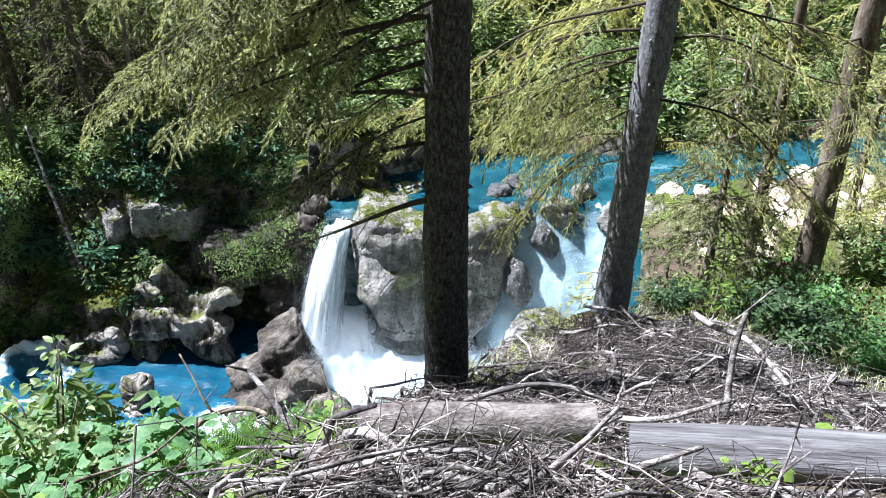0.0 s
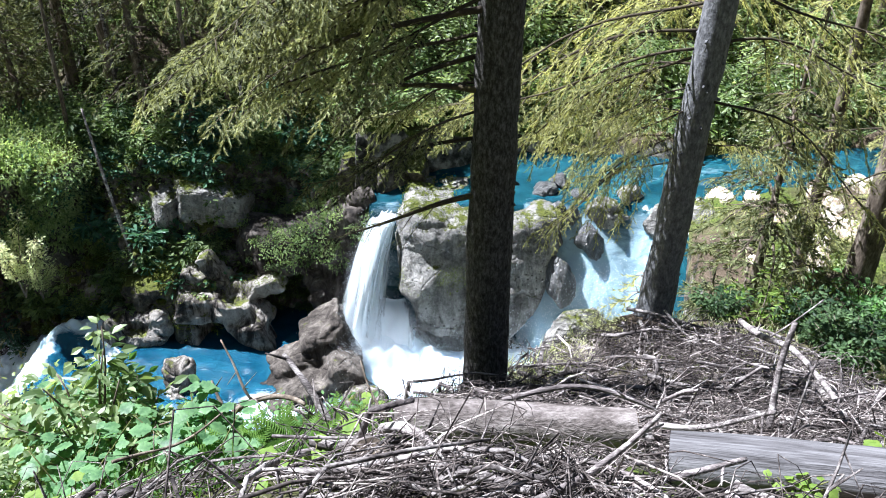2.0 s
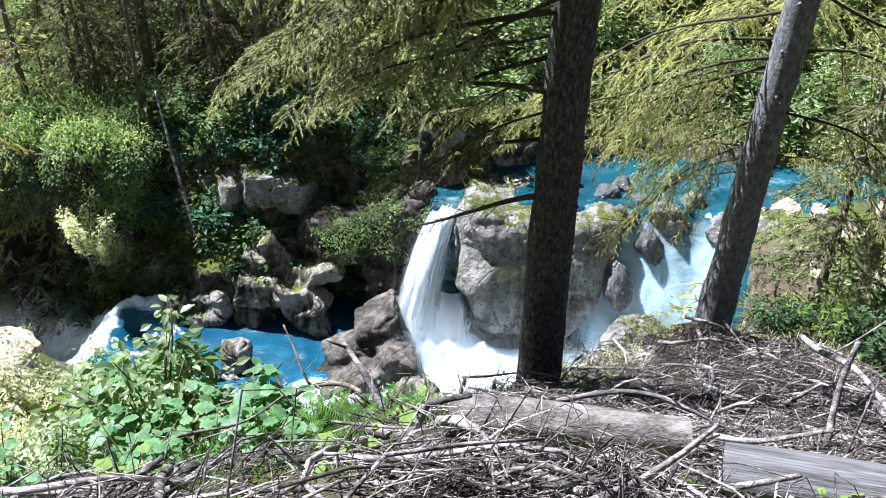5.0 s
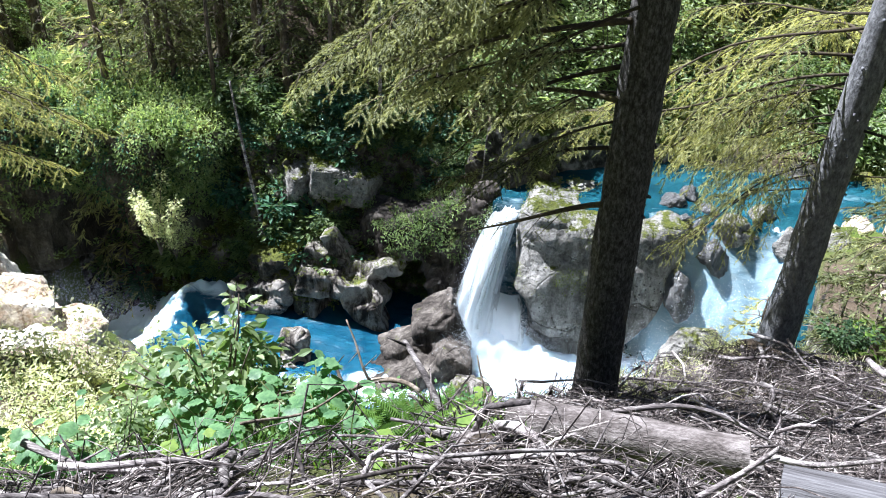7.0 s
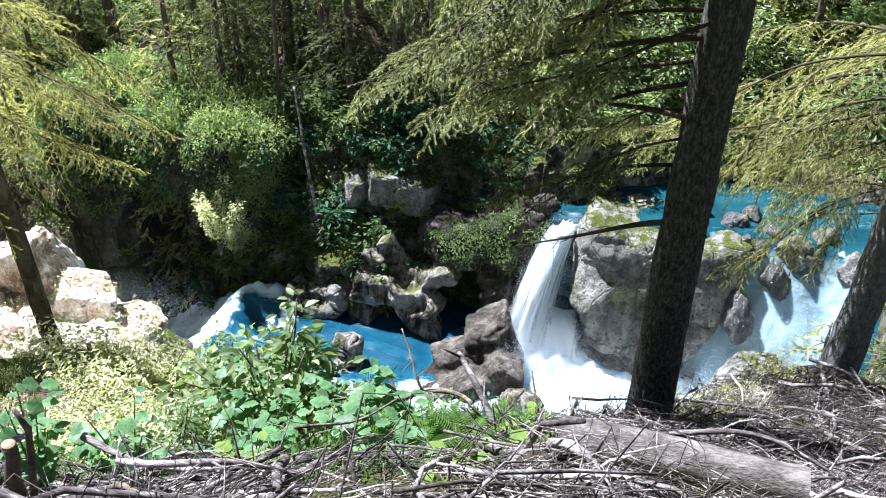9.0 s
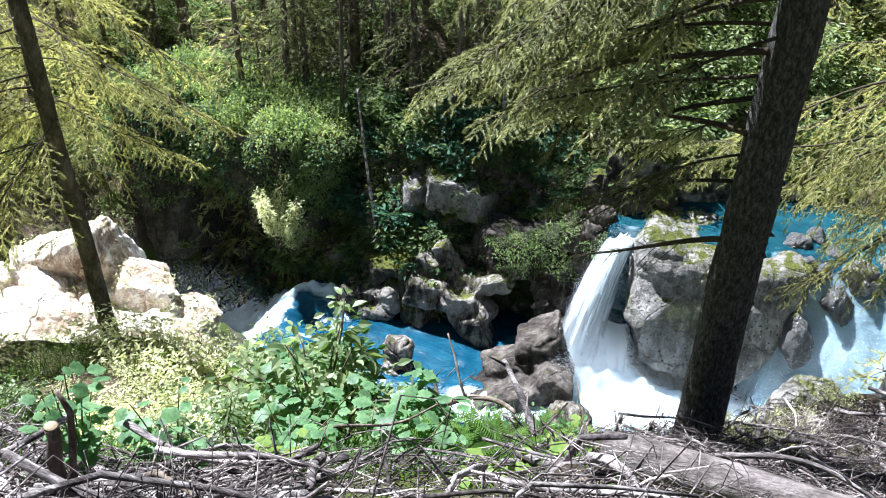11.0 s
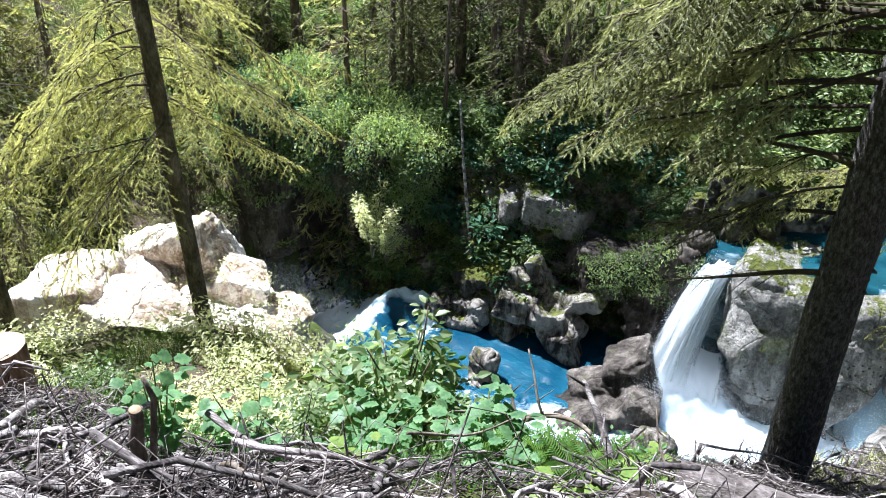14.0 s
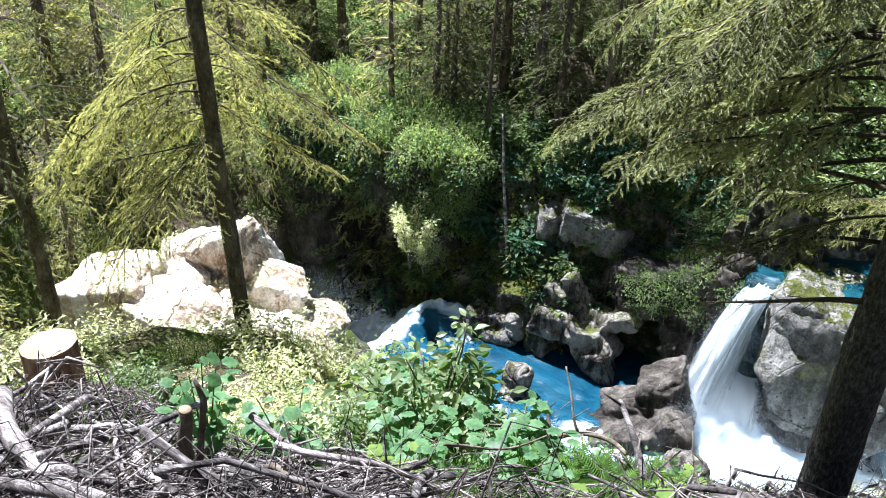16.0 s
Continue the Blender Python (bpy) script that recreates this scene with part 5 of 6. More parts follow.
PALE_SHRUB = bush_meshes(500, 1.3, 0.55, 950, 0.082, LEAVES_PALE_SUN, 16)
GREEN_SHRUB = bush_meshes(501, 1.15, 0.7, 900, 0.095, LEAVES, 16)
LOW_SHRUB = bush_meshes(502, 0.6, 0.6, 360, 0.09, LEAVES, 12)
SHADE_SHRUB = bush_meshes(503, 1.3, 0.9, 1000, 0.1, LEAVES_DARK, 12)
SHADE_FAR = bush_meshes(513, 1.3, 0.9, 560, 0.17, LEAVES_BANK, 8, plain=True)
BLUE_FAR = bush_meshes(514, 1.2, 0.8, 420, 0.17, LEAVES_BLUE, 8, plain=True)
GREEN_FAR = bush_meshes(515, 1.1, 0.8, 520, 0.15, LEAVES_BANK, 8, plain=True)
PALE_FAR = bush_meshes(516, 1.2, 0.8, 520, 0.15, LEAVES_PALE_SUN, 8, plain=True)
BANK_FINE = bush_meshes(517, 1.0, 0.75, 1500, 0.085, LEAVES_BANK, 12, plain=True)
BANK_MOSS = bush_meshes(518, 0.55, 0.8, 1300, 0.07, MOSS, 12, plain=True)
BANK_BLUE = bush_meshes(519, 1.0, 0.75, 1100, 0.1, LEAVES_BLUE, 10, plain=True)
YELLOW_SHRUB = bush_meshes(505, 2.4, 0.8, 900, 0.11, LEAVES_PALE_SUN, 8, plain=True)
LACY_SHRUB = bush_meshes(507, 2.4, 0.6, 1900, 0.075, LEAVES_CREAM, 9, plain=True)
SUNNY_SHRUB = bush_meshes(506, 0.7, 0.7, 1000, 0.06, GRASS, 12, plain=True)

for x, y, sc, k in [(-2.75, 4.6, 0.95, 0), (-3.15, 5.2, 0.8, 0), (-2.45, 4.75, 0.75, 1), (-2.9, 3.5, 0.5, 0), (-3.3, 4.5, 0.55, 0), (-4.6, 6.6, 0.6, 0), (-3.6, 6.4, 0.65, 0), (-4.6, 4.3, 0.4, 2), (-5.2, 3.9, 0.5, 2), (-3.9, 4.1, 0.4, 2),
                    (-1.5, 4.9, 0.5, 2), (-1.0, 5.4, 0.5, 2), (-2.0, 5.4, 0.5, 2), (-2.2, 3.5, 0.4, 2), (-1.9, 3.3, 0.35, 2), (-3.4, 3.3, 0.35, 2)]:
    bush(["pale green leafy shrub in full sun", "fresh green broad-leaved shrub on the slope", "low green plants on the sunlit slope"][k], (x, y), [PALE_SHRUB, GREEN_SHRUB, LOW_SHRUB][k], sc * 1.35, 77 * x, group="shrubs of the near slope")
# Herbs on the shaded slope; their pale grass colour carries the sunlight.
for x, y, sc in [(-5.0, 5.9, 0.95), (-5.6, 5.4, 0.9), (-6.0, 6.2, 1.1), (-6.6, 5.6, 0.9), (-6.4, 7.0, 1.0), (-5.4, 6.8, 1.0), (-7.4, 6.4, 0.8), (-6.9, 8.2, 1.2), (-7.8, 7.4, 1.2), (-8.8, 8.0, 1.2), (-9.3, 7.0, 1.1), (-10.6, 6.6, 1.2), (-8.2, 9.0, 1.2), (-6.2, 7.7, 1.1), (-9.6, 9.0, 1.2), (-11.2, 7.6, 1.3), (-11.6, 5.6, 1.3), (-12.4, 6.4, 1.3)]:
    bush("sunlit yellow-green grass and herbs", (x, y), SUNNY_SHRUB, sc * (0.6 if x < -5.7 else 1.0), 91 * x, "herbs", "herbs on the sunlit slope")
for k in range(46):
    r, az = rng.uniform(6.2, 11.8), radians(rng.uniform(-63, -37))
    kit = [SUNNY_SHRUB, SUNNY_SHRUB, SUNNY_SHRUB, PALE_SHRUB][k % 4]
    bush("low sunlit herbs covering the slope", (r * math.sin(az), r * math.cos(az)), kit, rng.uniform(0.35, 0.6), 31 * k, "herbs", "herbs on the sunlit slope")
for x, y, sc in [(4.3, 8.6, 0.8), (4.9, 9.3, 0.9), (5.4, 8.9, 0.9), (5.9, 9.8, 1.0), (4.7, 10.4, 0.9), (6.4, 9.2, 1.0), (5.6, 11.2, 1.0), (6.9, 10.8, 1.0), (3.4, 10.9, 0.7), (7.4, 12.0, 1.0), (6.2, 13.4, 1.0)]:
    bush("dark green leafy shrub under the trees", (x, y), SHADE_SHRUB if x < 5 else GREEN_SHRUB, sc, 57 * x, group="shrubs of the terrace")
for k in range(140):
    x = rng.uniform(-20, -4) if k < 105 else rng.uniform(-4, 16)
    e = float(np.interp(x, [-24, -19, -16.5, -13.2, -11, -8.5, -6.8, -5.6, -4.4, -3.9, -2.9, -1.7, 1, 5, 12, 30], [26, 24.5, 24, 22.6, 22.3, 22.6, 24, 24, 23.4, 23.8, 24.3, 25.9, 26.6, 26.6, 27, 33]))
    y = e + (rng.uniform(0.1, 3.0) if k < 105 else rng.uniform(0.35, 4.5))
    # Leaves coloured as sunlit only to the right of the falls.
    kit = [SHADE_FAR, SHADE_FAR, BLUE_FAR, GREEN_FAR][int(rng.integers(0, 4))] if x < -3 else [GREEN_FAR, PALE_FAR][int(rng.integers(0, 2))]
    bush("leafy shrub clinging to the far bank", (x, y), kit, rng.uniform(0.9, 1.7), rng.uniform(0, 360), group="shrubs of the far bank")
rows = []
for k in range(260):
    x = rng.uniform(-14.2, -4.2)
    e = float(np.interp(x, SHORE_X, SHORE_Y))
    y = e + 0.35 + rng.uniform(0, 1) ** 1.3 * 3.2
    kit = [BANK_FINE, BANK_MOSS, BANK_FINE, BANK_BLUE, GREEN_FAR][k % 5]
    rows.append((kit, x, y, rng.uniform(0.5, 1.1), 39 * k))
growth("leafy shrubs, ferns and moss on the rocky far bank", rows)
for k in range(34):
    x, y, z = rng.uniform(-19.6, -13.2), rng.uniform(22.6, 25.2), rng.uniform(2.9, 5.4)
    ob = bush("dark green shrub hanging over the mouth of the gorge", (x, y), [GREEN_FAR, BLUE_FAR, PALE_FAR, BANK_FINE][k % 4], rng.uniform(0.8, 1.4), 71 * k, group="shrubs of the cliff")
    ob.location.z = max(z - 0.4, gz(x, y) - 0.05)
for k in range(44):
    x, y = rng.uniform(-1, 15), rng.uniform(27.2, 35)
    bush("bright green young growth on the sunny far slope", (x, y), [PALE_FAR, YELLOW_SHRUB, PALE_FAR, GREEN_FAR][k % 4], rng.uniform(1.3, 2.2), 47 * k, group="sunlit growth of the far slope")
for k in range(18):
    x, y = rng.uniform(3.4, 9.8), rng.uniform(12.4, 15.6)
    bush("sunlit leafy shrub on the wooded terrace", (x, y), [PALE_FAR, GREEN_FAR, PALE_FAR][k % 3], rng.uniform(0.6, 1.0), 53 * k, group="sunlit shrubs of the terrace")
rows = []
for k in range(70):
    x, y = rng.uniform(3.2, 8.5), rng.uniform(14.5, 20.0)
    if gz(x, y) > 4.5:
        rows.append(([PALE_FAR, GREEN_FAR, PALE_FAR][k % 3], x, y, rng.uniform(0.5, 1.0), 61 * k))
growth("sunlit bushes on the slope below the terrace", rows)
for k, (x, y) in enumerate([(-4.4, 24.9), (-3.7, 25.2), (-3.1, 25.4), (-2.5, 25.8), (-4.0, 25.8), (-3.2, 26.2), (-2.0, 26.4), (-1.4, 26.9)]):
    bush("leafy shrub on the bank behind the waterfall", (x, y), [SHADE_FAR, GREEN_FAR][k % 2], 1.25, 63 * k, group="shrubs of the far bank")
for x, y in [(1.72, 9.0), (1.5, 9.25), (1.1, 8.3)]:
    bush("yellow-green mossy clump at the brink", (x, y), SUNNY_SHRUB, 0.55, 60 * x, "moss_clump", "moss at the brink")
for x, y, z, sc in [(-13.95, 21.6, 1.4, 1.5), (-13.55, 21.8, 1.2, 0.9)]:
    lacy = bush("pale yellow-green shrub leaning over the gorge", (x, y), LACY_SHRUB, sc, 70 * x, group="pale shrubs of the gorge")
    lacy.location.z = z
for k, (x, y, hh, ln) in enumerate([(-10.7, 22.7, 6.5, -0.12), (-13.0, 24.6, 8, 0.02), (-9.2, 25.0, 7, 0.03), (-7.6, 25.2, 8, 0.0), (-16.4, 25.4, 8, -0.03), (-6.4, 25.8, 7, 0.02), (-11.6, 25.6, 9, 0.0), (-8.4, 26.4, 9, 0.01)]):
    snag = thing("dead_tree", "thin bare grey trunk on the far bank", "tree", (x, y, gz(x, y) - 0.2), "bare trunks of the far bank")
    part("trunk", trunk_mesh(hh, 0.07 + 0.02 * (k % 3), 0.03, (ln, 0.02), 70 + k, 0.2, DEADWOOD if k % 3 == 0 else BARK_BROWN, 8), snag)


# ---- logs, stump and brush ----
def log_mesh(length, r0, r1, seed, mat, end, bend=0.04, sides=22):
    """A sawn log along +x: barked or bare skin, pale cut ends, knots."""
    rng = np.random.default_rng(seed)
    xs = np.linspace(0, length, 30)
    v = []
    for x in xs:
        t = x / length
        for k in range(sides):
            a = k * 2 * math.pi / sides
            r = (r0 * (1 - t) + r1 * t) * (1 + 0.07 * fbm(x * 2, math.cos(a) * 1.5, math.sin(a) * 1.5, seed, 4))
            v.append((x, r * math.cos(a) + bend * math.sin(t * 3), r * math.sin(a) + bend * 0.5 * math.sin(t * 5 + 1)))
    f = [(i * sides + k, i * sides + (k + 1) % sides, (i + 1) * sides + (k + 1) % sides, (i + 1) * sides + k) for i in range(len(xs) - 1) for k in range(sides)]
    skin = mesh_from("bark", v, f, [mat], True)
    caps = []
    for i, flip in ((0, 1), (len(xs) - 1, -1)):
        ring = np.array(v[i * sides:(i + 1) * sides])
        c = ring.mean(0)
        vv, ff = [tuple(c)], []
        for q in (0.33, 0.66, 0.985):
            vv += [tuple(c + (p - c) * q + np.array([rng.uniform(-0.004, 0.004), 0, 0])) for p in ring]
        for b in range(2):
            o, o2 = 1 + b * sides, 1 + (b + 1) * sides
            ff += [(o + k, o2 + k, o2 + (k + 1) % sides, o + (k + 1) % sides)[::flip] for k in range(sides)]
        ff += [(0, 1 + k, 1 + (k + 1) % sides, 1 + (k + 2) % sides)[::flip] for k in range(0, sides, 2)]
        caps.append(mesh_from("cut_end", vv, ff, [end], False))
    return skin, caps


def lay_log(label, a, b, r0, r1, seed, mat, end, lift=0.0):
    a, b = Vector(a), Vector(b)
    d = b - a
    ob = thing("log", label, "log")
    ob.matrix_basis = Matrix.Translation(a) @ d.to_track_quat("X", "Z").to_matrix().to_4x4()
    skin, caps = log_mesh(d.length, r0, r1, seed, mat, end)
    part("bark", skin, ob)
    for c in caps:
        part("cut_end", c, ob, "sawn end of the log")
    return ob


def stick_mesh(seed, bent=0.12, r=0.012, knots=2, sides=6):
    """A dead branch of unit length along +x with stubs."""
    rng = np.random.default_rng(seed)
    u = np.linspace(0, 1, 6)
    line = np.stack([u, bent * np.sin(u * rng.uniform(2, 5) + rng.uniform(0, 6)) * u, bent * 0.6 * np.sin(u * rng.uniform(2, 6) + 1) * u], -1)
    tb = Tubes()
    tb.add(line, r * np.linspace(1.0, 0.45, 6) * rng.uniform(0.9, 1.1, 6), sides)
    for _ in range(knots):
        t = rng.uniform(0.2, 0.9)
        p = np.array([np.interp(t, u, line[:, q]) for q in range(3)])
        d = rng.normal(size=3)
        d[0] = abs(d[0]) * 0.7
        d /= np.linalg.norm(d)
        tb.add([p, p + d * 0.05, p + d * rng.uniform(0.07, 0.18)], [r * 0.5, r * 0.35, r * 0.2], 4)
    return tb.mesh("stick", [DEADWOOD])


STICKS = [stick_mesh(600 + k, rng.uniform(0.06, 0.24), 0.0075 * (1 + 0.6 * (k % 3)), 2 + k % 3) for k in range(12)]


def in_pile(x, y):
    r, az = math.hypot(x, y), math.degrees(math.atan2(x, y))
    right = -12 < az < 46 and 2.2 < r < float(np.interp(az, [-12, -3, 4, 12, 25, 46], [4.4, 6.6, 8.4, 9.4, 9.0, 8.2]))
    if (-0.65 < x < 1.1 and 3.3 < y < 4.35) or (0.85 < x < 3.4 and 2.75 < y < 3.9 - 0.22 * (x - 1)):
        return False
    left = -84 < az < -36 and 2.2 < r < float(np.interp(az, [-84, -60, -45, -36], [5.4, 5.2, 4.4, 3.7]))
    between = -37 < az < -11 and 2.2 < r < 3.9
    return right or left or between


def pile_spot(rng):
    while True:
        x, y = rng.uniform(-5.5, 6.5), rng.uniform(0.2, 9.3)
        az = math.degrees(math.atan2(x, y))
        if (math.hypot(x, y) > 5.5 and rng.uniform() < 0.3) or (-37 < az < -12 and rng.uniform() < 0.8):
            continue
        if in_pile(x, y):
            return x, y


pile = thing("brush_pile", "tangled heap of bleached dead branches and twigs", "brush pile")
rng = np.random.default_rng(55)


def laid(rng, low, high, lift):
    """Two ends of a piece lying on the heap, along the lie of the ground."""
    while True:
        x, y = pile_spot(rng)
        ln, az = rng.uniform(low, high), rng.uniform(-1.57, 1.57)
        dx, dy = math.cos(az) * ln / 2, math.sin(az) * ln / 2
        if all(in_pile(x + q * dx, y + q * dy) for q in (-1, -0.5, 0.5, 1)):
            up = rng.uniform(0, lift) * (0.55 if y < 4.6 else 1.0)
            tilt = rng.normal(0, 0.07) * ln
            return np.array([x - dx, y - dy, gz(x - dx, y - dy) + up - tilt]), np.array([x + dx, y + dy, gz(x + dx, y + dy) + up + tilt])


for k in range(300):
    a, b = (Vector(q) for q in laid(rng, 0.35, 1.4, 0.42))
    d = b - a
    m = Matrix.Translation(a) @ d.to_track_quat("X", "Z").to_matrix().to_4x4() @ pose(0, 0, 0, rng.uniform(0, 360)) @ Matrix.Diagonal((d.length, *[rng.uniform(0.7, 2.0)] * 2, 1))
    part("stick", STICKS[k % 12], pile, "", m)
tb = Tubes()
for k in range(17000):
    a, b = laid(rng, 0.12, 0.6, 0.32)
    if rng.uniform() < 0.45:
        b[2] += rng.uniform(0.02, 0.22)
    w = rng.normal(0, 0.2, 3) * np.linalg.norm(b - a)
    r = rng.uniform(0.0018, 0.0056)
    tb.add([a, a * 0.65 + b * 0.35 + w, a * 0.3 + b * 0.7 + w * 0.8, b], [r, r * 0.95, r * 0.75, r * 0.4], 3)
for k in range(620):
    a, b = laid(rng, 0.3, 1.0, 0.36)
    b[2] += rng.uniform(-0.03, 0.1)
    d, w, r = b - a, rng.normal(0, 0.07, 3) * np.linalg.norm(b - a), rng.uniform(0.005, 0.011)
    tb.add([a, a + d * 0.3 + w, a + d * 0.65 + w * 0.6, b], [r, r * 0.9, r * 0.7, r * 0.35], 5)
    for q in range(3):
        c = a + d * rng.uniform(0.3, 0.9) + w * 0.7
        e = (d / np.linalg.norm(d) + rng.normal(0, 0.7, 3)) * rng.uniform(0.05, 0.2)
        tb.add([c, c + e * 0.5, c + e], [r * 0.45, r * 0.35, r * 0.15], 3 + 1)
tb2 = Tubes()
for k in range(620):
    a, b = laid(rng, 0.25, 1.0, 0.36)
    b[2] += rng.uniform(-0.02, 0.12)
    d, w, r = b - a, rng.normal(0, 0.06, 3) * np.linalg.norm(b - a), rng.uniform(0.005, 0.013)
    tb2.add([a, a + d * 0.3 + w, a + d * 0.65 + w * 0.6, b], [r, r * 0.95, r * 0.8, r * 0.55], 6)
for k in range(640):
    a, b = laid(rng, 0.45, 1.5, 0.4)
    if a[0] > -1.6 and k % 5:
        continue
    d, w, r = b - a, rng.normal(0, 0.05, 3) * np.linalg.norm(b - a), rng.uniform(0.01, 0.03) * (1.2 if a[0] < -1.6 else 1.0)
    tb2.add([a, a + d * 0.25 + w, a + d * 0.6 + w * 0.6, a + d * 0.85, b], [r, r * 1.02, r * 0.9, r * 0.8, r * 0.7], 8)
tagged(part("stick_litter", tb2.mesh("stick_litter", [DEADWOOD]), pile, "bleached grey sticks"), kind="stuff")
tagged(part("twig_litter", tb.mesh("twig_litter", [TWIGS]), pile, "fine grey-brown dry twigs"), kind="stuff")

lay_log("weathered spruce log with rough bark on the brush pile", (-0.5, 4.08, 14.0), (0.95, 4.1, 14.05), 0.14, 0.12, 700, LOGBARK, CUTWOOD)
lay_log("bleached barkless log with a sawn end", (1.03, 3.55, 14.35), (3.1, 3.12, 14.62), 0.15, 0.16, 704, BLEACHED, DEADWOOD)


def hero_stick(name, label, a, b, r, seed, bend=0.05, mat=DEADWOOD, stubs=3, category="branch"):
    """One clear branch from a to b with stubs and a broken end."""
    rng = np.random.default_rng(seed)
    a, b = np.array(a, float), np.array(b, float)
    ln = np.linalg.norm(b - a)
    u = np.linspace(0, 1, 12)
    w1, w2 = rng.normal(size=3), rng.normal(size=3)
    line = a + (b - a) * u[:, None] + bend * ln * (np.sin(u * 3.14)[:, None] * w1 * 0.5 + np.sin(u * 7)[:, None] * w2 * 0.12)
    tb = Tubes()
    tb.add(line, r * np.linspace(1, 0.6, 12) * rng.uniform(0.88, 1.12, 12), 9)
    for _ in range(stubs):
        k = int(rng.integers(2, 11))
        d = rng.normal(size=3)
        d /= np.linalg.norm(d)
        q = rng.uniform(0.05, 0.16) + r
        tb.add([line[k], line[k] + d * q * 0.6, line[k] + d * q], [r * 0.45, r * 0.3, r * 0.15], 5)
    return thing(name, label, category, mesh=tb.mesh(name, [mat]))


for row in [("pale leaning stick", (-1.02, 4.6, 13.48), (-1.41, 5.0, 13.74), 0.042, 0.03, DEADWOOD), ("dark upright twig", (-0.57, 4.46, 13.6), (-0.83, 4.83, 13.86), 0.014, 0.03, BARK_BROWN), ("short broken post", (-0.52, 4.47, 13.6), (-0.46, 4.53, 13.95), 0.028, 0.02, LOGBARK), ("dark leaning stick", (-1.74, 4.65, 13.4), (-1.91, 4.84, 13.6), 0.022, 0.03, BARK_BROWN),
            ("grey split plank of wood", (2.5, 7.2, 12.55), (2.3, 4.6, 13.95), 0.045, 0.02, DEADWOOD), ("upright grey board", (1.95, 4.6, 13.6), (2.05, 4.9, 14.3), 0.04, 0.01, DEADWOOD), ("thin upright pale stick", (1.88, 4.15, 13.9), (1.98, 4.3, 14.45), 0.014, 0.02, DEADWOOD),
            ("grey branch lying on the pile", (1.15, 4.35, 13.85), (1.75, 4.1, 14.25), 0.03, 0.05, DEADWOOD), ("arched dead branch", (2.1, 8.6, 11.6), (3.8, 8.5, 11.9), 0.022, 0.22, DEADWOOD), ("pale branch lying on the pile", (0.15, 4.4, 13.95), (1.15, 4.5, 13.85), 0.03, 0.04, DEADWOOD),
            ("long grey stick", (-1.0, 3.2, 14.75), (-0.2, 3.3, 14.75), 0.013, 0.02, DEADWOOD), ("grey fallen branch", (-0.45, 3.2, 14.7), (0.05, 2.75, 15.1), 0.03, 0.04, DEADWOOD), ("bleached fallen branch", (0.62, 2.7, 15.0), (1.2, 3.0, 14.95), 0.03, 0.04, DEADWOOD), ("bleached fallen branch", (1.1, 2.8, 15.0), (1.75, 2.6, 15.1), 0.04, 0.04, DEADWOOD),
            ("dark knotted branch", (-1.75, 4.75, 13.4), (-1.2, 4.7, 13.55), 0.04, 0.1, BARK_BROWN), ("dark upright stub", (-1.6, 4.75, 13.5), (-1.85, 5.0, 13.85), 0.016, 0.05, BARK_BROWN), ("bent root", (-1.3, 4.7, 13.5), (-0.7, 4.75, 13.6), 0.02, 0.18, LOGBARK),
            ("pale bleached fallen trunk", (-3.95, 1.97, 14.72), (-2.95, 1.57, 15.02), 0.1, 0.03, DEADWOOD), ("long grey branch", (-3.05, 1.6, 15.08), (-2.72, 2.3, 15.05), 0.03, 0.05, DEADWOOD), ("dark stick", (-2.16, 2.13, 15.06), (-1.74, 1.92, 15.32), 0.024, 0.04, BARK_BROWN),
            ("split pale stick", (-2.82, 1.95, 15.02), (-2.34, 1.69, 15.25), 0.036, 0.03, DEADWOOD), ("thin pale stick", (-2.98, 1.97, 14.98), (-2.45, 1.63, 15.2), 0.022, 0.03, DEADWOOD), ("white stick", (-4.1, 2.0, 14.58), (-4.02, 2.36, 14.66), 0.028, 0.02, DEADWOOD), ("long grey branch", (-2.7, 2.6, 14.75), (-1.75, 2.75, 14.7), 0.03, 0.05, DEADWOOD), ("pale branch", (-2.3, 2.35, 14.95), (-1.5, 2.55, 14.95), 0.028, 0.04, DEADWOOD), ("brown twig", (-1.9, 3.3, 14.4), (-1.5, 3.9, 14.2), 0.015, 0.06, BARK_BROWN)]:
    hero_stick("branch", row[0] + " on the slope", row[1], row[2], row[3] * 0.68, int(abs(row[1][0] * 100) + row[1][1] * 10), row[4] * 1.7 + 0.02, row[5], 1 if row[3] > 0.035 else 3)

# round butt of a log lying towards the viewer, and the root tangle beside it
lay_log("short log with its brown sawn end showing", (-0.48, 2.95, gz(-0.48, 2.95) + 0.1), (-0.62, 3.7, gz(-0.6, 3.7) + 0.08), 0.1, 0.11, 712, LOGBARK, BARK_BROWN)
roots = thing("root_tangle", "dark tangle of dead roots and twigs", "roots")
rng = np.random.default_rng(81)
for k in range(46):
    a = np.array([-0.92, 4.15, gz(-0.92, 4.15) + 0.05]) + rng.normal(0, 0.1, 3)
    d = rng.normal(size=3) * np.array([1, 0.8, 0.8]) + np.array([0, 0, 0.5])
    d /= np.linalg.norm(d)
    tb = Tubes()
    ln = rng.uniform(0.15, 0.45)
    tb.add([a, a + d * ln * 0.4 + rng.normal(0, 0.03, 3), a + d * ln * 0.75 + rng.normal(0, 0.05, 3), a + d * ln], [0.012, 0.009, 0.006, 0.002], 5)
    part("root", tb.mesh("root", [LOGBARK]), roots)


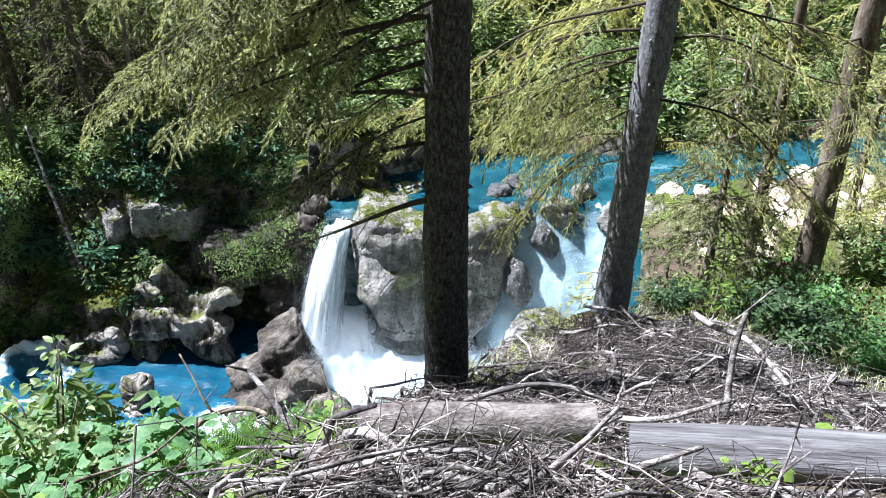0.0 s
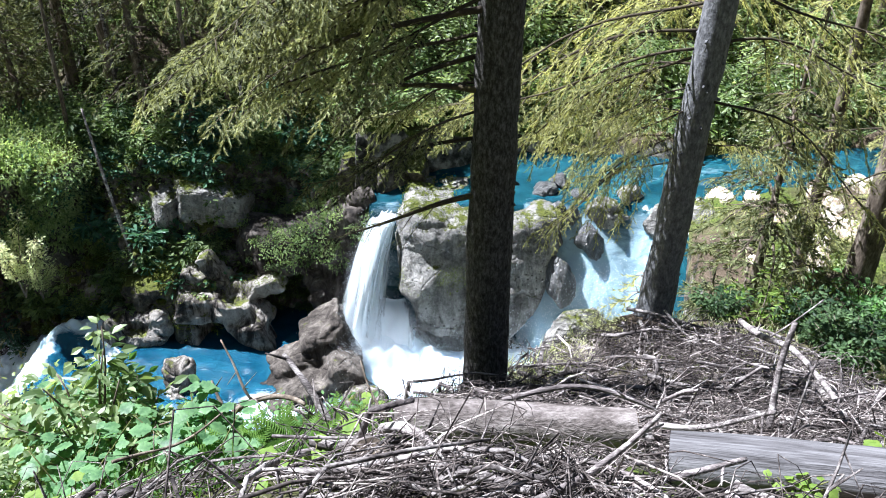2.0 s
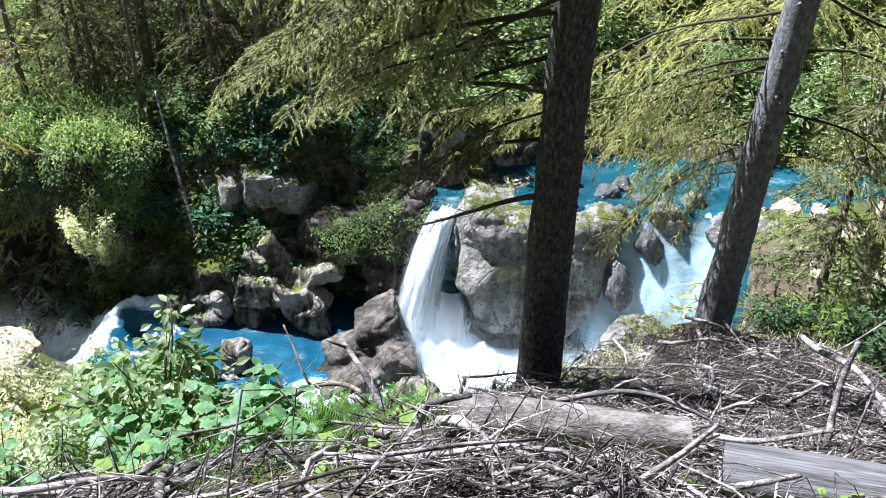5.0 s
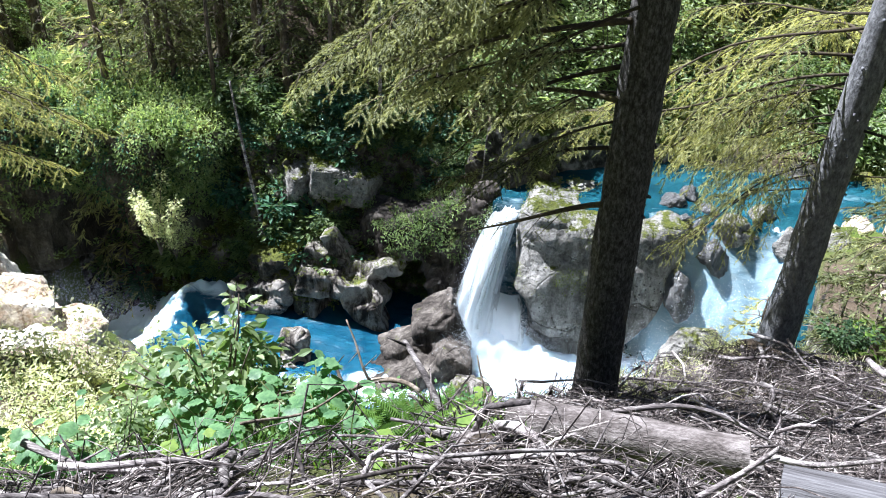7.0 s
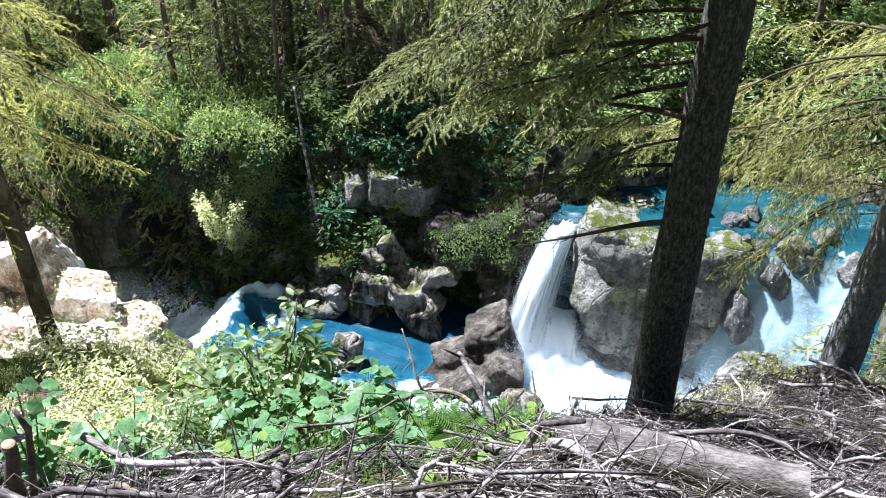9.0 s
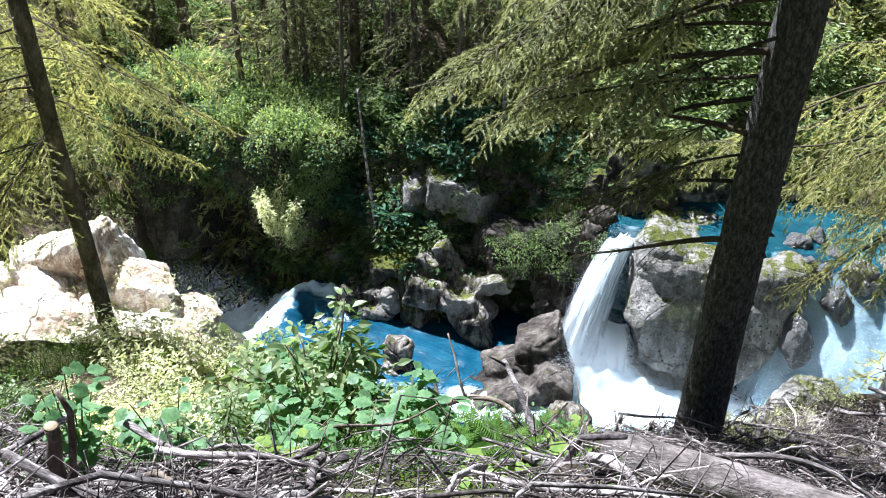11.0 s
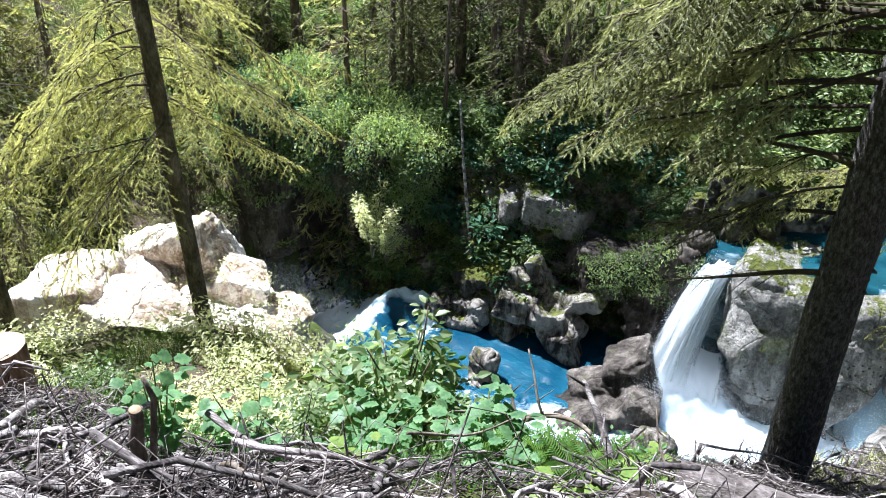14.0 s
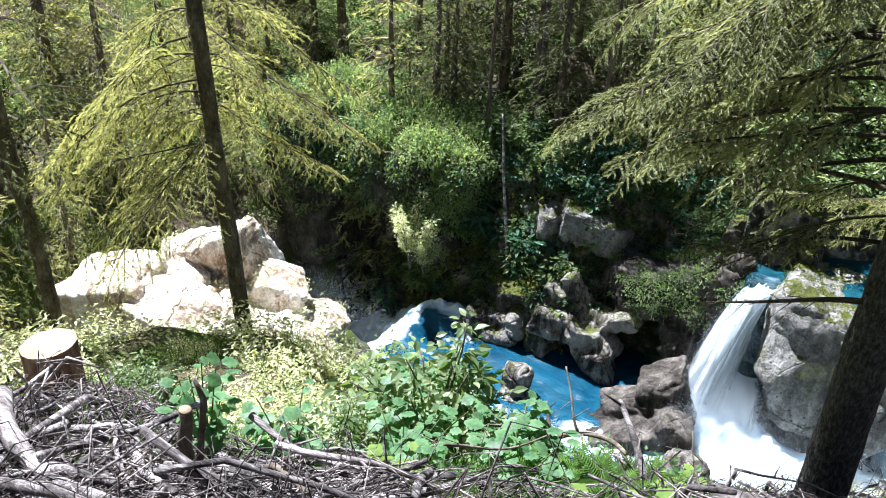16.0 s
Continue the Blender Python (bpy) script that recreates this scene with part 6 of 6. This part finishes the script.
# stump
def stump(at, r, h):
    ob = thing("tree_stump", "fresh sawn spruce stump with a pale top", "stump", at)
    sides, v, f = 36, [], []
    zs = np.linspace(-0.45, h, 11)
    for z in zs:
        for k in range(sides):
            a = k * 2 * math.pi / sides
            q = r * (1 + 0.3 * math.exp(-max(0, z + 0.25) / 0.16) * (0.6 + 0.4 * math.sin(a * 5)) + 0.04 * fbm(math.cos(a) * 3, math.sin(a) * 3, z * 2, 4, 3))
            v.append((q * math.cos(a), q * math.sin(a), z + (0.02 * math.cos(a) if z == zs[-1] else 0)))
    for i in range(len(zs) - 1):
        f += [(i * sides + k, i * sides + (k + 1) % sides, (i + 1) * sides + (k + 1) % sides, (i + 1) * sides + k) for k in range(sides)]
    part("bark", mesh_from("bark", v, f, [STUMPBARK], True), ob, "flaking reddish-brown bark")
    ring = np.array(v[-sides:])
    c = ring.mean(0)
    vv, ff = [tuple(c)], []
    for q in (0.4, 0.7, 0.99):
        vv += [tuple(c + (p - c) * q + np.array([0, 0, 0.004])) for p in ring]
    for b in range(2):
        o, o2 = 1 + b * sides, 1 + (b + 1) * sides
        ff += [(o + k, o2 + k, o2 + (k + 1) % sides, o + (k + 1) % sides) for k in range(sides)]
    ff += [(0, 1 + k, 1 + (k + 1) % sides, 1 + (k + 2) % sides) for k in range(0, sides, 2)]
    part("cut_face", mesh_from("cut_face", vv, ff, [CUTWOOD], False), ob, "pale sawn top")


stump((-4.55, 2.68, 13.98), 0.18, 0.4)

# broken post with a side shoot
post = thing("dead_stub", "broken dead sapling trunk with a sawn top", "stub", (-2.52, 1.95, 14.75))
tb = Tubes()
tb.add([(0, 0, gz(-2.52, 1.95) - 14.85), (0.0, 0.0, 0.1), (0.03, 0.0, 0.2), (0.045, 0.01, 0.32), (0.05, 0.0, 0.45), (0.075, 0.01, 0.57), (0.085, 0.0, 0.65)], [0.04, 0.034, 0.036, 0.03, 0.033, 0.028, 0.031], 14)
part("trunk", tb.mesh("trunk", [BARK_BROWN]), post)
tb = Tubes()
tb.add([(0.045, 0, 0.12), (0.1, 0.01, 0.25), (0.125, 0.02, 0.42), (0.165, 0.02, 0.62), (0.2, 0.01, 0.76), (0.17, 0.0, 0.87)], [0.02, 0.018, 0.016, 0.015, 0.014, 0.01], 10)
part("shoot", tb.mesh("shoot", [BARK_BROWN]), post)
tb = Tubes()
tb.add([(0.085, 0.0, 0.651), (0.0855, 0.0, 0.656)], [0.028, 0.026], 14)
part("cut_face", tb.mesh("cut_face", [CUTWOOD]), post, "pale sawn top")


# ---- plants whose leaves can be told apart ----
def big_leaf(name, lobes, size, mat, seed):
    """A broad toothed leaf with a midrib fold, lying along +x."""
    rng = np.random.default_rng(seed)
    n = 14
    rim = []
    for k in range(n + 1):
        t = k / n
        w = math.sin(math.pi * min(1, t * 0.9 + 0.07)) ** 0.8 * (0.4 + 0.16 * math.cos(t * math.pi * lobes) ** 2)
        rim.append((t, w * (1 + 0.1 * (-1) ** k)))
    v, f = [], []
    for t, w in rim:
        z = -0.18 * t * t
        v += [(t, 0, z), (t, w * 0.55, z + 0.05), (t, w, z + 0.04 - 0.05 * w), (t, -w * 0.55, z + 0.05), (t, -w, z + 0.04 - 0.05 * w)]
    for k in range(n):
        a, b = 5 * k, 5 * (k + 1)
        f += [(a, b, b + 1, a + 1), (a + 1, b + 1, b + 2, a + 2), (a, a + 3, b + 3, b), (a + 3, a + 4, b + 4, b + 3)]
    return mesh_from(name, np.array(v) * size, f, [mat], True)


BIG = [big_leaf("leaf", 3 + k % 2, 1.0, LEAVES_BIG, 800 + k) for k in range(3)]
YOUNG = [big_leaf("leaf", 2, 1.0, LEAVES_YOUNG, 810 + k) for k in range(2)]


def leafy_plant(label, at, height, spread, count, size, seed, kit, name="sapling", up=0.25, base=None):
    rng = np.random.default_rng(seed)
    ob = thing(name, label, "plant", (at[0], at[1], (base if base is not None else gz(at[0], at[1]) - 0.03)))
    stems = max(3, count // 9)
    for k in range(stems):
        az, out = rng.uniform(0, 6.283), spread * math.sqrt(rng.uniform(0.05, 1))
        h = height * rng.uniform(0.6, 1.0)
        u = np.linspace(0, 1, 7)
        line = np.stack([math.cos(az) * out * u ** 1.4, math.sin(az) * out * u ** 1.4, h * u ** 0.9], -1)
        tb = Tubes()
        tb.add(line, np.linspace(0.008, 0.003, 7), 5)
        part("stem", tb.mesh("stem", [STEM]), ob)
        for q in range(count // stems):
            t = 1.0 if q == 0 else rng.uniform(0.45, 1.0)
            p = [np.interp(t, u, line[:, w]) for w in range(3)]
            la = az + q * 2.4 + rng.uniform(-0.4, 0.4)
            sc = size * rng.uniform(0.6, 1.15)
            m = Matrix.Translation(p) @ pose(0, 0, 0, rng.normal(0, 14), rng.uniform(-20, 35), math.degrees(la)) @ Matrix.Translation((0.03, 0, 0)) @ Matrix.Scale(sc, 4)
            part("leaf", kit[int(rng.integers(len(kit)))], ob, "", m)
    return ob


leafy_plant("broad-leaved sapling with large green leaves", (-1.75, 3.95), 0.55, 0.4, 170, 0.118, 900, BIG)
leafy_plant("broad-leaved sapling with large green leaves", (-1.55, 3.65), 0.4, 0.28, 81, 0.104, 901, BIG)
leafy_plant("broad-leaved sapling with large green leaves", (-2.35, 3.55), 0.5, 0.3, 91, 0.096, 902, BIG)
leafy_plant("broad-leaved sapling with large green leaves", (-2.6, 4.2), 0.8, 0.4, 122, 0.096, 913, BIG)
leafy_plant("leafy sapling with oval leaves", (-2.85, 3.05), 0.95, 0.28, 76, 0.089, 905, BIG)
leafy_plant("young tree with broad oval leaves beside the dead stub", (-2.85, 2.4), 1.0, 0.22, 76, 0.081, 915, BIG)
leafy_plant("young tree with broad oval leaves in the sun", (-3.05, 4.9), 0.95, 0.35, 91, 0.096, 916, BIG)
leafy_plant("low herb with bright green leaves", (-0.8, 3.15), 0.2, 0.22, 51, 0.096, 903, YOUNG)
leafy_plant("low herb with bright green leaves", (-1.95, 3.05), 0.25, 0.25, 27, 0.100, 912, YOUNG)
leafy_plant("small sapling with yellow-green leaves", (1.6, 3.3), 0.3, 0.14, 36, 0.060, 906, YOUNG)
leafy_plant("small sapling with fresh green leaves", (2.15, 3.5), 0.42, 0.2, 27, 0.085, 907, YOUNG)
leafy_plant("bright green plant behind the log", (-0.75, 4.75), 0.4, 0.25, 45, 0.100, 908, YOUNG)


def frond_mesh(seed):
    """An arched fern frond along +x, with narrow leaflets getting shorter to the tip."""
    rng = np.random.default_rng(seed)
    v, f = [], []
    for k in range(26):
        t = k / 26
        x, z = t, 0.35 * t - 0.5 * t * t
        ln = 0.26 * math.sin(math.pi * min(1, t * 0.85 + 0.15)) ** 0.8 * (1 - 0.35 * t)
        for sgn in (1, -1):
            n = len(v)
            v += [(x, 0, z), (x + 0.03, 0, z), (x + 0.05 + ln * 0.25, sgn * ln, z - 0.05 * ln - 0.02), (x + 0.02 + ln * 0.12, sgn * ln * 0.55, z + 0.02)]
            f.append((n, n + 1, n + 2, n + 3))
    for k in range(10):
        n = len(v)
        t, t2 = k / 10, (k + 1) / 10
        v += [(t, -0.006, 0.35 * t - 0.5 * t * t), (t, 0.006, 0.35 * t - 0.5 * t * t), (t2, 0.005, 0.35 * t2 - 0.5 * t2 * t2), (t2, -0.005, 0.35 * t2 - 0.5 * t2 * t2)]
        f.append((n, n + 1, n + 2, n + 3))
    return mesh_from("frond", v, f, [FERN], False)


FRONDS = [frond_mesh(k) for k in range(2)]
for x, y, sc, k in [(-1.3, 4.2, 0.5, 0), (-0.95, 4.5, 0.5, 1), (-1.15, 4.65, 0.42, 2), (-1.6, 4.35, 0.45, 3), (-1.05, 3.85, 0.55, 4), (-1.35, 3.65, 0.5, 5)]:
    fern = thing("fern", "green fern with feathery fronds", "fern", (x, y, gz(x, y)), "ferns")
    for q in range(9):
        part("frond", FRONDS[q % 2], fern, "", pose(0, 0, 0, 0, -28 - 9 * (q % 3), q * 40 + 20 * k) @ Matrix.Scale(sc * 0.8 * (0.8 + 0.08 * (q % 4)), 4))


# ---- grass and litter on the near bank ----
def blades(name, seed, count, box, test, mat, size):
    rng = np.random.default_rng(seed)
    x, y = rng.uniform(box[0], box[1], count), rng.uniform(box[2], box[3], count)
    keep = np.array([test(a, b) for a, b in zip(x, y)])
    x, y = x[keep], y[keep]
    z = ground_height(x, y) + 0.02
    az, ln = rng.uniform(0, 6.283, len(x)), size * rng.uniform(0.5, 1.4, len(x))
    p = np.stack([x, y, z], -1)
    d = np.stack([np.cos(az), np.sin(az), np.zeros(len(x))], -1)
    w = np.stack([-np.sin(az), np.cos(az), np.zeros(len(x))], -1) * 0.006
    tip = p + d * (ln * rng.uniform(0.2, 0.8, len(x)))[:, None] + np.array([0, 0, 1]) * (ln * rng.uniform(0.5, 1.0, len(x)))[:, None]
    mid = p + (tip - p) * 0.5 + np.array([0, 0, 1]) * (ln * 0.15)[:, None]
    v = np.stack([p - w, p + w, mid + w * 0.7, mid - w * 0.7, tip], 1).reshape(-1, 3)
    n = np.arange(len(x))[:, None, None] * 5
    f = (np.array([[0, 1, 2], [0, 2, 3], [3, 2, 4]])[None] + n).reshape(-1, 3)
    thing(name, "tufts of grass and low herbs", "grass", kind="stuff", mesh=mesh_from(name, v, f, [mat], False))


def undergrowth(seed, count, box, mat, size, label, test):
    """Loose low leaves over the forest floor, too many to count."""
    rng = np.random.default_rng(seed)
    x, y = rng.uniform(box[0], box[1], count), rng.uniform(box[2], box[3], count)
    lump = np.array([fbm(a * 0.7, b * 0.7, 0, seed, 2) for a, b in zip(x, y)])
    keep = (lump > -0.15) & test(x, y)
    x, y, lump = x[keep], y[keep], lump[keep]
    z = ground_height(x, y) + rng.uniform(0, 1, len(x)) * (0.25 + 0.9 * np.clip(lump + 0.15, 0, 1)) + 0.05
    az = rng.uniform(0, 6.283, len(x))
    d = np.stack([np.cos(az), np.sin(az), rng.uniform(-0.6, 0.4, len(x))], -1)
    v, f = leaf_arrays(np.stack([x, y, z], -1), d, size * rng.uniform(0.5, 1.3, len(x)), rng)
    f = np.concatenate([np.stack([np.arange(len(x)) * 8 + q for q in quad], -1) for quad in ((0, 2, 3), (0, 3, 4))])
    thing("undergrowth", label, "undergrowth", kind="stuff", mesh=mesh_from("undergrowth", v, f, [mat], False))


def cling(ob, seed, count, mat, size, label, test, reach=0.3):
    """Small plants rooted on a rock: leaves standing off its skin in patches."""
    me, at = ob.data, np.array(ob.location)
    v, nr = np.empty(len(me.vertices) * 3, np.float32), np.empty(len(me.vertices) * 3, np.float32)
    me.vertices.foreach_get("co", v)
    me.vertices.foreach_get("normal", nr)
    v, nr = v.reshape(-1, 3) + at, nr.reshape(-1, 3)
    rng = np.random.default_rng(seed)
    patch = np.array([fbm(*(q * 0.9), seed, 3) for q in v])
    pick = np.nonzero((patch > -0.05) & test(v[:, 0], v[:, 1], v[:, 2], nr))[0]
    i = rng.choice(pick, count)
    d = nr[i] * rng.uniform(0.2, 1, (count, 1)) + rng.normal(0, 0.5, (count, 3)) + np.array([0, 0, -0.15])
    base = v[i] + nr[i] * (rng.uniform(0, 1, count) ** 1.5 * reach * np.clip(patch[i] + 0.4, 0.2, 1))[:, None] + rng.normal(0, 0.05, (count, 3))
    lv, _ = leaf_arrays(base, d, size * rng.uniform(0.5, 1.3, count), rng)
    f = np.concatenate([np.stack([np.arange(count) * 8 + q for q in quad], -1) for quad in ((0, 2, 3), (0, 3, 4))])
    thing("bank_growth", label, "undergrowth", kind="stuff", mesh=mesh_from("bank_growth", lv, f, [mat], False))


def beyond(x, y):
    return y > np.interp(x, [-60, -24, -19, -16.5, -13.2, -11, -8.5, -6.8, -5.6, -4.4, -3.9, -2.9, -1.7, 1, 5, 12, 30], [34, 26, 25, 24.5, 23.2, 22.6, 22.8, 24, 23.8, 23.2, 23.8, 24.3, 25.4, 26.8, 26.8, 27.2, 33])


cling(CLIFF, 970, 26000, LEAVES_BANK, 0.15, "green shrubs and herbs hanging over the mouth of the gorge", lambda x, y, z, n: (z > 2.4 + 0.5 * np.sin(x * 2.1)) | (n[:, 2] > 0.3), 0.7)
# Pale leaf colour stands for sunlight that never reaches this cliff face.
cling(CLIFF, 971, 9000, LEAVES_PALE_SUN, 0.14, "pale leaves over the mouth of the gorge, sunlight in their colour", lambda x, y, z, n: (z > 3.0) & ((x < -15.5) | (x > -14.4)), 0.8)
# Same at the cliff foot: brightness is in the leaves, not the sun.
cling(CLIFF, 979, 12000, LEAVES_PALE_SUN, 0.11, "leaves over the foot of the cliff, sunlight in their colour", lambda x, y, z, n: (x > -15.2) & (z > 0.9) & (n[:, 1] < 0.2), 0.5)
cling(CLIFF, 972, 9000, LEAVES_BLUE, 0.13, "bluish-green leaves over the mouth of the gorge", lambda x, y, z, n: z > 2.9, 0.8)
cling(OVERHANG, 973, 7000, LEAVES_BANK, 0.1, "green plants and moss on the overhanging rock", lambda x, y, z, n: (z > 2.2) & (n[:, 2] > 0.0), 0.4)
cling(PITTED, 974, 3500, MOSS, 0.06, "yellow-green moss on the pitted rock", lambda x, y, z, n: n[:, 2] > 0.25, 0.12)
cling(BLOCK, 975, 1600, MOSS, 0.06, "moss and ferns on the square block", lambda x, y, z, n: n[:, 2] > 0.5, 0.16)
cling(ARCH, 976, 1500, MOSS, 0.05, "moss in the hollows of the arch", lambda x, y, z, n: (n[:, 2] > 0.4) & (z > 1.5), 0.1)
cling(GIANT, 977, 3200, MOSS, 0.055, "moss and small plants on the huge boulder", lambda x, y, z, n: ((z > 3.6) & (n[:, 2] > 0.5)) | ((np.abs(z - 2.6) < 0.35) & (x < 0) & (n[:, 1] < -0.3)), 0.1)
cling(OUTCROP, 978, 1500, GRASS, 0.08, "dry grass in the cracks of the outcrop", lambda x, y, z, n: n[:, 2] > 0.7, 0.2)
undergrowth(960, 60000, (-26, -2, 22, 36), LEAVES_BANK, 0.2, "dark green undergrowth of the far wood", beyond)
# Pale copy of the undergrowth: sun put into the leaf colour.
undergrowth(961, 40000, (-3, 20, 25, 38), LEAVES_PALE_SUN, 0.2, "undergrowth of the far slope, sunlight in its leaf colour", beyond)
undergrowth(962, 16000, (-34, -18, 6, 24), LEAVES_PALE_SUN, 0.16, "sunlit undergrowth above the gorge", lambda x, y: x < -17.5)
undergrowth(966, 9000, (3.4, 12, 14, 21), LEAVES_PALE_SUN, 0.12, "sunlit herbs between the terrace and the river", lambda x, y: ground_height(x, y) > 4.5)
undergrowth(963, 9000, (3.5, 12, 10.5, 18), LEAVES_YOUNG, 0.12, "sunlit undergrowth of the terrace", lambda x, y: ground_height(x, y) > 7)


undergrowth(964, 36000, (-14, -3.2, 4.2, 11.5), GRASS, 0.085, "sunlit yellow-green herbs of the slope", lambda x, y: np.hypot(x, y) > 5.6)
# Pale leaves carry the sunlight missing on this bank.
undergrowth(966, 7000, (-13.4, -8.6, 22.2, 24.6), LEAVES_PALE_SUN, 0.1, "herbs between the rocks of the far bank, sunlight in their colour", lambda x, y: beyond(x, y + 0.3))
undergrowth(965, 14000, (-14, -4.4, 22.0, 25), LEAVES_BANK, 0.13, "green herbs and moss on the far bank", lambda x, y: beyond(x, y + 0.5))


def on_slope(x, y):
    r, az = math.hypot(x, y), math.degrees(math.atan2(x, y))
    return -80 < az < -4 and 3.2 < r < 13 and fbm(x * 0.8, y * 0.8, 0, 3, 2) > -0.25


blades("grass", 950, 26000, (-13, 0, 1.5, 10), on_slope, FERN, 0.2)
blades("grass", 951, 1800, (-0.6, 1.2, 6.2, 9.0), lambda x, y: True, GRASS, 0.22)
blades("grass", 953, 20000, (-4, 18, 26.4, 34), lambda x, y: True, GRASS, 0.22)
blades("grass", 954, 16000, (-32, -17, 8, 30), lambda x, y: gz(x, y) > 0.5, GRASS, 0.25)
blades("grass", 952, 9000, (2, 9, 7.5, 15), lambda x, y: fbm(x, y, 0, 4, 2) > -0.1, GRASS, 0.22)
